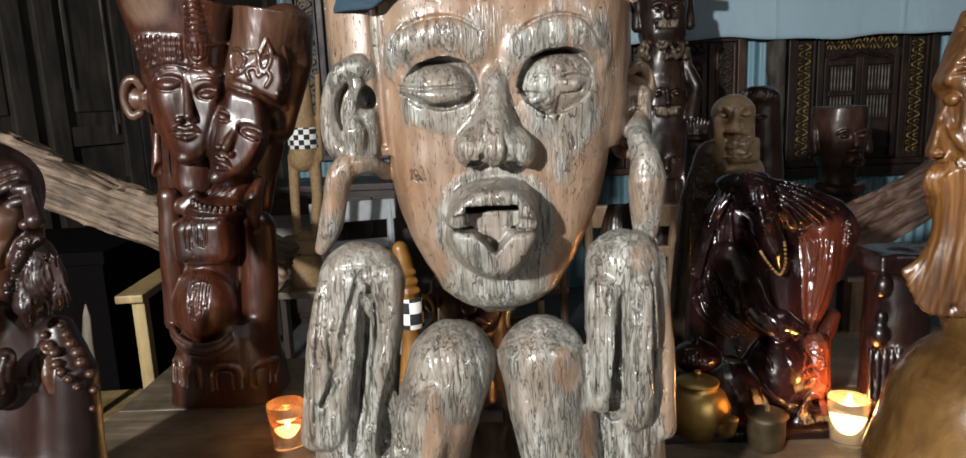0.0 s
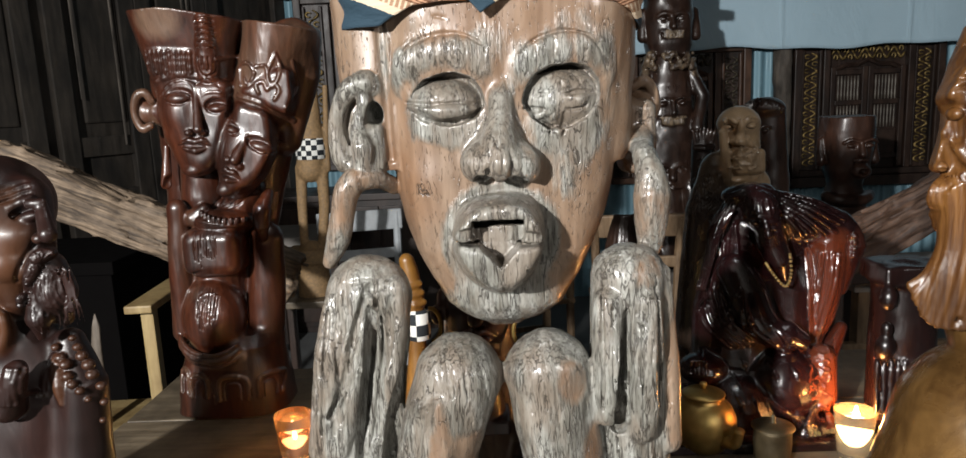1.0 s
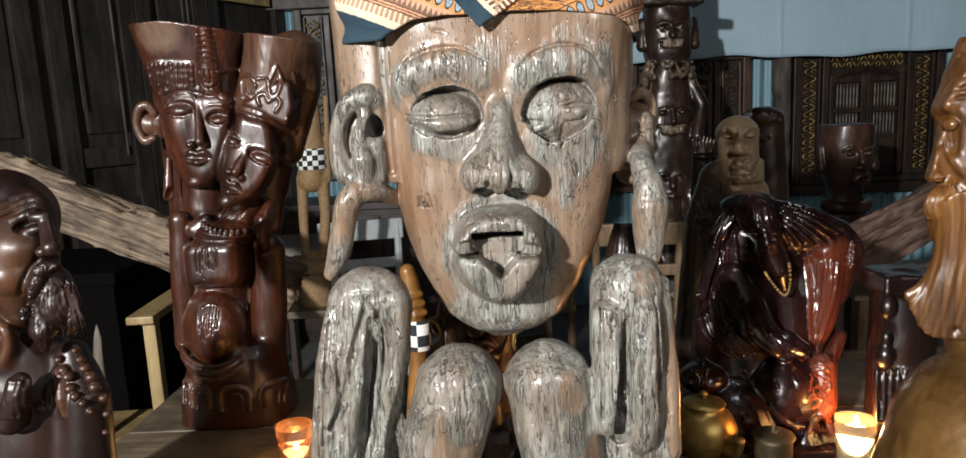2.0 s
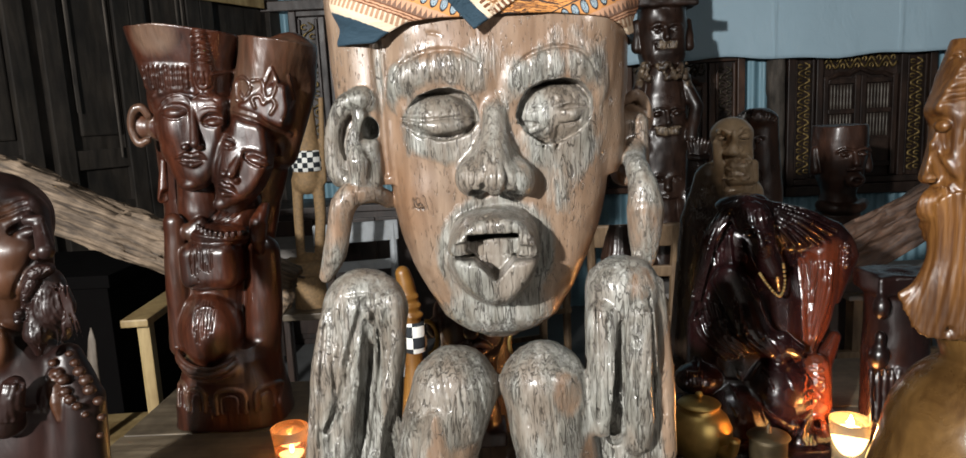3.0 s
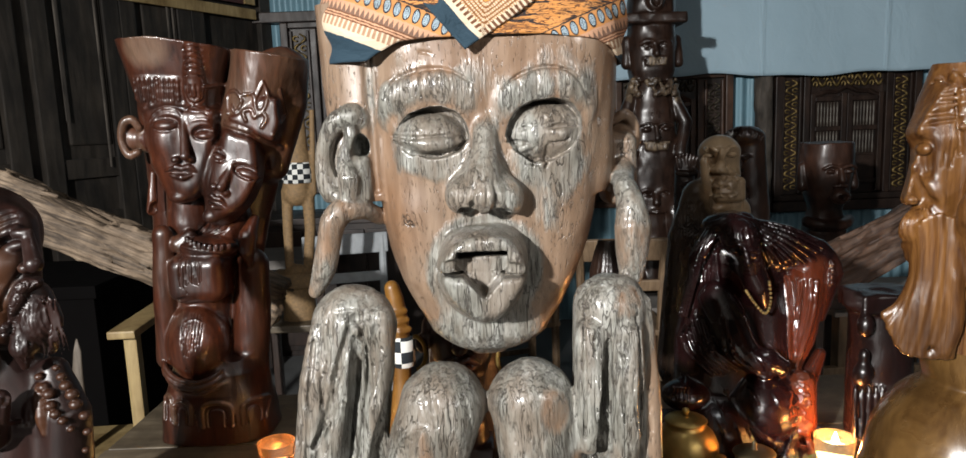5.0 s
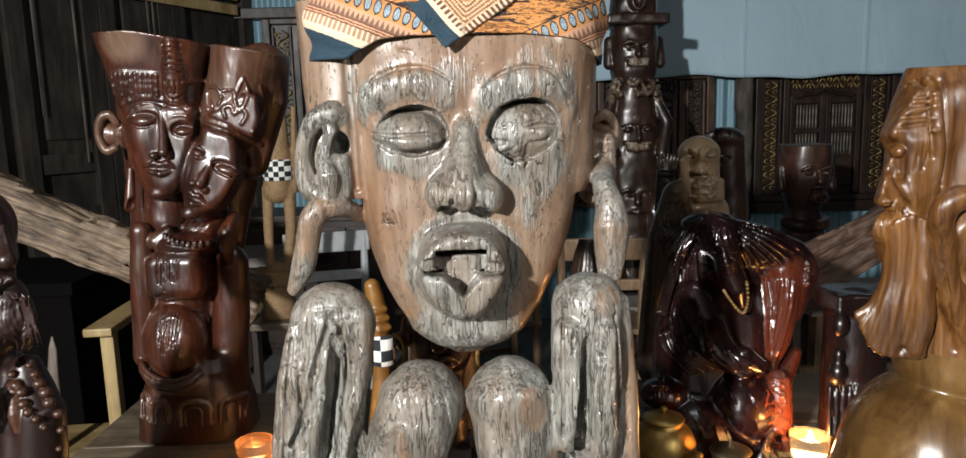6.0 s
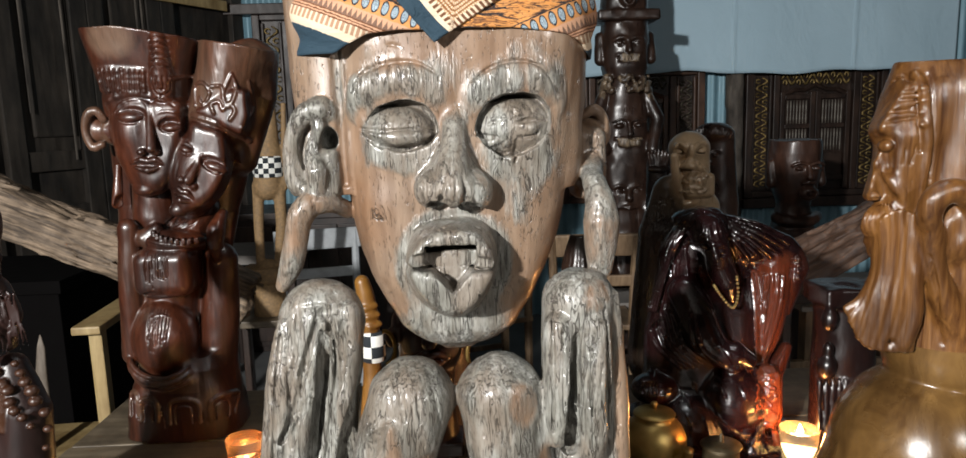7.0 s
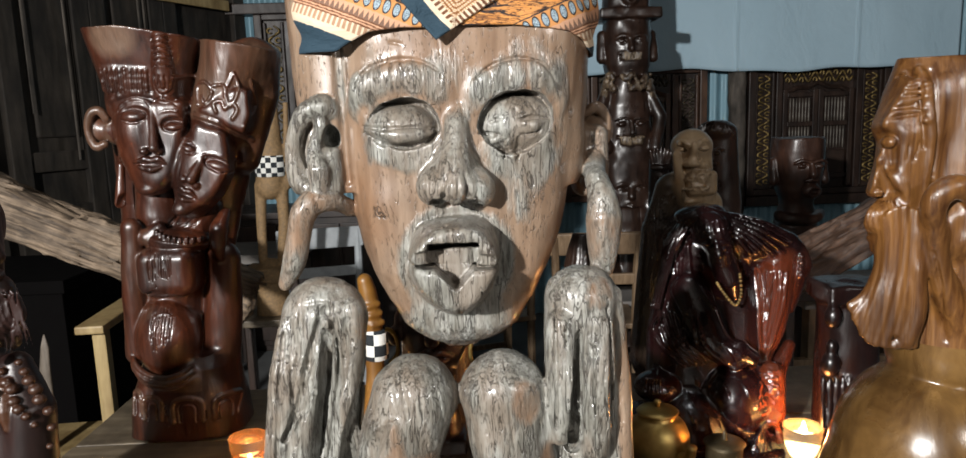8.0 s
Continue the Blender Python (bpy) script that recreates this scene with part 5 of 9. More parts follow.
    c.rod(c.lay([(-0.5550, 1.5100, 1.2820), (-0.5360, 1.5000, 1.2710), (-0.5160, 1.5100, 1.2670)], [0.0, 0.004, 0.0]), [0.002, 0.0070, 0.002], 0.0015, soft=4)
    c.skin()
    c.rod(c.lay([(-0.5580, 1.5100, 1.2860), (-0.5330, 1.5000, 1.2800), (-0.5110, 1.5100, 1.2690)], 0.0005), [0.001, 0.0018, 0.001], 0.0008, True, soft=4)
    c.ball(a((-0.5510, 1.5140, 1.2480)), (0.016, 0.013, 0.012), 0.006)
    # hollows round both jaws
    c.rod([(-0.6810, 1.5450, 1.3260), (-0.6620, 1.5350, 1.2840), (-0.6310, 1.5300, 1.2640), (-0.5870, 1.5300, 1.2630)], [0.004, 0.006, 0.007, 0.006], 0.004, True, soft=4)
    c.rod([(-0.5150, 1.5050, 1.4420), (-0.5290, 1.5000, 1.3870), (-0.5410, 1.5000, 1.3370), (-0.5640, 1.5050, 1.2740)], [0.003, 0.004, 0.005, 0.006], 0.002, True, soft=4)
    c.rod([(-0.5680, 1.5050, 1.2300), (-0.5450, 1.5050, 1.2220), (-0.5070, 1.5150, 1.2280), (-0.4580, 1.5350, 1.2650)], [0.006, 0.007, 0.008, 0.008], 0.003, True, soft=4)
    c.rod([(-0.683, 1.560, 1.267), (-0.692, 1.555, 1.242)], [0.012, 0.010], 0.005, True)
    # a plain upright board, the scarf and its row of square beads
    c.rod([(-0.6700, 1.5480, 1.2090), (-0.6790, 1.5480, 1.0800), (-0.6900, 1.5500, 0.9350)], [0.022, 0.0235, 0.021], 0.003, deep=0.8, tone=0.25)
    c.ball(a((-0.5780, 1.5600, 1.1790)), (0.064, 0.048, 0.026), 0.006)
    c.rod([(-0.6380, 1.5520, 1.1880), (-0.6150, 1.5520, 1.2060)], [0.020, 0.014], 0.006)
    c.skin()
    for k in range(4):
        c.rod(c.lay([(-0.6110, 1.5100, 1.2020), (-0.5880, 1.5100, 1.2250), (-0.5660, 1.5100, 1.2440)], 0.0) if k == 0 else c.lay([a((-0.6110, 1.5100, 1.2020)) + a((0.016 * k, 0, 0.001 * k)), a((-0.5780, 1.5100, 1.2190)) + a((0.013 * k, 0, -0.002 * k)), a((-0.5590, 1.5100, 1.2340)) + a((0.010 * k, 0, -0.004 * k))], 0.0), [0.0010, 0.0022, 0.0010], 0.002, True, soft=3)
    c.rod(c.lay([(-0.6230, 1.5100, 1.1870), (-0.5810, 1.5000, 1.1790), (-0.5380, 1.5000, 1.1720), (-0.5040, 1.5200, 1.1700)], 0.0), 0.0045, 0.002, soft=3)
    for k in range(11):
        f = k / 10
        p = a((-0.6140, 1.5050, 1.1980)) * (1 - f) + a((-0.5020, 1.5100, 1.1830)) * f + a((0, 0, -0.006 * math.sin(f * math.pi)))
        c.block(c.lay([p], 0.001)[0], (0.0042, 0.006, 0.0068), 0.002, 0.001)
    # raised elbow like a leaf, and the dark flank
    c.rod([(-0.4800, 1.5700, 1.2330), (-0.4880, 1.5450, 1.2020), (-0.4930, 1.5450, 1.1700), (-0.4960, 1.5600, 1.1380)], [0.010, 0.018, 0.017, 0.008], 0.004, soft=3)
    c.rod([(-0.5020, 1.6000, 1.1300), (-0.5120, 1.6000, 1.0040), (-0.5330, 1.6000, 0.8600)], [0.036, 0.040, 0.044], 0.015, deep=0.9)
    c.rod([(-0.6040, 1.6000, 1.1480), (-0.6200, 1.6000, 1.0360), (-0.6400, 1.6000, 0.8640)], [0.055, 0.058, 0.060], 0.012)
    # square chest over a round belly, a sharp crease between
    c.block((-0.5990, 1.5660, 1.1170), (0.060, 0.062, 0.052), 0.028, 0.006)
    c.rod([(-0.6310, 1.5450, 1.0920), (-0.6270, 1.5450, 1.0760)], [0.020, 0.016], 0.01)
    c.ball(a((-0.6220, 1.5660, 0.9670)), (0.066, 0.070, 0.092), 0.005)
    c.rod([(-0.6560, 1.5300, 1.0720), (-0.6170, 1.5060, 1.0770), (-0.5800, 1.5000, 1.0690), (-0.5480, 1.5100, 1.0700)], [0.004, 0.005, 0.005, 0.004], 0.003, True, soft=3)
    rng = random.Random(2)
    c.skin()
    for i in range(16):
        x, y0, y1 = 0.0058 * (i % 8), rng.uniform(-0.010, 0.010), rng.uniform(-0.010, 0.014)
        if i < 8:
            p, q = a((-0.6200, 1.5000, 1.1630)) + a((x, 0, y0)), a((-0.6240, 1.5000, 1.0920)) + a((x, 0, y1))
        else:
            p, q = a((-0.6310, 1.5000, 1.0310)) + a((x, 0, y0)), a((-0.6330, 1.5000, 0.9610)) + a((x * 0.9, 0, y1))
        c.rod(c.lay([p, (p + q) / 2 + a((rng.uniform(-0.002, 0.002), 0, 0)), q], 0.0002), [0.0008, 0.0017, 0.0010], 0.0008, True, soft=2)
    c.rod(c.lay([(-0.6270, 1.5000, 1.0250), (-0.6090, 1.5000, 1.0300), (-0.5890, 1.5000, 1.0210)], -0.0003), 0.0022, 0.001, soft=3)
    # sagging sash in three strands
    for k, r in ((0, 0.0055), (1, 0.0065), (2, 0.0045)):
        d = a((0.001 * k, -0.003 * (k == 1), -0.0120 * k))
        c.rod([a(p) + d for p in ((-0.6970, 1.5450, 0.9460), (-0.6830, 1.5250, 0.9240), (-0.6540, 1.5080, 0.9040), (-0.6130, 1.4980, 0.8970), (-0.5800, 1.5030, 0.9030), (-0.5640, 1.5200, 0.9130))], [r * 0.6, r, r, r, r, r * 0.6], 0.002, soft=3, tone=0.25)
    # base with its row of arches, roughly cut
    c.column([0.752, 0.80, 0.85, 0.90, 0.925], [-0.600, -0.600, -0.598, -0.592, -0.588], [1.60] * 5, [0.124, 0.120, 0.110, 0.092, 0.070], [0.094, 0.092, 0.088, 0.078, 0.060], 3.2, k=0.020)
    c.skin()
    for cx, w, t, b in ((278, 9, 650, 690), (306, 15, 656, 696), (366, 25, 660, 701), (424, 16, 662, 700)):
        e, g = (cx - 330) * 0.001253, w * 0.001253
        o = a((-0.6220, 1.5000, 0.8450)) + a((e, 0, -(t - 660) * 0.001253))
        h = (b - t) * 0.001253
        c.rod(c.lay([o + a((-g, 0, -h)), o + a((-g, 0, -0.016)), o + a((-g * 0.7, 0, -0.004)), o, o + a((g * 0.7, 0, -0.004)), o + a((g, 0, -0.016)), o + a((g, 0, -h))], 0.0), [0.0045, 0.0050, 0.0050, 0.0050, 0.0050, 0.0050, 0.0045], 0.0015, soft=3, tone=0.35)
        c.rod(c.lay([o + a((-g * 0.55, 0, -h)), o + a((-g * 0.55, 0, -0.020)), o + a((0, 0, -0.012)), o + a((g * 0.55, 0, -0.020)), o + a((g * 0.55, 0, -h))], 0.0), 0.0022, 0.001, True, soft=3)
    for x, z in ((330, 668), (334, 690), (396, 680), (288, 676)):
        p = a((-0.6240, 1.5000, 0.8180)) + a(((x - 330) * 0.00125, 0, (680 - z) * 0.00125))
        c.rod(c.lay([p, p + a((0.001, 0, -0.020))], 0.0), [0.0012, 0.0020], 0.001, True)
    c.rough(0.03, 0.002, seed=8)
    c.rough(0.008, 0.0008, (1, 1, 0.3), seed=9)
    ob = c.build("carved_couple", M_COUPLE)
    return tagged(ob, "red-brown lacquered carving of two leaning crowned heads", "statue")


couple()

# ---- the head cloth of the large figure ----
def cloth_material(name, flap):
    """Printed cotton: plain navy hem, cream hem bands, a row of drops, then orange ground with dark brush strokes."""
    n = Nodes(name)
    u, v = n.attr("u"), n.attr("v")
    wob = n.math("MULTIPLY", n.math("SUBTRACT", n.noise(60, 2, 0.5), 0.5), 0.003)
    u = n.math("ADD", u, wob)
    navy, cream, brown, orange, dark = (0.012, 0.035, 0.055), (0.62, 0.50, 0.36), (0.13, 0.05, 0.02), (0.52, 0.235, 0.075), (0.015, 0.014, 0.016)
    pink = (0.50, 0.28, 0.17)

    def wave(period, coord, sharp=0.5):
        f = n.math("FRACT", n.math("DIVIDE", coord, period))
        return n.math("GREATER_THAN", f, sharp)

    strokes = n.noise(1.0, 3, 0.5, n.coords((26, 26, 130), (0, 0.25, 0)), 1.0)
    ground = n.ramp(strokes, (0.0, dark), (0.43, dark), (0.455, orange), (0.60, (0.60, 0.25, 0.06)), (0.66, brown), (0.70, orange))
    hairs = n.noise(1.0, 2, 0.5, n.coords((60, 60, 420), (0, 0.25, 0)), 0.6)
    ground = n.mix(n.math("LESS_THAN", n.math("ABSOLUTE", n.math("SUBTRACT", hairs, 0.5)), 0.035), ground, (0.10, 0.04, 0.015))
    teeth = n.math("FRACT", n.math("DIVIDE", v, 0.0064))
    teeth = n.math("ABSOLUTE", n.math("SUBTRACT", teeth, 0.5))
    if flap:
        w = n.attr("w")
        dots = n.math("GREATER_THAN", n.math("FRACT", n.math("DIVIDE", v, 0.0030)), 0.45)
        lines = n.mix(wave(0.0044, u, 0.55), n.mix(dots, (0.40, 0.20, 0.07), cream), (0.22, 0.09, 0.03))
        inner = n.mix(n.math("GREATER_THAN", n.noise(260, 2, 0.5), 0.5), (0.36, 0.40, 0.42), (0.52, 0.27, 0.08))
        col = n.mix(n.math("GREATER_THAN", u, 0.030), lines, (0.55, 0.26, 0.06))
        col = n.mix(n.math("GREATER_THAN", u, 0.034), col, inner)
        col = n.mix(n.math("LESS_THAN", u, 0.009), col, n.mix(n.math("LESS_THAN", teeth, 0.27), cream, brown))
        col = n.mix(n.math("LESS_THAN", w, 0.020), col, navy)
        mid = n.math("MULTIPLY", n.math("GREATER_THAN", w, 0.020), n.math("LESS_THAN", w, 0.026))
        col = n.mix(mid, col, cream)
    else:
        zig = n.math("SUBTRACT", n.math("MULTIPLY", teeth, 0.020), 0.0)
        tri = n.math("LESS_THAN", n.math("ADD", n.math("SUBTRACT", u, 0.026), 0.0), zig)
        col = ground
        # row of drops
        a = n.math("DIVIDE", n.math("MULTIPLY", n.math("SUBTRACT", n.math("FRACT", n.math("DIVIDE", v, 0.0122)), 0.5), 0.0122), 0.0038)
        b = n.math("DIVIDE", n.math("SUBTRACT", u, 0.0485), 0.0072)
        r = n.math("SQRT", n.math("ADD", n.math("MULTIPLY", a, a), n.math("MULTIPLY", b, b)))
        speck = n.math("GREATER_THAN", n.noise(620, 1, 0.5), 0.5)
        drop = n.mix(speck, (0.42, 0.52, 0.58), (0.04, 0.07, 0.10))
        row = n.mix(n.math("LESS_THAN", r, 1.25), orange, dark)
        row = n.mix(n.math("LESS_THAN", r, 0.95), row, drop)
        col = n.mix(n.math("LESS_THAN", u, 0.0595), col, dark)
        col = n.mix(n.math("LESS_THAN", u, 0.058), col, row)
        col = n.mix(n.math("LESS_THAN", u, 0.038), col, n.mix(tri, pink, (0.16, 0.09, 0.06)))
        col = n.mix(n.math("LESS_THAN", u, 0.0255), col, n.mix(wave(0.0034, u, 0.5), brown, pink))
        col = n.mix(n.math("LESS_THAN", u, 0.017), col, n.mix(n.math("LESS_THAN", teeth, 0.3), cream, (0.34, 0.2, 0.12)))
        col = n.mix(n.math("LESS_THAN", u, 0.0060), col, cream)
        col = n.mix(n.math("LESS_THAN", u, -0.003), col, navy)
    weave = n.noise(1500, 2, 0.5)
    n.set(Base_Color=n.mix(0.25, col, n.mix(n.noise(30, 3), (0.7, 0.7, 0.7), (1, 1, 1)), "MULTIPLY"), Roughness=0.85,
          Normal=n.bump(weave, 0.0002, 0.7, n.bump(n.noise(28, 3, 0.5), 0.002)))
    return n.m


def shell(name, grid, thick, material, parent, attrs, label=""):
    """A thin sheet with two sides from a grid of points; attrs: values at the points."""
    g = np.asarray(grid, float)
    r, c = g.shape[:2]
    du = np.gradient(g, axis=0)
    dv = np.gradient(g, axis=1)
    nrm = np.cross(du, dv)
    nrm /= np.linalg.norm(nrm, axis=2, keepdims=True) + 1e-9
    back = g - nrm * thick
    verts = np.concatenate([g.reshape(-1, 3), back.reshape(-1, 3)])
    i = np.arange(r * c).reshape(r, c)
    f = np.stack([i[:-1, :-1], i[1:, :-1], i[1:, 1:], i[:-1, 1:]], -1).reshape(-1, 4)
    n = r * c
    faces = [f, f[:, ::-1] + n]
    for e in (i[0, :], i[:, -1], i[-1, ::-1], i[::-1, 0]):
        faces.append(np.stack([e[:-1], e[1:], e[1:] + n, e[:-1] + n], -1))
    ob = mesh_object(name, verts, np.concatenate(faces), material, parent, label)
    for k, val in attrs.items():
        val = np.asarray(val, np.float32).ravel()
        ob.data.attributes.new(k, "FLOAT", "POINT").data.foreach_set("value", np.concatenate([val, val]))
    return ob


def head_cloth():
    cloth = empty("head_cloth", (0.009, 1.08, 1.5), "orange and navy printed cotton head cloth tied round the figure", "cloth")
    off = np.array((0.009, 1.08, 1.5))
    th = np.linspace(radians(-215), radians(35), 260)
    s = np.linspace(0, 1, 46)
    grid = np.zeros((len(th), len(s), 3))
    ux = np.zeros(grid.shape[:2])
    vx = np.zeros(grid.shape[:2])
    for i, t in enumerate(th):
        ct, st = math.cos(t), math.sin(t)
        p = 3.6
        r = (abs(ct) ** p + abs(st) ** p) ** (-1 / p)
        bx, by = 0.196 * r * ct, 0.165 * r * st
        low = np.interp(bx + 0.009, [-0.19, -0.155, -0.122, -0.108, -0.08, -0.04, 0.09, 0.16, 0.185, 0.2], [1.500, 1.500, 1.499, 1.507, 1.519, 1.523, 1.523, 1.516, 1.506, 1.490])
        if st > 0.2:
            low = 1.50
        for j, q in enumerate(s):
            z = low + (1.600 - low) * min(1, q / 0.72)
            k = 1.0 + 0.02 * math.sin(min(1, q / 0.72) * math.pi)
            if q > 0.72:
                w = (q - 0.72) / 0.28
                k = 1 - w * 0.98
                z = 1.600 + 0.035 * math.sin(w * math.pi / 2)
            fold = 0.006 * noise.noise((t * 3.0 + q * 5, q * 3.0, 4)) + 0.005 * math.sin(9 * t + 14 * q) * math.sin(math.pi * min(1, q / 0.72)) + 0.003 * noise.noise((bx * 30, by * 30, z * 40))
            x, y = bx * k * (1 + fold * 3), by * k * (1 + fold * 3)
            grid[i, j] = (x, y, z - 1.5)
            gx = x + 0.009
            ul = ((gx + 0.165) * 0.42 + (z - 1.54)) / 1.085
            ur = ((0.285 - gx) * 0.42 + (z - 1.54)) / 1.085
            ux[i, j] = min(ul, ur)
            vx[i, j] = (gx if ul < ur else -gx) * 0.92 - (z - 1.54) * 0.39 + 1.0
    part_mat = cloth_material("printed_cotton", False)
    shell("wrap", grid, 0.004, part_mat, cloth, {"u": ux, "v": vx})
    # the corner that hangs over the brow
    tip, e1, e2 = np.array((0.000, 0.906, 1.506)), np.array((-0.066, 0.006, 0.0765)), np.array((0.105, 0.006, 0.068))
    a = np.linspace(0, 1, 40)
    g = tip + a[:, None, None] * e1 + a[None, :, None] * e2 + 0 * a[None, None, :1]
    for i in range(40):
        for j in range(40):
            g[i, j, 1] += 0.003 * math.sin(i * 0.21 + j * 0.13) + 0.0025 * noise.noise((i * 0.15, j * 0.15, 2)) + 0.004 * (a[i] + a[j])
    l1, l2 = np.linalg.norm(e1), np.linalg.norm(e2)
    sin = np.linalg.norm(np.cross(e1 / l1, e2 / l2))
    w = (a[None, :] * l2 * sin) + 0 * a[:, None]
    u = np.minimum(a[:, None] * l1 * sin, np.maximum(w - 0.024, 0) + 0.0)
    v = np.where(a[:, None] * l1 < w - 0.024, a[None, :] * l2, a[:, None] * l1) + 1.0
    shell("corner_flap", g - off, 0.003, cloth_material("printed_cotton_hem", True), cloth, {"u": u, "v": v, "w": w}, "folded triangular corner with navy hem")


head_cloth()


# ---- the bald bearded monk ----
def monk():
    c = Clay((-0.86, 0.82, 0.749), (-0.47, 1.12, 1.40), 0.0017, 0.96)
    a = np.array
    # bald skull, and the face turned to one side
    c.ball(a((-0.6510, 0.9850, 1.2960)), (0.064, 0.080, 0.068), 0.01)
    c.rod([(-0.5980, 0.9650, 1.3070), (-0.5920, 0.9550, 1.2720), (-0.5960, 0.9550, 1.2350)], [0.030, 0.030, 0.028], 0.012)
    # lamp light on the cheek and forehead is put in as a lighter tone
    c.rod([(-0.6280, 0.9500, 1.2700), (-0.6160, 0.9400, 1.2310), (-0.6180, 0.9450, 1.1800)], [0.044, 0.034, 0.016], 0.015, tone=0.5)
    c.stain((-0.6210, 0.9200, 1.2440), (0.046, 0.08, 0.060), 0.9, 0.5)
    c.stain((-0.6060, 0.9200, 1.3140), (0.026, 0.08, 0.022), 0.5, 0.6)
    c.skin()
    # furrows of the forehead, the heavy brow and the hollow under it
    for k in range(3):
        d = a((-0.003 * k, 0, 0.0075 * k))
        c.rod(c.lay([a(p) + d for p in ((-0.6130, 0.9200, 1.3050), (-0.5980, 0.9200, 1.3110), (-0.5830, 0.9200, 1.3170), (-0.5700, 0.9200, 1.3170))], 0.0), [0.0010, 0.0030, 0.0030, 0.0010], 0.003, True, soft=3)
    c.rod(c.lay([(-0.5980, 0.9200, 1.3010), (-0.5820, 0.9200, 1.3080), (-0.5660, 0.9200, 1.3060), (-0.5500, 0.9200, 1.3080)], -0.001), [0.003, 0.0065, 0.0070, 0.004], 0.004, soft=3)
    c.ball(c.lay([(-0.5790, 0.9200, 1.2920)], 0.001)[0], (0.024, 0.009, 0.010), 0.004, True, turn=(0, -12, 0))
    c.ball(c.lay([(-0.5500, 0.9300, 1.2880)], 0.001)[0], (0.010, 0.012, 0.009), 0.004, True)
    c.ball(c.lay([(-0.5780, 0.9200, 1.2880)], -0.004)[0], (0.019, 0.012, 0.008), 0.003, turn=(0, -12, 0))
    # nose, cheek fold
    c.rod([(-0.5540, 0.9250, 1.3010), (-0.5450, 0.9130, 1.2830), (-0.5370, 0.9030, 1.2700)], [0.007, 0.009, 0.011], 0.006)
    c.ball(a((-0.5530, 0.9140, 1.2640)), (0.010, 0.012, 0.008), 0.004)
    c.ball(a((-0.5960, 0.9320, 1.2660)), (0.022, 0.018, 0.018), 0.010, tone=0.6)
    c.skin()
    c.rod(c.lay([(-0.5620, 0.9200, 1.2680), (-0.5750, 0.9200, 1.2530), (-0.5870, 0.9200, 1.2310), (-0.5980, 0.9200, 1.2080)], 0.0), [0.001, 0.0030, 0.0030, 0.001], 0.004, True, soft=4)
    # combed beard in two falls
    c.rod([(-0.5650, 0.9350, 1.2200), (-0.5590, 0.9350, 1.1890), (-0.5580, 0.9450, 1.1530)], [0.024, 0.026, 0.012], 0.008, tone=0.0)
    c.rod([(-0.5750, 0.9200, 1.1860), (-0.5750, 0.9200, 1.1610), (-0.5790, 0.9250, 1.1350)], [0.010, 0.016, 0.006], 0.006, tone=0.0)
    c.skin()
    rng = random.Random(7)
    for k in range(20):
        p = a((-0.5620, 0.9100, 1.2240)) + a((0.0022 * k, 0, rng.uniform(-0.004, 0.006)))
        q = a((-0.5660, 0.9200, 1.1490)) + a((0.0026 * k, 0, 0.006 * math.sin(k / 19 * math.pi) + rng.uniform(-0.012, 0.012)))
        m = (p + q) / 2
        c.rod(c.lay([p, m + a((rng.uniform(-0.003, 0.003) - 0.003, 0, 0.012)), m + a((rng.uniform(-0.003, 0.003) + 0.002, 0, -0.014)), q], 0.0004), [0.0012, 0.0020, 0.0020, 0.0010], 0.0006, soft=3)
    for k in range(8):
        p = a((-0.5760, 0.9100, 1.1770)) + a((0.0024 * k, 0, 0.002 * k))
        c.rod(c.lay([p, p + a((0.003, 0, -0.018)), p + a((0.004, 0, -0.034 + rng.uniform(-0.008, 0.006)))], 0.0004), [0.0016, 0.0020, 0.0010], 0.0006, soft=2)
    # moustache: a thick band with strokes cut across it
    c.skin()
    line = c.lay(smooth_curve([a(p) for p in ((-0.5340, 0.9050, 1.2470), (-0.5470, 0.9050, 1.2460), (-0.5590, 0.9050, 1.2380), (-0.5690, 0.9050, 1.2210), (-0.5810, 0.9100, 1.2020), (-0.5900, 0.9150, 1.1810))], 6), 0.002)
    c.rod(line, np.interp(np.linspace(0, 1, len(line)), (0, 0.2, 0.5, 1), (0.004, 0.0080, 0.0085, 0.0050)), 0.0015, tone=0.0)
    c.skin()
    for p, q in zip(line, line[1:]):
        m, d = (p + q) / 2, (q - p) / np.linalg.norm(q - p)
        s = a((-d[2], 0, d[0]))
        c.rod(c.lay([m + s * 0.011 - d * 0.003, m, m - s * 0.011 + d * 0.003], -0.0001), 0.0011, 0.0006, True)
    # hanging ear with its ring, neck, shoulders
    c.rod([(-0.6450, 0.9300, 1.1690), (-0.6270, 0.9250, 1.1620), (-0.6260, 0.9250, 1.1410), (-0.6360, 0.9250, 1.1210), (-0.6550, 0.9300, 1.1110)], [0.006, 0.0065, 0.0065, 0.006, 0.005], 0.003, soft=3, tone=1.0)
    c.rod([(-0.6450, 0.9750, 1.1560), (-0.6560, 0.9750, 1.0860)], [0.040, 0.060], 0.02, tone=0.0)
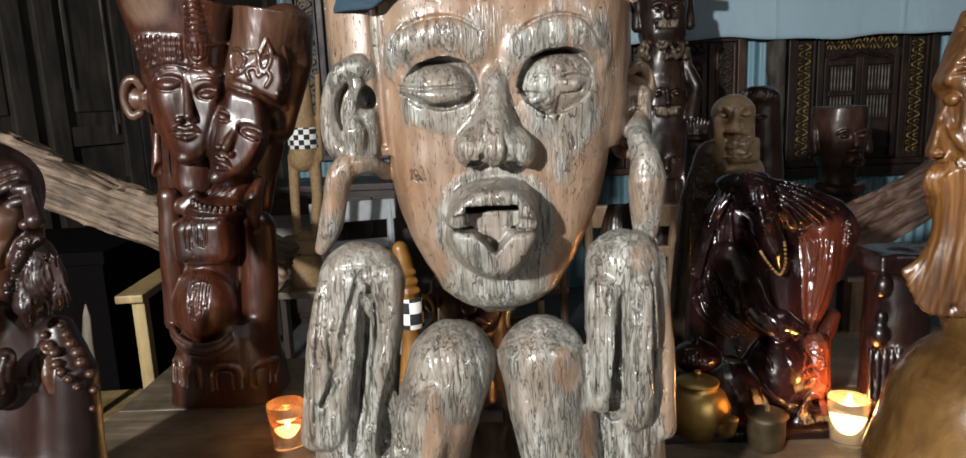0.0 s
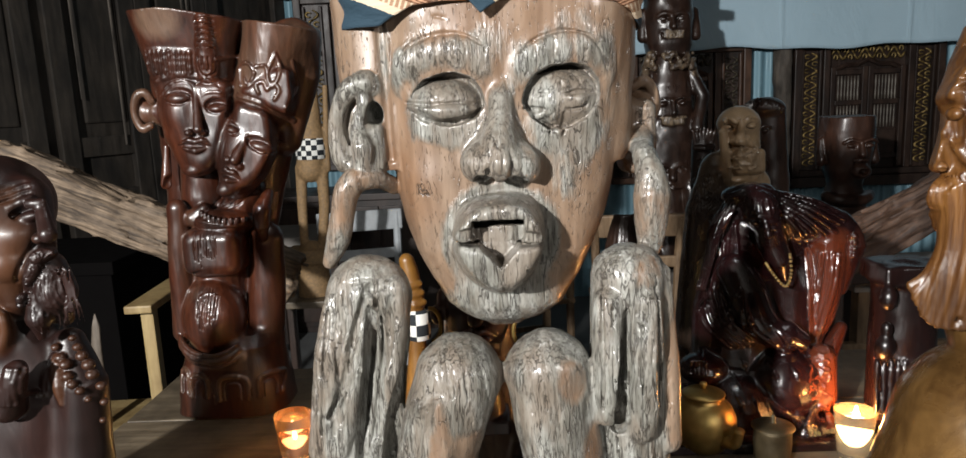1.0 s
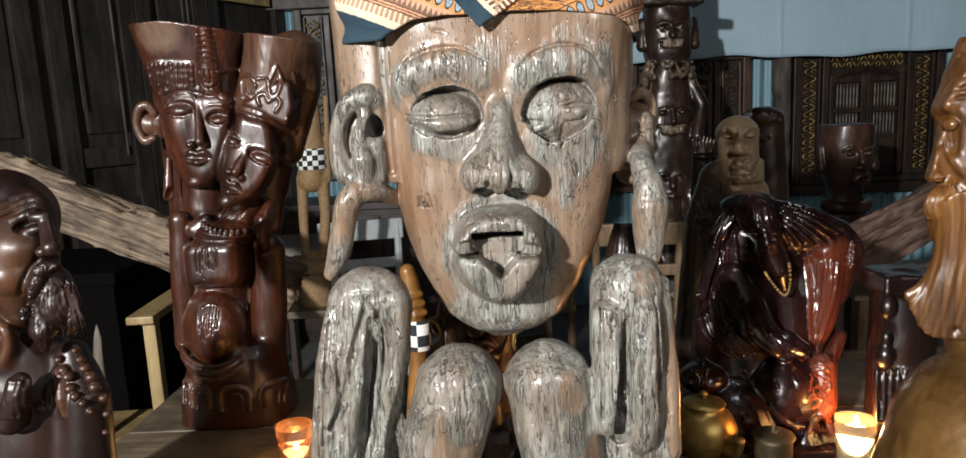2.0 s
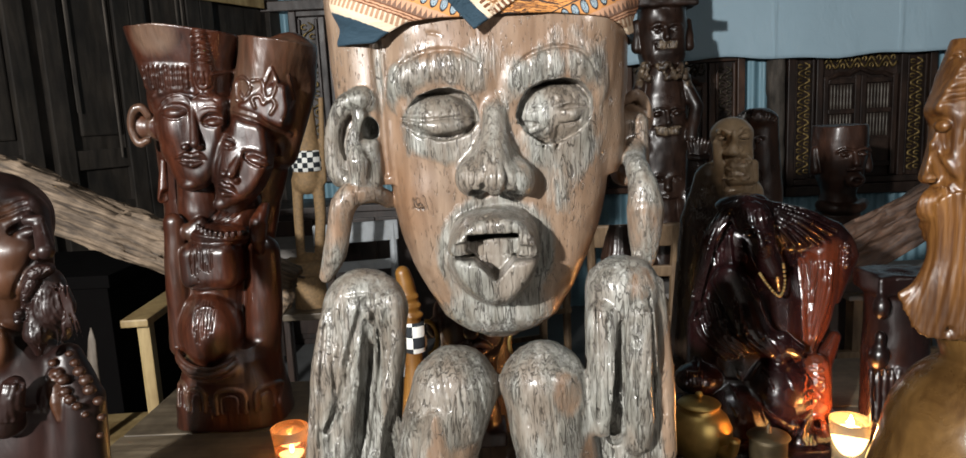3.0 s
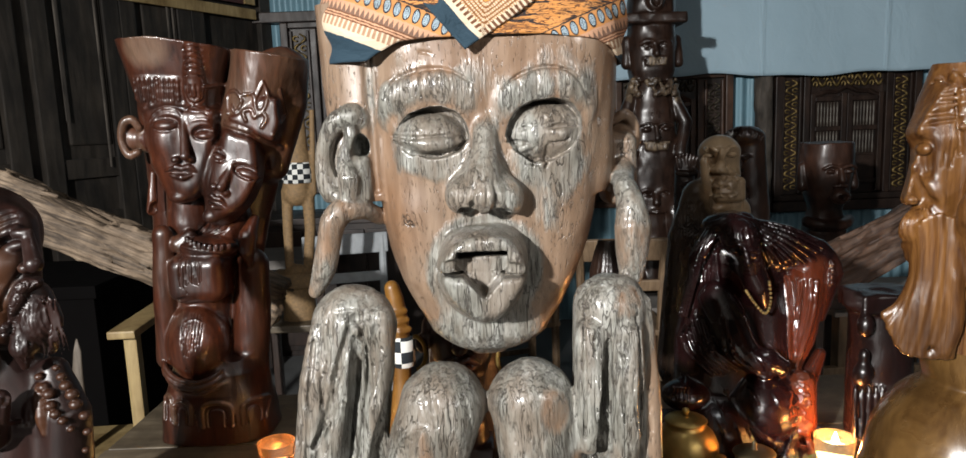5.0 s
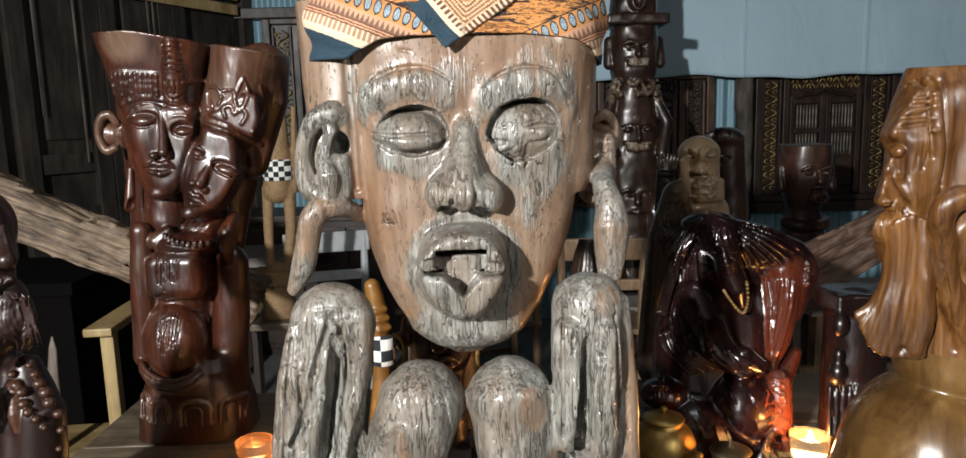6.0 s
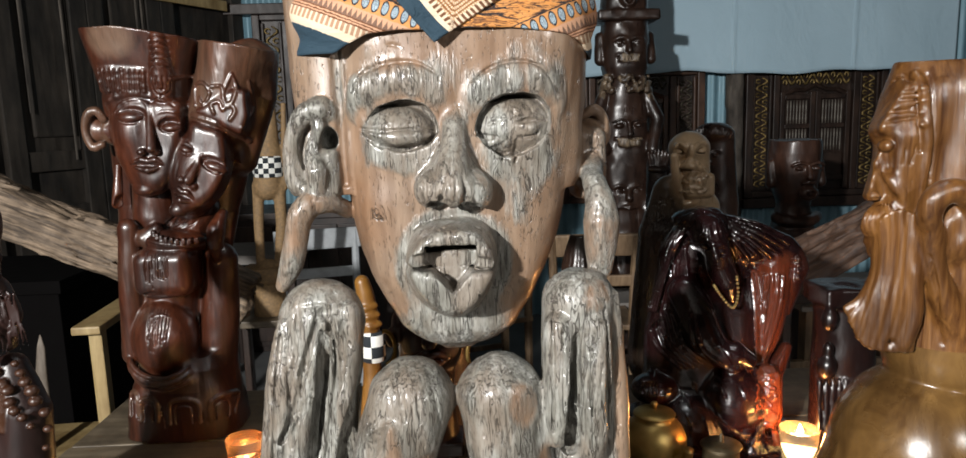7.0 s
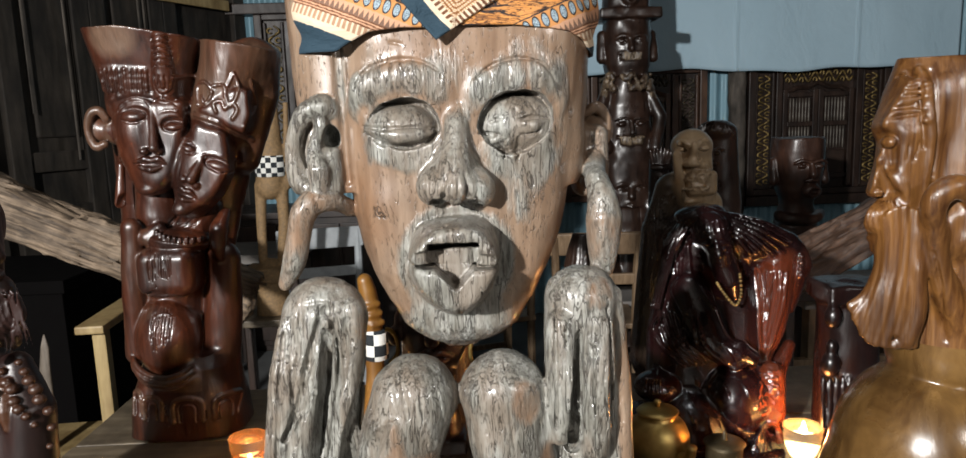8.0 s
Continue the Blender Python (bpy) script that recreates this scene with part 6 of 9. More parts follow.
    c.rod([(-0.7350, 1.0000, 1.1160), (-0.7560, 0.9950, 1.0460), (-0.7710, 0.9900, 0.9360), (-0.7850, 0.9900, 0.8010)], [0.035, 0.055, 0.062, 0.075], 0.02, deep=0.8, tone=0.0)
    c.rod([(-0.6330, 0.9850, 1.1080), (-0.6340, 0.9800, 1.0470), (-0.6560, 0.9800, 0.9380), (-0.6990, 0.9850, 0.8010)], [0.045, 0.082, 0.100, 0.125], 0.02, deep=0.8, tone=0.0)
    c.rod([(-0.5690, 0.9650, 1.1120), (-0.5530, 0.9550, 1.0550), (-0.5640, 0.9550, 0.9620), (-0.5860, 0.9600, 0.8530)], [0.020, 0.030, 0.036, 0.05], 0.015, tone=0.0)
    c.skin()
    # a fold of bare skin, the knotted sleeve, the two strings of beads
    c.rod(c.lay([(-0.5760, 0.9000, 1.1010), (-0.5710, 0.9000, 1.0730), (-0.5680, 0.9000, 1.0420)], 0.0), [0.003, 0.0100, 0.004], 0.003, tone=0.7, soft=3)
    c.rod([(-0.5990, 0.8980, 1.1010), (-0.6050, 0.8980, 1.0800), (-0.6230, 0.9050, 1.0510)], [0.013, 0.015, 0.022], 0.004, soft=2)
    c.skin()
    for k in range(7):
        p = a((-0.6080, 0.8900, 1.1070)) + a((0.0056 * k, 0, -0.001 * k))
        c.rod(c.lay([p, p + a((-0.003 - 0.001 * k, 0, -0.022)), p + a((-0.010, 0, -0.046))], 0.0), [0.003, 0.0045, 0.003], 0.002, soft=3)
    c.skin()
    for pts, big in ((( (-0.5740, 0.9000, 1.1140), (-0.5670, 0.9000, 1.1010), (-0.5590, 0.9000, 1.0930), (-0.5560, 0.9000, 1.0790), (-0.5490, 0.9000, 1.0690), (-0.5400, 0.9000, 1.0590), (-0.5340, 0.9000, 1.0450)), 2.0),
                     (((-0.5280, 0.9100, 1.1370), (-0.5230, 0.9100, 1.1250), (-0.5160, 0.9050, 1.1150), (-0.5090, 0.9050, 1.1030), (-0.5060, 0.9050, 1.0900), (-0.5000, 0.9100, 1.0730), (-0.5050, 0.9200, 1.0470), (-0.5100, 0.9200, 1.0220)), 3.5)):
        line = c.lay(smooth_curve(pts, 1), 0.004)
        for i, p in enumerate(line):
            r = max(0.0042, 0.0088 - 0.0011 * abs(i - big))
            c.ball(p, (r, r, r * 0.82), 0.0004, tone=0.5)
    c.rough(0.03, 0.002, seed=11)
    return tagged(c.build("monk_statue", M_MONK), "dark lacquered carving of a bald bearded monk with beads", "statue")


monk()


# ---- the honey-coloured old man seen from the side ----
def elder():
    c = Clay((0.44, 0.80, 0.749), (0.94, 1.18, 1.50), 0.0022, 1.02)
    a = np.array
    # head seen from the side: a sloping forehead with a jutting brow, flat on top
    c.rod([(0.6980, 1.0000, 1.4270), (0.7030, 1.0000, 1.3030), (0.7050, 1.0000, 1.1460), (0.6970, 1.0000, 1.0750)], [0.085, 0.088, 0.080, 0.075], 0.02)
    c.gem([(0.6080, 1.4490), (0.6770, 1.4450), (0.6820, 1.3690), (0.5990, 1.3700), (0.5710, 1.3800), (0.5690, 1.3860)],
          [(0.5930, 1.4440), (0.6320, 1.4410), (0.6360, 1.3780), (0.5790, 1.3780), (0.5590, 1.3830), (0.5570, 1.3880)], 0.99, 0.942, 0.010, 0.008)
    c.rod([(0.6410, 0.9850, 1.4560), (0.6270, 0.9780, 1.4170), (0.6150, 0.9740, 1.3800), (0.6160, 0.9740, 1.3410)], [0.040, 0.044, 0.040, 0.034], 0.016)
    c.gem([(0.5910, 1.3860), (0.6690, 1.3830), (0.6760, 1.2790), (0.6780, 1.1240), (0.6180, 1.1260), (0.5930, 1.1970), (0.5850, 1.2360), (0.5850, 1.2910), (0.5870, 1.3570)],
          [(0.5800, 1.3830), (0.6290, 1.3810), (0.6350, 1.2870), (0.6340, 1.1570), (0.5990, 1.1580), (0.5780, 1.2130), (0.5710, 1.2490), (0.5730, 1.2970), (0.5760, 1.3560)], 0.99, 0.938, 0.012, 0.014)
    c.block((0.66, 0.980, 1.496), (0.20, 0.16, 0.0226), 0.002, 0.002, True)
    # the dark hollow under the brow with a small round eye in it, the long straight nose
    c.gem([(0.5840, 1.3640), (0.6060, 1.3630), (0.6050, 1.2880), (0.5780, 1.2870), (0.5690, 1.2940)],
          [(0.5720, 1.3610), (0.5880, 1.3600), (0.5870, 1.2990), (0.5660, 1.2990), (0.5570, 1.3020)], 0.995, 0.958, 0.007, 0.006)
    c.ball(a((0.5590, 0.9580, 1.3740)), (0.0175, 0.036, 0.0095), 0.003, True, turn=(0, 20, 0))
    c.ball(a((0.5740, 0.9530, 1.3670)), (0.0078, 0.012, 0.0078), 0.0015)
    c.ball(a((0.5660, 0.9570, 1.3020)), (0.0110, 0.010, 0.0068), 0.003)
    c.skin()
    c.rod(c.lay([(0.5610, 0.9500, 1.2990), (0.5680, 0.9500, 1.2980), (0.5720, 0.9500, 1.3020)], 0.0), [0.002, 0.0028, 0.001], 0.001, True, soft=3)
    c.rod(c.lay([(0.5650, 0.9500, 1.3120), (0.5740, 0.9500, 1.2980), (0.5860, 0.9500, 1.2750)], 0.0), [0.0012, 0.0022, 0.0014], 0.002, True, soft=3)
    # a crest down the cheek, hollowed before it
    c.rod(c.lay([(0.5690, 0.9400, 1.3430), (0.5810, 0.9400, 1.3220), (0.5970, 0.9400, 1.2930)], -0.003), [0.004, 0.0075, 0.004], 0.008, soft=4)
    c.rod(c.lay([(0.5670, 0.9400, 1.3320), (0.5750, 0.9400, 1.3100), (0.5880, 0.9400, 1.2890)], 0.002), [0.003, 0.006, 0.003], 0.006, True, soft=4)
    for p, q in (((0.6050, 0.9300, 1.3710), (0.5990, 0.9300, 1.3440)), ((0.5920, 0.9300, 1.3640), (0.5900, 0.9300, 1.3430)), ((0.6160, 0.9300, 1.3550), (0.6160, 0.9300, 1.2970)), ((0.5840, 0.9300, 1.2820), (0.6070, 0.9300, 1.2400))):
        c.rod(c.lay([p, q], 0.0), [0.0008, 0.0015], 0.001, True)
    # furrows over the brow, running back to the head band
    c.skin()
    for k in range(8):
        f = k / 7
        p0, p1 = a((0.5500, 0.9400, 1.3950)) * (1 - f) + a((0.5860, 0.9500, 1.4540)) * f, a((0.6030, 0.9200, 1.4020)) * (1 - f) + a((0.6090, 0.9300, 1.4560)) * f
        m = (p0 + p1) / 2 + a((0, 0, 0.005 * math.sin(2.2 * k)))
        c.rod(c.lay([p0, m, p1], 0.0), [0.0010, 0.0020, 0.0012], 0.0015, True, soft=4)
    # moustache in short combed curls that run on into the beard
    c.rod([(0.5830, 0.9680, 1.2810), (0.5770, 0.9680, 1.2590), (0.5800, 0.9700, 1.2270)], [0.014, 0.016, 0.012], 0.008)
    for k in range(7):
        f = k / 6
        pts = [a(p) * (1 - f) + a(q) * f for p, q in (((0.5720, 0.9680, 1.2880), (0.5760, 0.9440, 1.2930)), ((0.5590, 0.9620, 1.2770), (0.5790, 0.9400, 1.2750)), ((0.5560, 0.9640, 1.2590), (0.5760, 0.9440, 1.2520)), ((0.5650, 0.9700, 1.2440), (0.5740, 0.9500, 1.2380)))]
        c.rod(pts, [0.0020, 0.0036, 0.0036, 0.0014], 0.0012, soft=3)
    c.rod([(0.5690, 0.9740, 1.2390), (0.5740, 0.9660, 1.2380)], [0.0050, 0.0060], 0.004)
    # crescent beard: long even locks that sweep from the cheek to a point before the breast
    c.gem([(0.5940, 1.1760), (0.5770, 1.1550), (0.5530, 1.1400), (0.5670, 1.1220), (0.5750, 1.0910), (0.6060, 1.0770), (0.6610, 1.0750), (0.6560, 1.1570)],
          [(0.5730, 1.1790), (0.5590, 1.1590), (0.5410, 1.1500), (0.5520, 1.1340), (0.5600, 1.1100), (0.5840, 1.1000), (0.6290, 1.0980), (0.6230, 1.1600)], 1.00, 0.960, 0.004, 0.008)
    top = [(0.5700, 0.9620, 1.2420), (0.5700, 0.9440, 1.2730), (0.5910, 0.9360, 1.2840), (0.6160, 0.9320, 1.2680)]
    mid = [(0.5720, 0.9620, 1.2040), (0.5780, 0.9460, 1.2170), (0.5950, 0.9370, 1.2160), (0.6170, 0.9320, 1.2000)]
    low = [(0.5600, 0.9640, 1.1670), (0.5690, 0.9500, 1.1600), (0.5880, 0.9400, 1.1500), (0.6140, 0.9340, 1.1420)]
    end = [(0.5410, 0.9680, 1.1490), (0.5580, 0.9560, 1.1060), (0.5810, 0.9460, 1.0960), (0.6150, 0.9380, 1.0970)]
    rows = [smooth_curve(r, 7) for r in (top, mid, low, end)]
    for k in range(len(rows[0])):
        r = 1.0 + 0.25 * math.sin(k * 2.4)
        c.rod([p[k] for p in rows], [0.0030 * r, 0.0042 * r, 0.0048 * r, 0.0036 * r], 0.0010, soft=6)
    for pts in (((0.5360, 0.9500, 1.1370), (0.5500, 0.9450, 1.1480), (0.5630, 0.9400, 1.1530)), ((0.5460, 0.9500, 1.1130), (0.5570, 0.9420, 1.1290), (0.5700, 0.9360, 1.1370))):
        c.rod(pts, [0.0045, 0.0035, 0.0012], 0.001, True, soft=3)
    # side lock, studded band before the ear, the big ear and the neck behind it
    c.skin()
    c.rod(c.lay([(0.6100, 0.9200, 1.2750), (0.6080, 0.9200, 1.2190), (0.6140, 0.9300, 1.1510), (0.6060, 0.9300, 1.1050)], -0.003), [0.006, 0.009, 0.010, 0.009], 0.004, soft=4)
    c.rod(c.lay([(0.6100, 0.9200, 1.4560), (0.6120, 0.9200, 1.4120), (0.6180, 0.9200, 1.3590), (0.6160, 0.9200, 1.2980), (0.6120, 0.9200, 1.2350)], 0.0), [0.006, 0.007, 0.006, 0.004, 0.003], 0.003, soft=3)
    c.rod(c.lay([(0.6020, 0.9200, 1.4560), (0.6040, 0.9200, 1.4050), (0.6090, 0.9200, 1.3600)], 0.0), 0.0022, 0.002, True, soft=3)
    c.rod(c.lay([(0.6180, 0.9200, 1.4550), (0.6210, 0.9200, 1.4050), (0.6260, 0.9200, 1.3510), (0.6250, 0.9200, 1.3210)], 0.0), 0.0024, 0.002, True, soft=3)
    for y in range(4):
        c.ball(c.lay([a((0.6100, 0.9200, 1.4380)) + a((0, 0, -0.0150 * y))], 0.002)[0], (0.0075, 0.005, 0.0052), 0.001)
    c.rod([(0.6210, 0.9120, 1.3230), (0.6460, 0.9100, 1.3280)], 0.0045, 0.003, True)
    c.rod([(0.6260, 0.9250, 1.2490), (0.6130, 0.9160, 1.2830), (0.6200, 0.9100, 1.3050), (0.6410, 0.9080, 1.3100), (0.6710, 0.9140, 1.2890), (0.6880, 0.9250, 1.2310)], [0.012, 0.015, 0.016, 0.016, 0.014, 0.012], 0.008, soft=4)
    c.ball(a((0.6650, 0.9450, 1.2530)), (0.036, 0.034, 0.046), 0.010)
    c.rod([(0.6230, 0.9250, 1.2500), (0.6370, 0.9300, 1.2000), (0.6740, 0.9400, 1.1290), (0.7050, 0.9500, 1.0820)], [0.013, 0.015, 0.020, 0.022], 0.008, soft=3)
    c.ball(a((0.6480, 0.9050, 1.2580)), (0.012, 0.014, 0.026), 0.006, True)
    c.skin()
    c.rod(c.lay([(0.6190, 0.9200, 1.2280), (0.6350, 0.9200, 1.1780), (0.6570, 0.9300, 1.1030)], 0.0), [0.001, 0.0020, 0.0020], 0.002, True, soft=3)
    c.rough(0.03, 0.002, seed=13)
    # round shoulders like a gourd, with a seam
    c.ball(a((0.679, 1.000, 0.917)), (0.122, 0.125, 0.137), 0.006)
    c.rod([(0.680, 1.000, 0.893), (0.64, 1.0, 0.85)], [0.12, 0.11], 0.02, deep=0.95)
    c.skin()
    c.rod(c.lay([(0.5900, 0.9000, 1.1070), (0.5750, 0.9000, 1.0850), (0.5530, 0.8900, 1.0620), (0.5470, 0.8900, 1.0260), (0.5490, 0.8900, 0.9690)], 0.001), [0.003, 0.005, 0.005, 0.004, 0.002], 0.006, True, soft=4)
    ob = tagged(c.build("elder_statue", M_ELDER), "honey-brown varnished carving of a long-bearded old man", "statue")
    # the shoulders are of paler wood than the head
    ob.data.materials.append(M_GOURD)
    me = ob.data
    co = np.empty(len(me.polygons) * 3)
    me.polygons.foreach_get("center", co)
    me.polygons.foreach_set("material_index", (co.reshape(-1, 3)[:, 2] < 1.094).astype(np.int32))
    return ob


elder()


# ---- the dark robed figure ----
def robed():
    c = Clay((0.24, 1.20, 0.749), (0.80, 1.66, 1.33), 0.0024, 1.45)
    a = np.array
    # mass of the seated body under the robe
    c.rod([(0.5140, 1.4800, 1.1760), (0.4960, 1.4700, 1.0880), (0.4870, 1.4600, 0.9600), (0.4990, 1.4600, 0.8260), (0.5020, 1.4600, 0.6590)], [0.050, 0.070, 0.090, 0.108, 0.125], 0.02, deep=0.85)
    c.rod([(0.5620, 1.4700, 1.1370), (0.5830, 1.4500, 1.0110), (0.5740, 1.4500, 0.8260), (0.5780, 1.4500, 0.6610)], [0.050, 0.060, 0.090, 0.12], 0.02, deep=0.85)
    c.rod([(0.5390, 1.4500, 1.1770), (0.6000, 1.4400, 1.1560), (0.6660, 1.4400, 1.1360), (0.6900, 1.4400, 1.1070)], [0.038, 0.044, 0.034, 0.022], 0.015)
    c.rod([(0.4660, 1.4150, 1.0640), (0.4790, 1.3850, 1.0210), (0.5020, 1.3650, 0.9690), (0.5440, 1.3600, 0.9390)], [0.036, 0.036, 0.030, 0.024], 0.010, soft=3)
    c.ball(a((0.5530, 1.3950, 0.8360)), (0.072, 0.075, 0.085), 0.012)
    c.ball(a((0.4670, 1.4000, 0.7860)), (0.085, 0.085, 0.085), 0.012)
    # the bowed head: brow, lids, nose, a long beard
    c.ball(a((0.5030, 1.4050, 1.1800)), (0.036, 0.046, 0.036), 0.008)
    c.ball(a((0.5160, 1.3920, 1.1510)), (0.026, 0.036, 0.040), 0.008, turn=(0, -18, 0))
    c.rod([(0.5230, 1.3920, 1.1230), (0.5370, 1.3880, 1.0890), (0.5480, 1.3900, 1.0540)], [0.026, 0.024, 0.012], 0.010)
    c.skin()
    for e in ((0.4870, 1.3600, 1.1620), (0.5160, 1.3600, 1.1530)):
        c.ball(c.lay([e], 0.001)[0], (0.011, 0.008, 0.007), 0.003, True)
        c.ball(c.lay([e], -0.004)[0], (0.010, 0.007, 0.0055), 0.002)
        c.rod(c.lay([(e[0] - 0.012, e[1], e[2] + 0.009), (e[0], e[1], e[2] + 0.013), (e[0] + 0.012, e[1], e[2] + 0.008)], 0.0005), 0.0028, 0.002, soft=2)
    c.rod(c.lay([(0.5000, 1.3600, 1.1660), (0.5040, 1.3600, 1.1430)], [0.0, 0.009]), [0.004, 0.008], 0.003)
    for k in range(3):
        c.rod(c.lay([a((0.4900, 1.3600, 1.1290)) + a((0.003 * k, 0, -0.007 * k)), a((0.5070, 1.3600, 1.1350)) + a((0.003 * k, 0, -0.008 * k)), a((0.5230, 1.3600, 1.1250)) + a((0.003 * k, 0, -0.008 * k))], 0.0), [0.001, 0.0030, 0.001], 0.001, soft=3)
    # tufts of hair on the crown, spreading from a knot
    c.ball(a((0.4880, 1.4500, 1.2040)), (0.040, 0.045, 0.022), 0.010)
    c.ball(a((0.5240, 1.4400, 1.2060)), (0.024, 0.035, 0.022), 0.010)
    c.skin()
    rng = random.Random(12)
    for k in range(26):
        t = k / 25
        p = a((0.5020, 1.4200, 1.2240)) + a((rng.uniform(-0.012, 0.012), 0, rng.uniform(-0.008, 0.004)))
        ang = radians(200 + 150 * t)
        q = p + a((0.050 * math.cos(ang), 0, 0.040 * math.sin(ang)))
        c.rod(c.lay([p, (p * 0.5 + q * 0.5) + a((rng.uniform(-0.004, 0.004), 0, 0.003)), q], 0.001), [0.0025, 0.0042, 0.0018], 0.001, soft=3)
    # pleats: a fan from the nape over the shoulder to the raised arm
    far = [(0.6610, 1.4000, 1.1700), (0.6670, 1.4000, 1.1550), (0.6550, 1.4000, 1.1490), (0.6450, 1.4000, 1.1370), (0.6280, 1.4000, 1.1320), (0.6090, 1.4000, 1.1280), (0.5870, 1.4000, 1.1270), (0.5680, 1.4000, 1.1250)]
    near = [(0.5410, 1.4000, 1.2130), (0.5410, 1.4000, 1.2090), (0.5390, 1.4000, 1.2050), (0.5380, 1.4000, 1.2020), (0.5370, 1.4000, 1.1980), (0.5350, 1.4000, 1.1940), (0.5320, 1.4000, 1.1900), (0.5300, 1.4000, 1.1850)]
    bend = [(0.6070, 1.4000, 1.1940), (0.6050, 1.4000, 1.1870), (0.6000, 1.4000, 1.1800), (0.5930, 1.4000, 1.1730), (0.5850, 1.4000, 1.1670), (0.5750, 1.4000, 1.1610), (0.5640, 1.4000, 1.1570), (0.5520, 1.4000, 1.1520)]
    far, near, bend = (smooth_curve(r, 2) for r in (far, near, bend))
    for k in range(len(far)):
        cut = k % 2 == 1
        c.rod(c.lay([near[k], (near[k] + bend[k]) / 2, bend[k], far[k]], 0.001 if cut else 0.0035), [0.0014, 0.0030, 0.0036, 0.0014] if cut else [0.0018, 0.0044, 0.0056, 0.0034], 0.0006, cut, soft=5)
    # hood falling down the back in wavy locks
    for k in range(12):
        d = a((-0.0052 * k, 0.0, 0.0))
        pts = [a((0.4810, 1.4200, 1.1980)) + d * 0.5, a((0.4720, 1.4200, 1.1500)) + d * 0.9 + a((0.004 * math.sin(k), 0, 0)), a((0.4670, 1.4200, 1.1000)) + d * 1.0, a((0.4530, 1.4200, 1.0250)) + d * 1.1]
        c.rod(c.lay(pts, 0.0008), [0.002, 0.0036, 0.0038, 0.002], 0.001, soft=4)
    # folds that hang from the near arm
    for k in range(8):
        f = k / 7
        p = a((0.3980, 1.4000, 1.0180)) * (1 - f) + a((0.4620, 1.4000, 1.0300)) * f
        q = a((0.4490, 1.3800, 0.9160)) * (1 - f) + a((0.5240, 1.3700, 0.9290)) * f
        m = (p + q) / 2 + a((-0.012, 0, -0.016))
        c.rod(c.lay([p, (p + m) / 2 + a((-0.003, 0, -0.004)), m, q], 0.0035), [0.0015, 0.0042, 0.0054, 0.0025], 0.0008, soft=5)
    # folded fingers in the lap
    c.rod([(0.5110, 1.3550, 0.9500), (0.5430, 1.3450, 0.9570), (0.5690, 1.3450, 0.9430)], [0.020, 0.022, 0.014], 0.008)
    c.skin()
    for k in range(5):
        d = a((0.0105 * k, 0.0, -0.005 * k))
        c.rod(c.lay([a((0.5080, 1.3300, 0.9750)) + d, a((0.5280, 1.3300, 0.9530)) + d, a((0.5350, 1.3300, 0.9350)) + d], 0.0005), [0.003, 0.0050, 0.003], 0.0012, soft=2)
    for k in range(12):
        p = a((0.4440, 1.3700, 0.8900)) + a((rng.uniform(0, 0.14), 0, rng.uniform(-0.07, 0.01)))
        c.rod(c.lay([p, p + a((0.006, 0, -0.012)), p + a((0.010, 0, -0.030))], 0.0008), [0.0012, 0.0030, 0.001], 0.0008, soft=2)
    for k in range(7):
        p = a((0.4990, 1.3500, 0.8340)) + a((0.009 * k, 0.0, -0.006 * k))
        c.rod(c.lay([p, p + a((0.022, 0, -0.022)), p + a((0.050, 0, -0.046)), p + a((0.068, 0, -0.074))], 0.0015), [0.002, 0.0046, 0.0050, 0.002], 0.001, soft=4)
    # the long hanging sleeve, with the candle's glow put into its redder tone
    c.rod([(0.6470, 1.4250, 1.1120), (0.6450, 1.4150, 1.0440), (0.6330, 1.4050, 0.9710), (0.6150, 1.4000, 0.9120)], [0.034, 0.028, 0.020, 0.008], 0.010, tone=0.8, soft=3)
    c.rod([(0.6870, 1.4300, 1.1290), (0.6950, 1.4250, 1.1020), (0.6820, 1.4200, 1.0660), (0.6730, 1.4200, 1.0160)], [0.020, 0.022, 0.018, 0.010], 0.008, soft=3, tone=0.3)
    c.skin()
    for k in range(6):
        d = a((0.0100 * k, 0.0, 0.0))
        c.rod(c.lay([a((0.6010, 1.3900, 1.0940)) + d, a((0.6030, 1.3800, 1.0300)) + d * 0.8, a((0.6030, 1.3800, 0.9550)) + d * 0.42, a((0.6020, 1.3800, 0.9140)) + d * 0.2], 0.0015), [0.004, 0.0048, 0.004, 0.002], 0.0010, tone=0.8, soft=5)
    for k in range(5):
        c.rod(c.lay([a((0.5870, 1.4000, 1.1120)) + a((0, 0, -0.006 * k)), a((0.6090, 1.4000, 1.1160)) + a((0, 0, -0.006 * k)), a((0.6320, 1.4000, 1.1100)) + a((0, 0, -0.004 * k))], 0.001), [0.002, 0.0036, 0.002], 0.001, soft=3)
    for k in range(4):
        c.ball(c.lay([a((0.6870, 1.4000, 1.1230)) + a((-0.001 * k, 0, -0.012 * k))], 0.002)[0], (0.0060, 0.006, 0.0055), 0.002)
    # carved knot of cloth, the pleated foot and the rock it rests on
    # the knot's red tone carries candle glow in its colour too
    c.rod([(0.6480, 1.4100, 0.8960), (0.6740, 1.4200, 0.9390)], [0.020, 0.012], 0.01, tone=0.5)
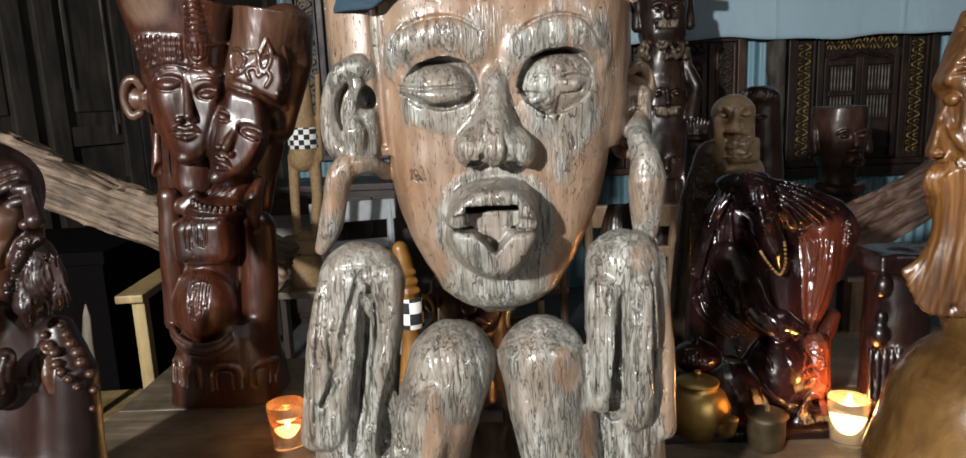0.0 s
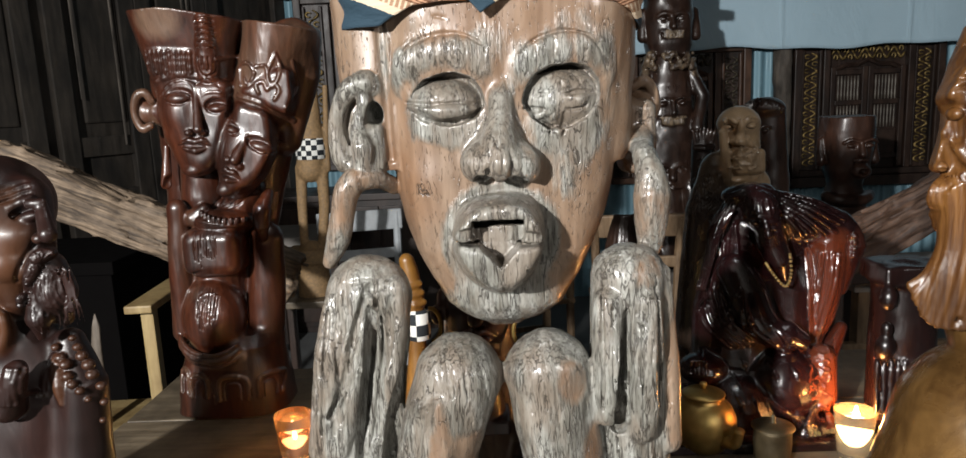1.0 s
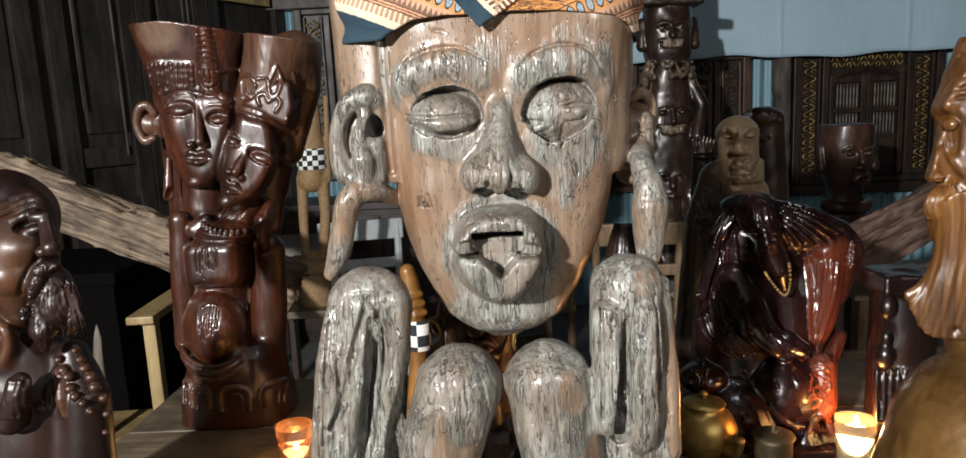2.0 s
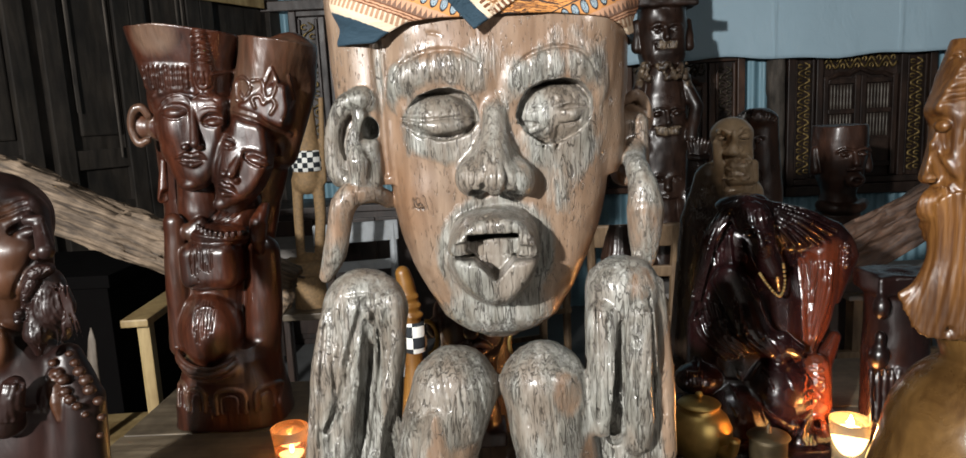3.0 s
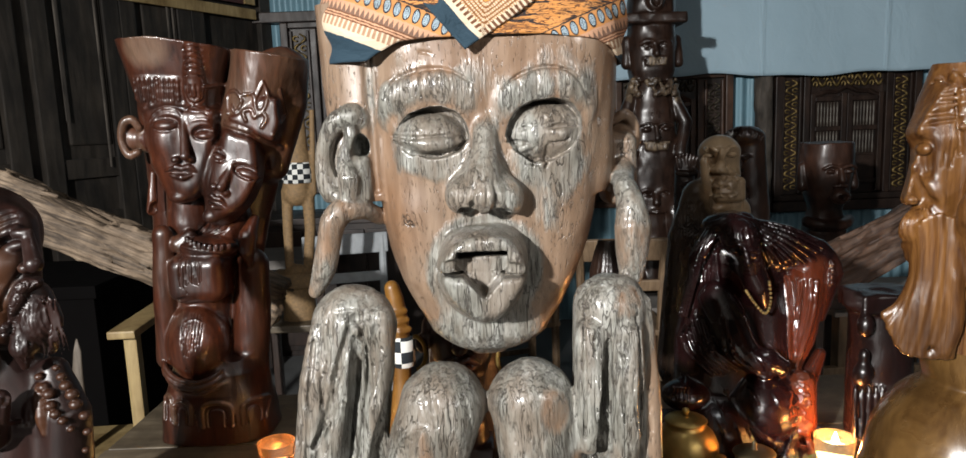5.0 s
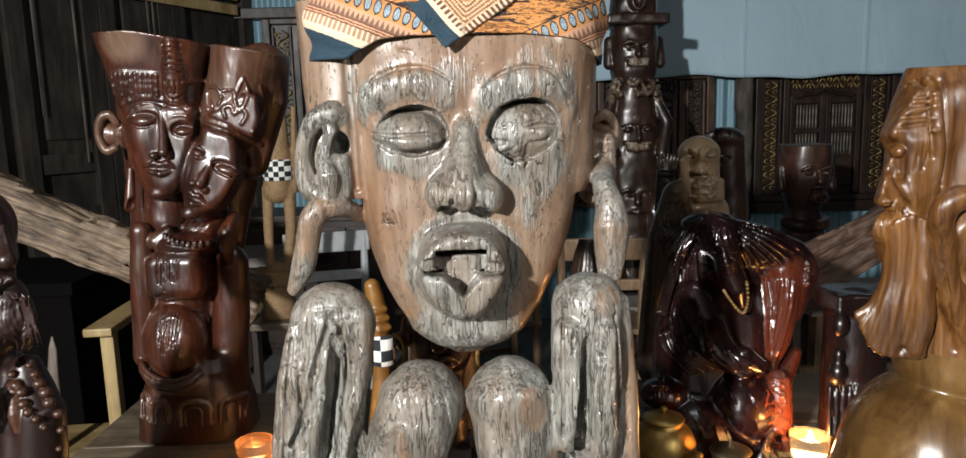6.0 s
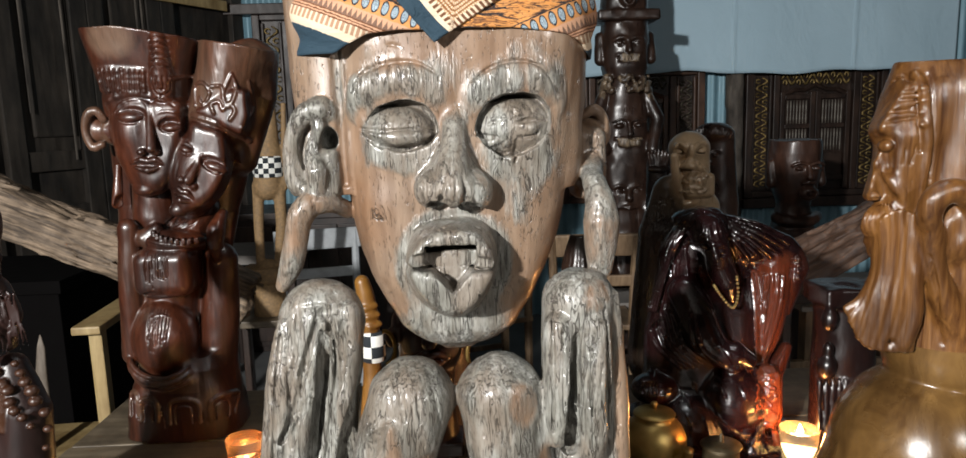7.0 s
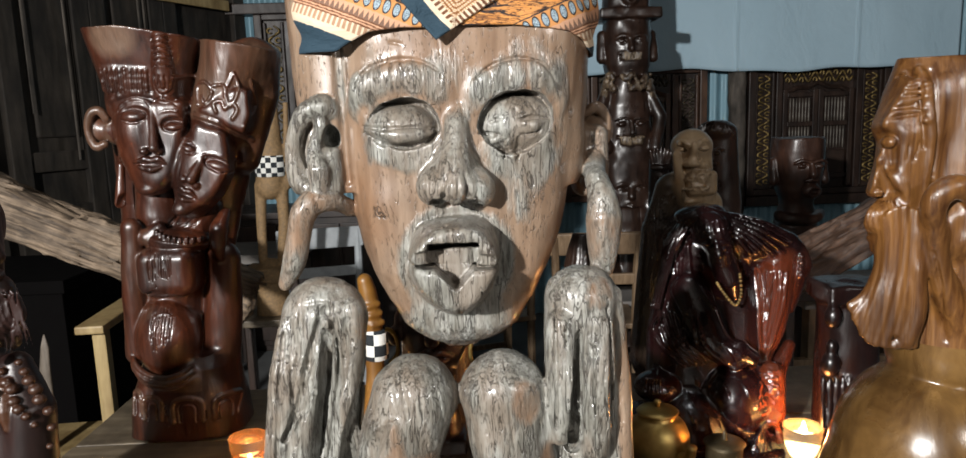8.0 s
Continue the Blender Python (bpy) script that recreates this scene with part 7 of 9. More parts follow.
    c.rod([(0.6200, 1.3750, 0.8950), (0.6110, 1.3550, 0.8270)], [0.026, 0.028], 0.01, tone=1.0)
    c.skin()
    for k in range(34):
        p = a((0.5980, 1.3300, 0.8730)) + a((rng.uniform(-0.024, 0.024), 0, rng.uniform(-0.045, 0.045)))
        ang = rng.uniform(0, 6.28)
        q = p + a((0.010 * math.cos(ang), 0, 0.012 * math.sin(ang)))
        c.rod(c.lay([p, (p + q) / 2 + a((0.003, 0, 0)), q], 0.0004), 0.0026, 0.0010, tone=1.0)
    c.rod([(0.5700, 1.3350, 0.7670), (0.6190, 1.3350, 0.7590)], [0.028, 0.026], 0.012)
    c.skin()
    for k in range(9):
        d = a((0.010 * (k - 4), 0, -0.0035 * abs(k - 4)))
        c.rod(c.lay([a((0.6020, 1.3400, 0.8190)) + d * 0.3, a((0.5960, 1.3300, 0.7930)) + d * 0.8, a((0.5880, 1.3200, 0.7680)) + d * 1.3], 0.002), [0.003, 0.005, 0.006], 0.002, soft=2)
    c.block((0.50, 1.43, 0.757), (0.20, 0.15, 0.012), 0.004, 0.004)
    # woven basket at its side
    c.ball(a((0.3990, 1.4000, 0.8720)), (0.046, 0.045, 0.030), 0.006)
    c.skin()
    for k in range(7):
        q = a((0.3660, 1.3600, 0.8870)) + a((0.007 * k, 0, 0))
        c.rod(c.lay([q + a((0, 0, 0.016)), q - a((0, 0, 0.014))], 0.002), 0.0026, 0.0008)
    for z in (-0.016, 0.0, 0.018):
        c.rod(c.lay([a((0.3640, 1.3600, 0.8870)) + a((0, 0, z)), a((0.3880, 1.3600, 0.8860)) + a((0, 0, z)), a((0.4100, 1.3600, 0.8850)) + a((0, 0, z))], 0.0), 0.0022, 0.0012, soft=2)
    c.rough(0.03, 0.002, seed=17)
    return tagged(c.build("robed_statue", M_ROBE), "near-black lacquered carving of a figure in a pleated hooded robe", "statue")


robed()


def bead_string():
    s = empty("bead_necklace", (0.5280, 1.3450, 1.0720), "gold painted bead string on the robed figure", "necklace")
    o = np.array((0.5280, 1.3450, 1.0720))
    line = smooth_curve(((0.5000, 1.3520, 1.0900), (0.5140, 1.3500, 1.0680), (0.5380, 1.3560, 1.0440), (0.5480, 1.3560, 1.0670), (0.5430, 1.3520, 1.1050)), 5)
    for p in line:
        bm = bmesh.new()
        bmesh.ops.create_icosphere(bm, subdivisions=2, radius=0.0030)
        bmesh.ops.translate(bm, verts=bm.verts, vec=Vector(p - o))
        part("bead", bm, M_GOLD, s, smooth=True)


bead_string()


# ---- small things on the table ----
def glass_material(name, tint):
    n = Nodes(name)
    n.set(Base_Color=tint, Roughness=0.03, Transmission_Weight=0.93, IOR=1.45)
    return n.m


def flame_material():
    n = Nodes("candle_flame")
    n.set(Base_Color=(1, 0.6, 0.2, 1), Emission_Color=(1.0, 0.62, 0.22, 1), Emission_Strength=120.0)
    return n.m


# wax with its own emission, which stands in for flame light shining through it
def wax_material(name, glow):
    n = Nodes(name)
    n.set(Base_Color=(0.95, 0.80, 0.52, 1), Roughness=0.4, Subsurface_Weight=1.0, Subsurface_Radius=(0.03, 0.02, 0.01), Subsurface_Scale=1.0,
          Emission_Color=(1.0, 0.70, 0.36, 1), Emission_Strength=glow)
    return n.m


M_CLEAR, M_RED_GLASS = glass_material("clear_amber_glass", (1.0, 0.86, 0.62, 1)), glass_material("red_amber_glass", (1.0, 0.66, 0.46, 1))
M_FLAME, M_WAX, M_LOW_WAX = flame_material(), wax_material("glowing_candle_wax", 7.0), wax_material("glowing_low_wax", 2.5)


def candle(cx, cy, glass, foot, level, label):
    c = empty("candle", (cx, cy, 0.75), label, "candle", "candles on the table")
    bm = lathe(bmesh.new(), (0, 0, 0), [(0, 0.001), (0.026, 0.001), (0.028, 0.004), (0.0325, 0.060), (0.0352, 0.088), (0.0344, 0.0885), (0.0315, 0.060), (0.0268, 0.012), (0.0, 0.011)], 48)
    g = part("glass", bm, glass, c, smooth=True)
    g.visible_shadow = False
    bm = lathe(bmesh.new(), (0, 0, 0), [(0, foot), (0.0258 + (foot - 0.012) * 0.1, foot), (0.0262 + (level - 0.012) * 0.1, level), (0.020, level - 0.0025), (0.006, level - 0.004), (0, level - 0.004)], 40)
    if foot > 0.02:
        part("water", lathe(bmesh.new(), (0, 0, 0), [(0, 0.0115), (0.0252, 0.0122), (0.0268, foot - 0.0006), (0, foot - 0.0006)], 40), M_CLEAR, c, "clear water under the wax", smooth=True).visible_shadow = False
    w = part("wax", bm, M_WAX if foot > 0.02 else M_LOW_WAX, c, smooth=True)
    part("wick", sweep(bmesh.new(), [(0, 0, level - 0.005), (0.0005, 0, level + 0.002), (0.0015, 0, level + 0.007)], 0.0009, 6), plain("burnt_wick", (0.02, 0.018, 0.016), 0.9), w)
    bm = lathe(bmesh.new(), (0.001, 0, level + 0.002), [(0, 0.0), (0.003, 0.003), (0.0048, 0.010), (0.0042, 0.018), (0.0022, 0.025), (0, 0.031)], 16)
    part("flame", bm, M_FLAME, c, smooth=True).visible_shadow = False


candle(*CANDLES[0], M_RED_GLASS, 0.0125, 0.030, "lit candle low in a small red-amber drinking glass")
candle(*CANDLES[1], M_CLEAR, 0.030, 0.064, "lit candle in a small clear drinking glass")


def kettle():
    k = empty("kettle", (0.377, 1.315, 0.75), "small round tarnished brass kettle on the table", "kettle")
    k.scale = (1.2, 1.2, 1.14)
    bm = lathe(bmesh.new(), (0, 0, 0), [(0, 0), (0.030, 0.0), (0.034, 0.004), (0.044, 0.016), (0.0505, 0.036), (0.050, 0.054), (0.043, 0.072), (0.033, 0.083), (0.0295, 0.086), (0.0300, 0.090), (0.0285, 0.091), (0, 0.091)], 48)
    part("body", bm, M_BRASS, k, smooth=True)
    bm = lathe(bmesh.new(), (0, 0, 0.0905), [(0, 0), (0.0315, 0.0), (0.033, 0.0025), (0.031, 0.005), (0.022, 0.009), (0.010, 0.0115), (0, 0.012)], 40)
    lid = part("lid", bm, M_BRASS, k, smooth=True)
    bm = lathe(bmesh.new(), (0, 0, 0.1022), [(0, 0), (0.004, 0.0), (0.003, 0.003), (0.006, 0.006), (0.005, 0.010), (0.0, 0.012)], 16)
    part("knob", bm, M_BRASS, lid, smooth=True)
    bm = sweep(bmesh.new(), smooth_curve([(0.022, -0.038, 0.030), (0.029, -0.056, 0.034), (0.032, -0.064, 0.046), (0.033, -0.068, 0.062)], 4), [0.013, 0.012, 0.011, 0.010, 0.0095, 0.009, 0.0085, 0.008, 0.0078, 0.0076, 0.0075, 0.0075, 0.008], 16)
    part("spout", bm, M_BRASS, k, smooth=True)
    bm = sweep(bmesh.new(), smooth_curve([(-0.030, 0.034, 0.068), (-0.048, 0.052, 0.070), (-0.056, 0.060, 0.048), (-0.040, 0.046, 0.026)], 5), 0.0045, 10)
    part("handle", bm, M_BRASS, k, smooth=True)


kettle()


def lidded_pot():
    k = empty("lidded_pot", (0.486, 1.262, 0.75), "small dull brown metal pot with a flat lid", "pot")
    part("body", lathe(bmesh.new(), (0, 0, 0), [(0, 0), (0.027, 0), (0.031, 0.004), (0.033, 0.03), (0.0325, 0.056), (0.034, 0.060), (0, 0.060)], 40), M_DULL, k, smooth=True)
    lid = part("lid", lathe(bmesh.new(), (0, 0, 0.0605), [(0, 0), (0.036, 0.0), (0.0375, 0.002), (0.036, 0.004), (0.020, 0.007), (0, 0.009)], 40), M_DULL, k, smooth=True)
    part("knob", lathe(bmesh.new(), (0, 0, 0.069), [(0, 0), (0.006, 0), (0.004, 0.003), (0.0045, 0.009), (0.002, 0.016), (0, 0.018)], 14), M_DULL, lid, smooth=True)


lidded_pot()


def jar():
    k = empty("small_jar", (0.640, 1.165, 0.75), "small grey-brown round jar beside the candle", "jar")
    part("body", lathe(bmesh.new(), (0, 0, 0), [(0, 0), (0.018, 0), (0.029, 0.014), (0.031, 0.026), (0.024, 0.040), (0.014, 0.045), (0.016, 0.050), (0.013, 0.050), (0.011, 0.044), (0, 0.043)], 32),
         plain("brown_stoneware", (0.12, 0.09, 0.06), 0.4), k, smooth=True)


jar()


# ---- carvings behind ----
def lap_head():
    c = Clay((-0.13, 1.03, 0.90), (0.07, 1.15, 1.17), 0.0022)
    a = np.array
    c.ball(a((-0.027, 1.115, 1.093)), (0.050, 0.045, 0.075), 0.01)
    c.rod([(-0.034, 1.120, 1.022), (-0.036, 1.120, 0.972), (-0.039, 1.120, 0.930)], [0.035, 0.04, 0.05], 0.02)
    c.ball(a((-0.030, 1.100, 1.022)), (0.034, 0.030, 0.020), 0.015)
    c.rod([(-0.028, 1.075, 1.115), (-0.029, 1.062, 1.093)], [0.007, 0.012], 0.005)
    c.rod([(-0.053, 1.078, 1.064), (-0.036, 1.064, 1.075), (-0.027, 1.063, 1.072), (-0.018, 1.066, 1.074), (-0.000, 1.082, 1.060)], [0.003, 0.006, 0.005, 0.006, 0.003], 0.003, soft=3)
    c.rod([(-0.049, 1.076, 1.060), (-0.028, 1.062, 1.057), (-0.005, 1.080, 1.057)], [0.003, 0.007, 0.003], 0.003, soft=3)
    c.rod([(-0.054, 1.070, 1.064), (-0.027, 1.054, 1.068), (0.002, 1.074, 1.060)], 0.0017, 0.002, True, soft=3)
    c.ball(a((-0.077, 1.120, 1.104)), (0.012, 0.02, 0.025), 0.006)
    c.ball(a((-0.089, 1.110, 1.088)), (0.010, 0.015, 0.015), 0.005)
    c.block((-0.033, 1.11, 0.915), (0.05, 0.035, 0.012), 0.004, 0.004)
    c.rough(0.02, 0.002, seed=4)
    tagged(c.build("small_head_statue", M_COUPLE), "small glossy red-brown carved head behind the knees", "statue")
    for e, s in (((-0.085, 1.085, 1.080), 1), ((0.031, 1.100, 1.060), -1)):
        bm = sweep(bmesh.new(), [(e[0] - 0.012 * s + 0.016 * s * math.cos(t), e[1], e[2] + 0.026 * math.sin(t)) for t in np.linspace(-1.5, 1.7, 14)], 0.0034, 8)
        tagged(part("ear_ring", bm, M_BRASS, smooth=True), "curved brass ear ring on the small head", "ring", "ear rings")


lap_head()


def checker(name, size, axis=(1, 0, 1)):
    n = Nodes(name)
    k = n.add("ShaderNodeTexChecker", Vector=n.coords(axis), Scale=1 / size)
    k.inputs["Color1"].default_value, k.inputs["Color2"].default_value = (0.72, 0.72, 0.68, 1), (0.012, 0.016, 0.02, 1)
    n.set(Base_Color=k.outputs[0], Roughness=0.85, Normal=n.bump(n.noise(800, 2), 0.0003))
    return n.m


M_CHECK = checker("checkered_cotton", 0.021)
M_STRAW = plain("tan_woven_fibre", (0.30, 0.19, 0.09), 0.7, 0.0, 0.5, 90, 0.001)
M_OCHRE = wood("ochre_painted_wood", (0.18, 0.080, 0.015), (0.34, 0.17, 0.035), None, (0.3, 0.5), (40, 40, 6), 0.0004)


def puppet_near():
    c = Clay((-0.21, 1.26, 0.749), (-0.08, 1.40, 1.22), 0.0025)
    a = np.array
    c.rod([(-0.160, 1.330, 1.126), (-0.156, 1.330, 1.107), (-0.150, 1.330, 1.057), (-0.150, 1.330, 0.950), (-0.155, 1.33, 0.80)], [0.014, 0.016, 0.018, 0.017, 0.03], 0.008)
    for e in ((-0.154, 1.318, 1.084), (-0.151, 1.318, 1.067), (-0.148, 1.318, 1.049)):
        c.rod([(e[0] - 0.016, e[1] + 0.004, e[2]), (e[0], e[1] - 0.004, e[2] - 0.003), (e[0] + 0.016, e[1] + 0.004, e[2])], 0.006, 0.003, soft=2)
    c.block((-0.152, 1.33, 0.757), (0.045, 0.045, 0.010), 0.003, 0.003)
    tagged(c.build("painted_figure", M_OCHRE), "slender ochre painted wooden figure standing on the table", "statue")
    e = (-0.146, 1.330, 1.007)
    bm = lathe(bmesh.new(), (e[0], e[1], e[2] - 0.030), [(0.019, 0), (0.023, 0.002), (0.022, 0.03), (0.0215, 0.056), (0.0185, 0.058)], 28)
    tagged(part("checkered_sash", bm, M_CHECK, smooth=True), "black and white checkered cotton band round the painted figure", "cloth")


puppet_near()


def puppet_far():
    o = (-0.783, 3.000, 0.851)
    c = Clay((o[0] - 0.13, 2.90, 0.62), (o[0] + 0.13, 3.10, 1.50), 0.004)
    c.rod([(-0.725, 3.000, 1.488), (-0.738, 3.000, 1.402), (-0.750, 3.000, 1.315)], [0.018, 0.035, 0.050], 0.01)
    c.rod([(-0.671, 3.000, 1.535), (-0.686, 3.000, 1.261), (-0.690, 3.000, 1.160)], [0.010, 0.012, 0.014], 0.006)
    c.rod([(-0.747, 3.000, 1.290), (-0.759, 3.000, 1.163)], [0.055, 0.058], 0.02)
    c.rod([(-0.799, 3.000, 1.165), (-0.808, 3.000, 1.010), (-0.812, 3.000, 0.853)], [0.024, 0.020, 0.018], 0.01)
    c.rod([(-0.713, 3.000, 1.161), (-0.715, 3.000, 1.006), (-0.734, 3.000, 0.849)], [0.026, 0.022, 0.020], 0.01)
    c.block((o[0], 3.0, 0.80), (0.10, 0.07, 0.03), 0.005, 0.01)
    c.rod([(o[0], 3.0, 0.80), (o[0], 3.0, 0.63)], [0.06, 0.07], 0.01)
    tagged(c.build("puppet_statue", M_STRAW), "tan jointed wooden figure with a cone-shaped cap", "statue")
    e = (-0.751, 3.000, 1.244)
    bm = lathe(bmesh.new(), (e[0], e[1], e[2] - 0.042), [(0.058, 0), (0.063, 0.003), (0.063, 0.045), (0.060, 0.084), (0.055, 0.086)], 30)
    tagged(part("checkered_sash", bm, M_CHECK, smooth=True), "black and white checkered cotton sash on the tan figure", "cloth")
    s = empty("stand", (o[0], 3.0, 0), "small dusty wooden stand under the tan figure", "table")
    part("top", boxed((0, 0, 0.615), (0.17, 0.13, 0.0145)), M_TABLE, s)
    for sx in (-0.14, 0.14):
        for sy in (-0.10, 0.10):
            part("leg", boxed((sx, sy, 0.30), (0.018, 0.018, 0.30)), M_FRAME, s)


puppet_far()


def face_on(c, e, s, y, tone=None, teeth=False):
    """A plain carved face round e, s its half width, standing out towards -y from depth y."""
    a = np.array
    for k in (-1, 1):
        c.ball(a((e[0] + k * 0.42 * s, y, e[2] + 0.18 * s)), (0.26 * s, 0.2 * s, 0.14 * s), 0.05 * s, True)
        c.ball(a((e[0] + k * 0.42 * s, y + 0.08 * s, e[2] + 0.16 * s)), (0.20 * s, 0.16 * s, 0.10 * s), 0.03 * s, tone=tone)
        c.rod([(e[0] + k * 0.12 * s, y - 0.08 * s, e[2] + 0.36 * s), (e[0] + k * 0.45 * s, y - 0.08 * s, e[2] + 0.44 * s), (e[0] + k * 0.75 * s, y + 0.05 * s, e[2] + 0.30 * s)],
              0.07 * s, 0.05 * s, tone=tone, soft=2)
    c.rod([(e[0], y - 0.04 * s, e[2] + 0.35 * s), (e[0], y - 0.2 * s, e[2] - 0.22 * s)], [0.09 * s, 0.17 * s], 0.06 * s, tone=tone)
    if teeth:
        c.block((e[0], y - 0.02 * s, e[2] - 0.62 * s), (0.52 * s, 0.12 * s, 0.15 * s), 0.02 * s, 0.03 * s, True)
        for i in range(6):
            c.block((e[0] + (i - 2.5) * 0.165 * s, y - 0.01 * s, e[2] - 0.62 * s), (0.065 * s, 0.1 * s, 0.14 * s), 0.02 * s, 0.01, tone=0.6)
        c.rod([(e[0] - 0.6 * s, y, e[2] - 0.42 * s), (e[0], y - 0.1 * s, e[2] - 0.40 * s), (e[0] + 0.6 * s, y, e[2] - 0.42 * s)], 0.06 * s, 0.03 * s, soft=2)
    else:
        c.rod([(e[0] - 0.3 * s, y - 0.02 * s, e[2] - 0.52 * s), (e[0], y - 0.12 * s, e[2] - 0.48 * s), (e[0] + 0.3 * s, y - 0.02 * s, e[2] - 0.52 * s)], 0.07 * s, 0.04 * s, tone=tone, soft=2)
        c.rod([(e[0] - 0.24 * s, y - 0.02 * s, e[2] - 0.68 * s), (e[0], y - 0.12 * s, e[2] - 0.72 * s), (e[0] + 0.24 * s, y - 0.02 * s, e[2] - 0.68 * s)], 0.07 * s, 0.04 * s, tone=tone, soft=2)


def totem():
    """The tall post of stacked heads before the hanging cloth."""
    x = 0.945
    c = Clay((0.72, 3.82, 0.0), (1.17, 4.20, 2.62), 0.0075, 4.0)
    a = np.array
    c.rod([(x, 4.02, 0.05), (x, 4.02, 2.50)], [0.12, 0.10], 0.02)
    c.block((x, 4.02, 1.925), (0.165, 0.145, 0.028), 0.008, 0.01)
    c.column([1.93, 2.05, 2.5], [x] * 3, [4.02] * 3, [0.125, 0.120, 0.11], [0.12, 0.115, 0.10], 3.0)
    c.ball(a((x, 3.91, 2.02)), (0.05, 0.04, 0.07), 0.01)
    c.ball(a((x, 3.88, 2.02)), (0.025, 0.03, 0.04), 0.01, True)
    c.column([1.60, 1.66, 1.80, 1.90], [x] * 4, [4.01] * 4, [0.105, 0.122, 0.130, 0.120], [0.105, 0.12, 0.125, 0.115], 2.6)
    face_on(c, (x, 0, 1.765), 0.105, 3.895, None, True)
    c.rod([(x - 0.135, 4.0, 1.82), (x - 0.14, 3.98, 1.70)], 0.028, 0.01)
    c.rod([(x + 0.135, 4.0, 1.82), (x + 0.14, 3.98, 1.70)], 0.028, 0.01)
    rng = random.Random(9)
    for i in range(60):
        t = rng.uniform(0, math.pi)
        p = a((x - 0.13 * math.cos(t), 4.0 - 0.12 * math.sin(t), 1.575 + rng.uniform(-0.045, 0.035)))
        c.ball(p, rng.uniform(0.010, 0.02), 0.006, tone=0.5)
    c.column([0.9, 1.2, 1.45, 1.56], [x] * 4, [4.02] * 4, [0.135, 0.145, 0.12, 0.10], [0.13, 0.135, 0.115, 0.1], 2.6)
    face_on(c, (x, 0, 1.33), 0.12, 3.89, None, True)
    for k in (-1, 1):
        c.rod([(x + k * 0.12, 3.98, 1.50), (x + k * 0.17, 3.95, 1.38), (x + k * 0.13, 3.90, 1.22)], [0.035, 0.035, 0.03], 0.012)
        c.rod([(x + k * 0.10, 3.95, 0.95), (x + k * 0.13, 3.90, 0.75), (x + k * 0.10, 3.95, 0.5)], [0.05, 0.05, 0.05], 0.015)
    face_on(c, (x, 0, 0.98), 0.11, 3.90)
    c.block((x, 4.02, 0.05), (0.19, 0.16, 0.05), 0.01, 0.01)
    c.rough(0.05, 0.008, seed=21)
    tagged(c.build("totem_post", M_DARK), "tall dark glossy totem post of stacked toothed faces", "statue")


totem()


def small_totem():
    e = (0.958, 3.400, 0.955)
    x = e[0]
    c = Clay((x - 0.10, 3.30, 0.0), (x + 0.10, 3.50, 1.30), 0.0045)
    c.rod([(x, 3.4, 0.03), (x, 3.4, 1.17)], [0.062, 0.045], 0.01)
    for i in range(7):
        t = (i - 3) / 3
        c.rod([(x + t * 0.035, 3.37, 1.17), (x + t * 0.05, 3.36, 1.245 - 0.015 * abs(t))], [0.012, 0.006], 0.004)
    for z in (1.155, 1.00, 0.955, 0.80):
        c.rod([(x - 0.04, 3.365, z), (x, 3.345, z - 0.004), (x + 0.04, 3.365, z)], 0.014, 0.006, soft=2)
    face_on(c, (x, 0, 1.085), 0.046, 3.352, None, True)
    face_on(c, (x, 0, 0.885), 0.046, 3.348, None, True)
    face_on(c, (x, 0, 0.68), 0.046, 3.346)
    c.block((x, 3.4, 0.025), (0.085, 0.085, 0.025), 0.006, 0.006)
    c.rough(0.03, 0.006, seed=22)
    tagged(c.build("small_totem", M_DARK), "narrow dark carved post with small stacked faces", "statue")


small_totem()


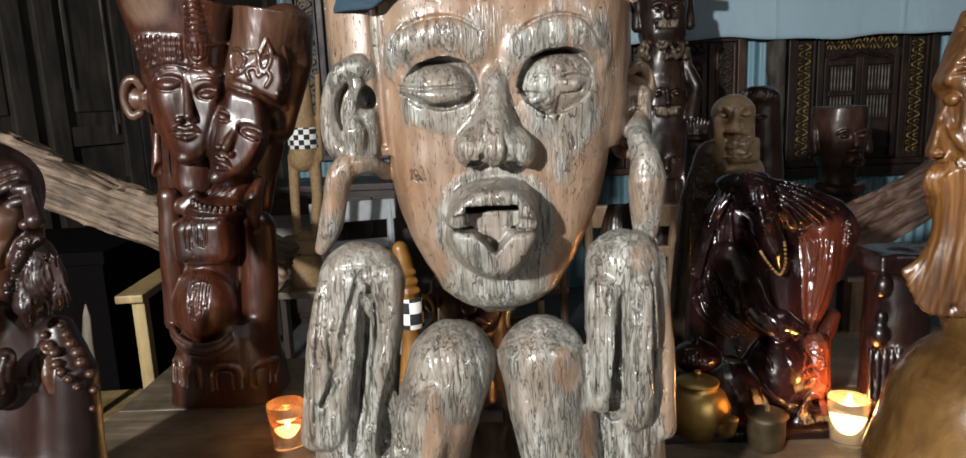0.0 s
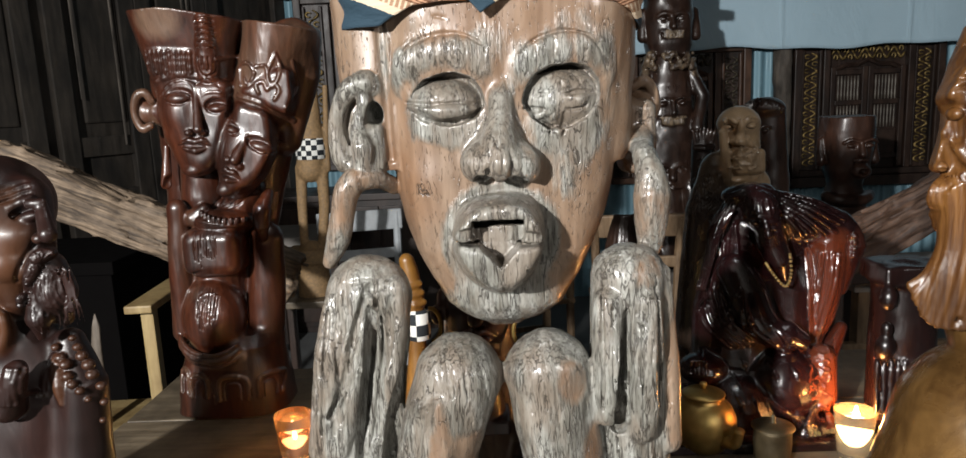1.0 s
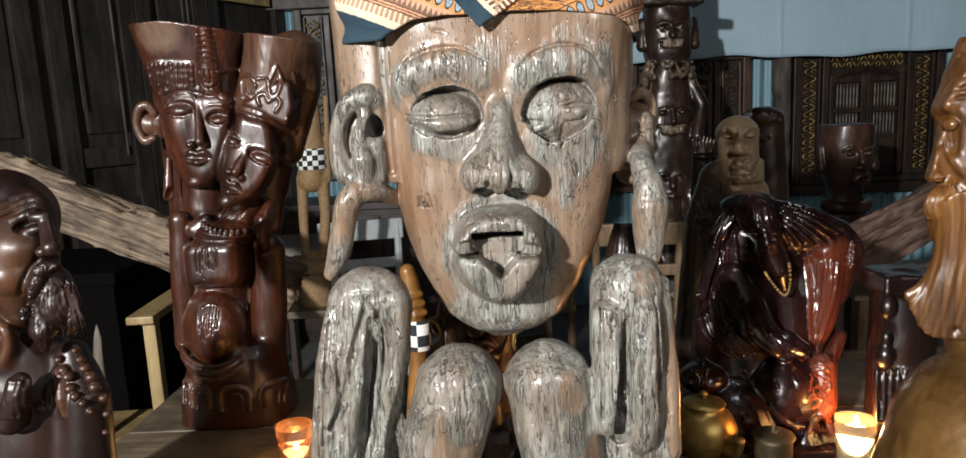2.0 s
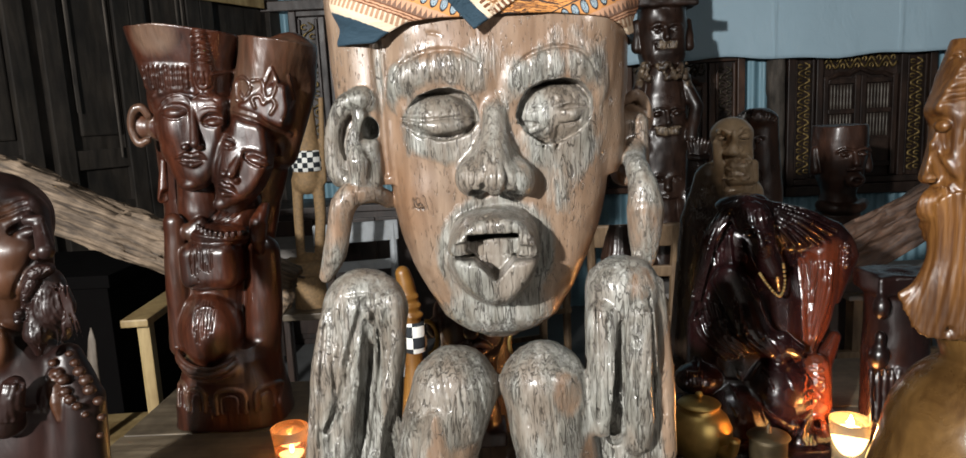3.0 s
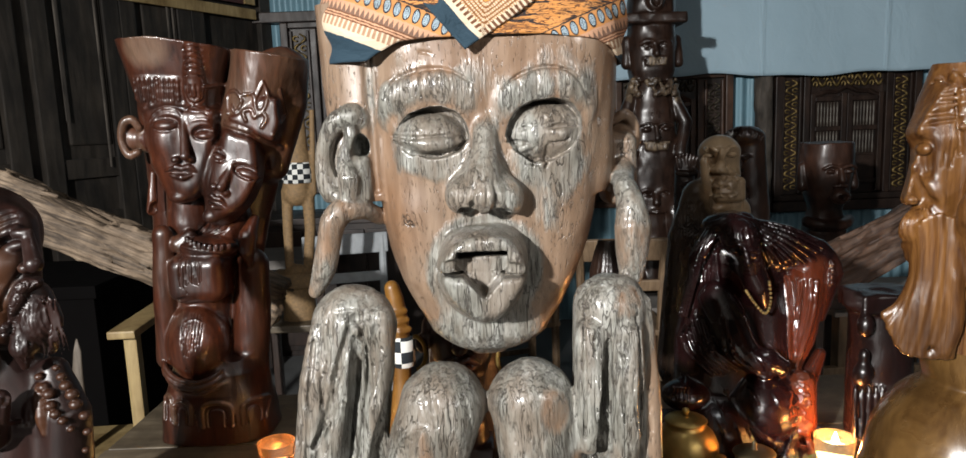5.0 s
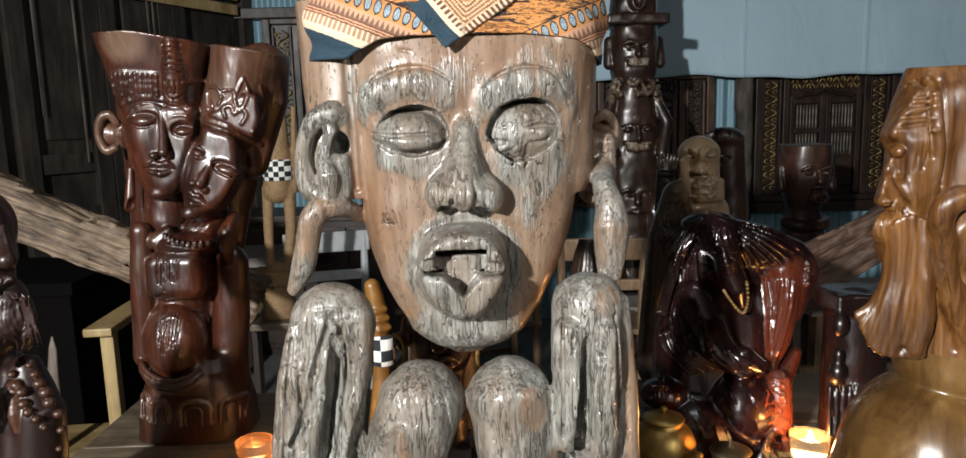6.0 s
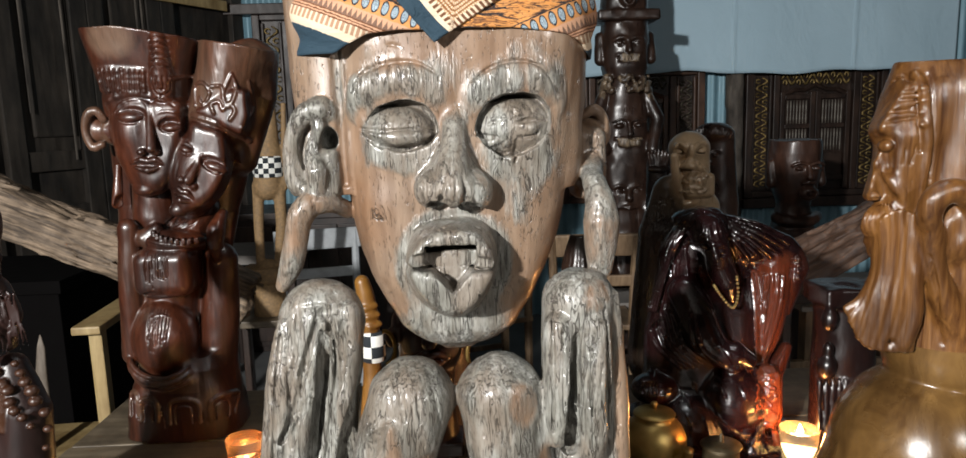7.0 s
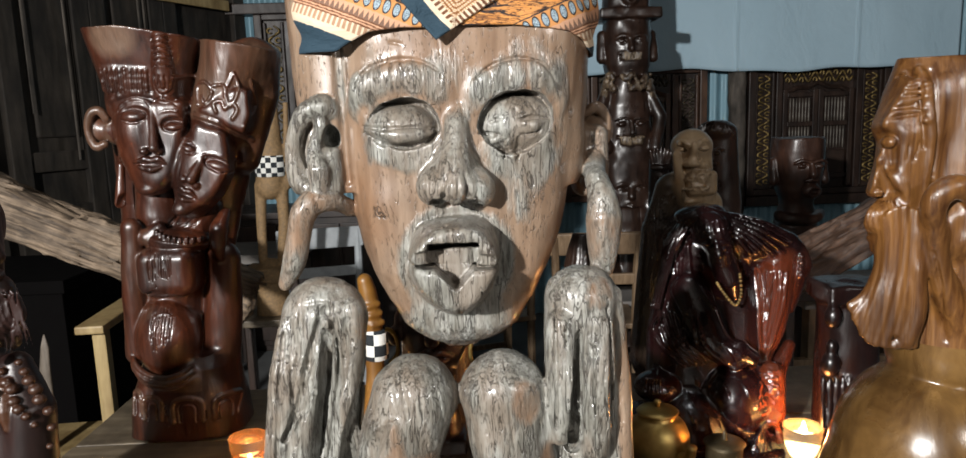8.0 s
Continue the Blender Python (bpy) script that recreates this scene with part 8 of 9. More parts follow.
def bearded_bust():
    c = Clay((0.44, 1.60, 0.749), (0.76, 1.98, 1.42), 0.0026, 1.80)
    a = np.array
    # a narrow head with a domed brow, pale and golden in front
    c.rod([(0.5840, 1.7700, 1.3230), (0.5870, 1.7650, 1.2720), (0.5960, 1.7650, 1.2200)], [0.046, 0.045, 0.042], 0.012, tone=1.0)
    c.ball(a((0.5810, 1.7650, 1.3300)), (0.046, 0.056, 0.034), 0.012, tone=1.0)
    c.skin()
    for p, q, m in (((0.5310, 1.7100, 1.3370), (0.5600, 1.7100, 1.3330), (0.5470, 1.7100, 1.3430)), ((0.5780, 1.7100, 1.3320), (0.6080, 1.7100, 1.3390), (0.5940, 1.7100, 1.3440))):
        c.rod(c.lay([p, m, q], 0.0020), 0.0050, 0.0012, soft=3, tone=0.9)
    c.skin()
    for e in ((0.5460, 1.7100, 1.3230), (0.5950, 1.7100, 1.3240)):
        c.ball(c.lay([e], 0.001)[0], (0.0155, 0.008, 0.0080), 0.0015, True, tone=0.6)
        c.ball(c.lay([e], -0.004)[0], (0.0135, 0.009, 0.0062), 0.0010, tone=1.0)
        c.rod(c.lay([(e[0] - 0.012, e[1], e[2] - 0.003), (e[0], e[1], e[2] - 0.0055), (e[0] + 0.012, e[1], e[2] - 0.003)], -0.002), 0.0016, 0.001, True, soft=2, tone=0.2)
    c.rod(c.lay([(0.5700, 1.7100, 1.3350), (0.5700, 1.7050, 1.3130), (0.5680, 1.7000, 1.2960)], [0.002, 0.009, 0.014]), [0.006, 0.008, 0.0125], 0.002, tone=1.0)
    for x in ((0.5590, 1.7000, 1.2970), (0.5870, 1.7000, 1.2960)):
        c.ball(c.lay([x], 0.002)[0], (0.007, 0.008, 0.006), 0.002, tone=1.0)
    c.skin()
    c.rod(c.lay([(0.5460, 1.7000, 1.2880), (0.5650, 1.7000, 1.2900), (0.5740, 1.7000, 1.2890), (0.5940, 1.7000, 1.2840), (0.6140, 1.7100, 1.2710)], 0.002), [0.005, 0.0075, 0.0070, 0.0075, 0.004], 0.002, soft=3, tone=1.0)
    # square beard of carved curls, a straight lock down one side
    c.block((0.5950, 1.7450, 1.2420), (0.036, 0.034, 0.030), 0.012, 0.004, tone=0.8)
    c.skin()
    rng = random.Random(3)
    for i in range(30):
        o = a((0.5510, 1.7000, 1.2710)) + a((0.0105 * (i % 6) + rng.uniform(-0.003, 0.003), 0, -0.0095 * (i // 6) + rng.uniform(-0.002, 0.002)))
        t0, r = rng.uniform(0, 6.28), rng.uniform(0.0045, 0.0075)
        c.rod(c.lay([o + a((r * math.cos(t0 + k * 0.9), 0, r * math.sin(t0 + k * 0.9))) for k in range(4)], 0.0020), [0.0018, 0.0032, 0.0032, 0.0016], 0.0006, soft=2, tone=0.75)
    c.rod([(0.5370, 1.7350, 1.3100), (0.5440, 1.7380, 1.2540), (0.5570, 1.7420, 1.2000)], [0.011, 0.0105, 0.009], 0.003, tone=0.9)
    c.rod([(0.5660, 1.7350, 1.1980), (0.6180, 1.7350, 1.2070)], [0.007, 0.006], 0.004, tone=1.0)
    # dark robe below
    c.rod([(0.5390, 1.7800, 1.2240), (0.5240, 1.7800, 1.1150), (0.54, 1.79, 0.80)], [0.040, 0.060, 0.10], 0.015, tone=0.25)
    c.rod([(0.6170, 1.7900, 1.1780), (0.58, 1.80, 0.80)], [0.050, 0.11], 0.02)
    c.skin()
    for k in range(14):
        p = a((0.4950, 1.7400, 1.2120)) + a((0.0045 * k, 0, 0.004 * math.sin(k)))
        c.rod(c.lay([p, p + a((-0.010 + 0.001 * k, 0, -0.045)), p + a((-0.016 + 0.002 * k, 0, -0.100))], 0.0), [0.0010, 0.0022, 0.0012], 0.001, True, soft=2)
    c.block((0.57, 1.80, 0.757), (0.11, 0.11, 0.010), 0.003, 0.003)
    c.stain((0.58, 1.75, 1.10), (0.16, 0.25, 0.075), 0.12, 0.3)
    c.rough(0.03, 0.002, seed=31)
    tagged(c.build("bearded_bust", M_BUST), "dark bearded bust with a pale golden face", "statue")
    # its darker neighbour, with short waved hair
    c = Clay((0.55, 1.83, 0.749), (0.79, 2.10, 1.46), 0.0030)
    c.rod([(0.7180, 1.9550, 1.3260), (0.7190, 1.9550, 1.2610), (0.7270, 1.9550, 1.1620), (0.68, 1.95, 0.80)], [0.048, 0.050, 0.052, 0.08], 0.012)
    c.ball(a((0.7110, 1.9550, 1.3560)), (0.052, 0.056, 0.030), 0.008)
    c.skin()
    for i in range(13):
        t = i / 12 * 2 - 1
        p = a((0.6870, 1.9000, 1.3830)) + a((t * 0.044, 0, -0.012 * t * t))
        c.rod(c.lay([p, p + a((0.006 + 0.004 * t, 0, -0.012)), p + a((-0.002 + 0.006 * t, 0, -0.026))], 0.001), [0.003, 0.0045, 0.003], 0.001, soft=3)
    e = (0.6790, 1.9000, 1.2950)
    face_on(c, e, 0.043, 1.905)
    c.block((0.68, 1.95, 0.757), (0.09, 0.09, 0.010), 0.003, 0.003)
    c.rough(0.03, 0.002, seed=32)
    tagged(c.build("dark_bust", M_DARK), "nearly black carved bust with waved hair", "statue")


bearded_bust()


def mouth_bust():
    e = (1.734, 3.600, 1.093)
    x, z = e[0], e[2]
    c = Clay((x - 0.26, 3.42, 0.40), (x + 0.26, 3.86, z + 0.24), 0.0052)
    a = np.array
    c.column([z - 0.16, z - 0.10, z, z + 0.10, z + 0.165], [x] * 5, [3.64] * 5, [0.075, 0.10, 0.118, 0.124, 0.118], [0.085, 0.11, 0.125, 0.13, 0.125], 2.4)
    face_on(c, (x + 0.012, 0, z + 0.01), 0.105, 3.512)
    c.ball(a((x + 0.012, 3.50, z - 0.095)), (0.048, 0.03, 0.036), 0.012)
    c.ball(a((x + 0.012, 3.475, z - 0.095)), (0.026, 0.03, 0.018), 0.004, True)
    c.rod([(x - 0.125, 3.63, z + 0.05), (x - 0.13, 3.62, z - 0.05)], [0.02, 0.026], 0.01)
    c.rod([(x + 0.125, 3.63, z + 0.05), (x + 0.13, 3.62, z - 0.05)], [0.02, 0.026], 0.01)
    c.column([z - 0.30, z - 0.24, z - 0.18, z - 0.14], [x] * 4, [3.64] * 4, [0.10, 0.095, 0.08, 0.075], [0.10, 0.095, 0.085, 0.08], 2.4)
    c.rod([(x - 0.105, 3.60, z - 0.225), (x - 0.05, 3.545, z - 0.240), (x + 0.05, 3.545, z - 0.240), (x + 0.105, 3.60, z - 0.225)], 0.027, 0.012, soft=3)
    c.column([0.42, 0.6, z - 0.28], [x] * 3, [3.64] * 3, [0.15, 0.12, 0.095], [0.13, 0.12, 0.10], 2.6)
    c.rough(0.05, 0.006, seed=33)
    tagged(c.build("singing_bust", M_UMBER), "dark brown carved bust with a small open mouth", "statue")
    s = empty("plinth", (x, 3.64, 0), "dark square wooden plinth under the brown bust", "plinth")
    part("column", boxed((0, 0, 0.2), (0.16, 0.14, 0.20)), M_FRAME, s)
    part("cap", boxed((0, 0, 0.412), (0.19, 0.17, 0.0115)), M_FRAME, s)


mouth_bust()


def red_figure():
    c = Clay((0.66, 1.18, 0.749), (0.90, 1.46, 1.12), 0.003)
    a = np.array
    c.rod([(0.733, 1.320, 1.049), (0.737, 1.320, 0.961), (0.745, 1.320, 0.817), (0.79, 1.32, 0.80)], [0.050, 0.055, 0.062, 0.07], 0.015)
    c.block((0.732, 1.320, 1.075), (0.055, 0.05, 0.018), 0.006, 0.01)
    for z, r in ((1.040, 0.015), (0.985, 0.010), (0.950, 0.017)):
        c.ball(a((0.680, 1.268, z)), (r, r * 1.1, r * 1.4), 0.010)
    for i in range(7):
        c.rod([a((0.668, 1.268, 0.925)) + a((0.012 * i, 0.0, 0.0)), a((0.662, 1.258, 0.837)) + a((0.014 * i, 0, 0))], [0.004, 0.007], 0.003)
    c.block((0.79, 1.32, 0.757), (0.085, 0.085, 0.010), 0.003, 0.003)
    c.rough(0.03, 0.004, seed=34)
    tagged(c.build("red_statue", M_BLACK), "small dark red lacquered figure beside the old man", "statue")


red_figure()


def hairy_figure():
    e = (0.391, 2.200, 0.960)
    c = Clay((e[0] - 0.10, 2.08, 0.0), (e[0] + 0.10, 2.32, e[2] + 0.14), 0.005)
    c.rod([(e[0], 2.2, e[2] + 0.06), (e[0], 2.2, e[2] - 0.05), (e[0], 2.2, 0.06)], [0.03, 0.055, 0.07], 0.01)
    for i in range(11):
        t = radians(-80 + 16 * i)
        c.rod([(e[0] + 0.03 * math.sin(t), 2.2 - 0.03 * math.cos(t), e[2] + 0.09), (e[0] + 0.055 * math.sin(t), 2.2 - 0.055 * math.cos(t), e[2]),
               (e[0] + 0.062 * math.sin(t), 2.2 - 0.062 * math.cos(t), e[2] - 0.12)], [0.006, 0.008, 0.005], 0.003, soft=2)
    c.block((e[0], 2.2, 0.03), (0.09, 0.09, 0.03), 0.005, 0.01)
    tagged(c.build("shaggy_statue", M_DARK), "dark carved figure with long grooved hair", "statue")


hairy_figure()


# ---- furniture behind the table ----
def rough_beam(name, p, q, half, label, seed, material):
    """A split log between two points: torn along the grain, with open splits and a ragged upper edge."""
    p, q = Vector(p), Vector(q)
    d = q - p
    L, hy, hz = d.length, *half
    c = Clay((-0.03, -hy - 0.04, -hz - 0.04), (L + 0.03, hy + 0.04, hz + 0.04), 0.0046)
    c.block((L / 2, 0, 0), (L / 2, hy, hz), 0.012, 0.004)
    rng = random.Random(seed)
    for k in range(26):
        x, l = rng.uniform(0, L), rng.uniform(0.08, 0.30)
        z = rng.uniform(-hz, hz * 1.0)
        c.rod([(x, -hy - 0.004, z), (x + l / 2, -hy - 0.001, z + rng.uniform(-0.006, 0.006)), (x + l, -hy - 0.004, z + rng.uniform(-0.01, 0.01))], [0.002, rng.uniform(0.006, 0.014), 0.002], 0.003, True)
    for k in range(int(L * 16)):
        x, l = rng.uniform(0, L), rng.uniform(0.03, 0.12)
        c.block((x, 0, hz + rng.uniform(0.0, 0.010)), (l, hy + 0.05, rng.uniform(0.005, 0.012)), 0.002, 0.003, True, turn=(rng.uniform(-20, 20), rng.uniform(-5, 5), rng.uniform(-8, 8)))
    for k in range(int(L * 14)):
        x, l = rng.uniform(0, L), rng.uniform(0.02, 0.10)
        c.rod([(x, -hy + rng.uniform(0, 0.03), hz - 0.010), (x + l, -hy + rng.uniform(-0.004, 0.03), hz - 0.002 + rng.uniform(0, 0.010))], [0.006, 0.003], 0.003)
    c.rough(0.05, 0.020, (0.25, 1, 1), seed)
    c.rough(0.016, 0.016, (0.12, 1, 1), seed + 1)
    c.rough(0.009, 0.007, (0.25, 1, 1), seed + 2)
    ob = c.build(name, material)
    ob.matrix_world = Matrix.Translation(p) @ d.to_track_quat("X", "Z").to_matrix().to_4x4()
    return tagged(ob, label, "beam")


rough_beam("split_log", (-1.801, 2.050, 1.470), (-0.580, 2.050, 0.922), (0.05, 0.070), "long split log of raw pale wood leaning behind the carvings", 3, M_BEAM)
rough_beam("split_log", (0.989, 2.300, 0.831), (1.703, 2.300, 1.230), (0.05, 0.075), "split log of raw brown wood, darkened for shade, leaning behind the old man", 8, M_BEAM_SHADED)


def trestle(x, y, h):
    t = empty("trestle", (x, y, 0), "dark wooden trestle under the leaning log", "trestle")
    part("beam", boxed((0, 0, h - 0.03), (0.15, 0.03, 0.03)), M_FRAME, t)
    for sx in (-1, 1):
        for sy in (-1, 1):
            part("leg", sweep(bmesh.new(), [(sx * 0.11, sy * 0.02, h - 0.05), (sx * 0.17, sy * 0.16, 0.0)], 0.024, 6), M_FRAME, t)


trestle((1.183, 2.300, 0.893)[0], 2.3, (1.185, 2.300, 0.846)[2])


# an added chest whose blackness stands in for the shade behind the table
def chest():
    k = empty("chest", (-1.74, 2.85, 0), "black chest added to stand for the deep shade in the corner", "chest")
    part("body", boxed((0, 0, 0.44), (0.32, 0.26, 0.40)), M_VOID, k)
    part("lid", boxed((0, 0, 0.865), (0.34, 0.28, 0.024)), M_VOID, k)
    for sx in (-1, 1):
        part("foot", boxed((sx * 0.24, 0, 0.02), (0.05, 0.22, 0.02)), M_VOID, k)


chest()


def chair():
    k = empty("chair", (0, 0, 0), "light brown wooden chair with a plain back rail", "chair", "wooden chairs")
    part("seat", boxed((0, 0, 0.435), (0.20, 0.19, 0.013), 0.006), M_CHAIR, k)
    for sx in (-1, 1):
        part("leg", boxed((sx * 0.175, -0.165, 0.211), (0.018, 0.018, 0.211)), M_CHAIR, k)
        part("stile", sweep(bmesh.new(), [(sx * 0.180, 0.175, 0.0), (sx * 0.180, 0.170, 0.45), (sx * 0.185, 0.185, 0.70), (sx * 0.19, 0.215, 0.865)], [0.018, 0.021, 0.020, 0.018], 8), M_CHAIR, k)
    part("back_rail", boxed((0, 0.205, 0.83), (0.215, 0.012, 0.052), 0.008, Matrix.Rotation(radians(-9), 4, "X")), M_CHAIR, k)
    part("back_rail", boxed((0, 0.185, 0.66), (0.175, 0.010, 0.026), 0.006, Matrix.Rotation(radians(-6), 4, "X")), M_CHAIR, k)
    part("stretcher", boxed((0, -0.165, 0.20), (0.16, 0.010, 0.014)), M_CHAIR, k)
    return k


first = chair()
first.matrix_world = pose(0.64, 3.42, 0, 0, 0, 176)
copy_thing(first, pose(0.12, 3.55, 0, 0, 0, 196))
white = copy_thing(first, pose(-0.66, 3.45, 0, 0, 0, 12))
tagged(white, "white painted wooden chair with a plain back rail")
M_WHITE = plain("chipped_white_paint", (0.42, 0.45, 0.47), 0.55, 0.0, 0.3, 18)
for o in white.children:
    o.data = o.data.copy()
    o.data.materials[0] = M_WHITE


def armchair():
    k = empty("armchair", (-0.954, 1.900, 0.616), "pale yellow wooden armchair behind the table", "chair")
    o = Vector((-0.954, 1.900, 0.616))
    k.location = (o.x, o.y, 0)
    g = lambda p: Vector(p) - Vector((o.x, o.y, 0))
    a, b = g((-0.946, 1.880, 0.913)), g((-0.984, 2.400, 0.829))
    d = (b - a).normalized()
    turn = Matrix.Rotation(math.atan2(d.y, d.x), 4, "Z")
    h = a.z
    mid = (a + b) / 2
    part("arm_rest", boxed((mid.x, mid.y, h - 0.006), ((b - a).length / 2 + 0.03, 0.036, 0.011), 0.005, turn), M_PALE, k)
    far = a + d * 0.5
    for p in (a + d * 0.035, far):
        part("post", boxed((p.x, p.y, (h - 0.018) / 2), (0.017, 0.017, (h - 0.018) / 2), 0.004, turn), M_PALE, k)
    part("seat", boxed((mid.x - 0.27, mid.y, 0.42), (0.26, 0.24, 0.014), 0.005, turn), M_PALE, k)
    return k


armchair()


def back_table():
    t = empty("side_table", (-1.10, 4.05, 0), "grey dusty small table against the back wall", "table")
    mat = plain("dusty_grey_board", (0.26, 0.24, 0.22), 0.8, 0.0, 0.35, 12)
    part("top", boxed((0, 0, 0.70), (0.24, 0.22, 0.025)), mat, t)
    for x in (-0.2, 0.2):
        for y in (-0.18, 0.18):
            part("leg", boxed((x, y, 0.337), (0.022, 0.022, 0.337)), M_FRAME, t)
    k = empty("work_bench", (1.02, 3.72, 0), "low grey board bench beside the totem", "bench")
    part("top", boxed((0, 0, 0.44), (0.30, 0.16, 0.02)), mat, k)
    for x in (-0.26, 0.26):
        part("leg", boxed((x, 0, 0.21), (0.03, 0.13, 0.21)), M_FRAME, k)
    b = empty("stool_table", (1.420, 2.620, 0.711), "brown board table under the log", "table")
    b.location.z = 0
    part("top", boxed((0.05, 0, 0.735), (0.28, 0.22, 0.015)), mat, b)
    part("rail", boxed((-0.02, -0.2, 0.50), (0.26, 0.015, 0.04)), M_CHAIR, b)
    for x in (-0.18, 0.26):
        for y in (-0.18, 0.18):
            part("leg", boxed((x, y, 0.36), (0.028, 0.028, 0.36)), M_CHAIR, b)


back_table()


def sideboard():
    s = empty("sideboard", (-0.72, 4.62, 0), "long dark wooden sideboard against the back wall", "cabinet")
    part("body", boxed((0, 0, 0.44), (0.78, 0.22, 0.40)), M_FRAME, s)
    part("top", boxed((0, 0, 0.86), (0.81, 0.25, 0.02)), M_FRAME, s)
    part("plinth", boxed((0, 0, 0.02), (0.76, 0.20, 0.02)), M_FRAME, s)
    for i in range(4):
        d = part("door", boxed((-0.58 + 0.387 * i, -0.232, 0.44), (0.185, 0.012, 0.36)), M_FRAME, s)
        part("knob", lathe(bmesh.new(), (-0.44 + 0.387 * i, -0.25, 0.5), [(0, -0.012), (0.011, -0.006), (0.011, 0.006), (0, 0.012)], 12), M_BRASS, d, smooth=True)


sideboard()


def paddle():
    m = wood("grey_lath_wood", (0.16, 0.13, 0.10), (0.36, 0.31, 0.26), None, (0.5, 0.7), (40, 40, 5), 0.0004)
    bm = sweep(bmesh.new(), [((-1.280, 2.200, 0.680)[0], 2.2, 0.0), (-1.280, 2.200, 0.680), (-1.271, 2.200, 0.761), (-1.269, 2.200, 0.801)], [0.012, 0.018, 0.013, 0.002], 8, 0.4)
    tagged(part("pointed_stake", bm, m, smooth=True), "thin pointed grey wooden stake standing behind the table", "stake")


paddle()


# ---- the back wall ----
def scroll(w, h, n, r):
    """Carved leaf scrolls in an upright strip, as one openwork mesh."""
    bm = bmesh.new()
    n, r = int(n * 1.8), r * 0.72
    step = h / n
    for i in range(n):
        z0 = -h / 2 + step * i
        s = 1 if i % 2 else -1
        pts = [(s * w * 0.42 * math.sin(t * math.pi), 0, z0 + step * t) for t in np.linspace(0, 1, 7)]
        sweep(bm, pts, [r * 0.7, r, r * 1.2, r * 1.3, r * 1.2, r, r * 0.7], 6)
        pts = [(-s * w * 0.30 + w * 0.22 * math.cos(t), 0, z0 + step * 0.5 + step * 0.26 * math.sin(t)) for t in np.linspace(0.4, 5.4, 9)]
        sweep(bm, pts, [r * 0.5, r * 0.8, r, r, r, r * 0.9, r * 0.8, r * 0.7, r * 0.5], 6)
        sweep(bm, [(s * w * 0.1, 0, z0 + step * 0.2), (s * w * 0.44, -r * 0.6, z0 + step * 0.35), (s * w * 0.36, 0, z0 + step * 0.6)], [r * 0.5, r * 1.1, r * 0.4], 6)
    return bm


M_DIMGOLD = plain("worn_gilt_carving", (0.082, 0.067, 0.042), 0.42, 0.5, 0.8, 60, 0.0006)
M_TAN = wood("red_brown_frame_wood", (0.05, 0.024, 0.014), (0.12, 0.06, 0.034), None, (0.35, 0.55), (30, 30, 6), 0.0006)


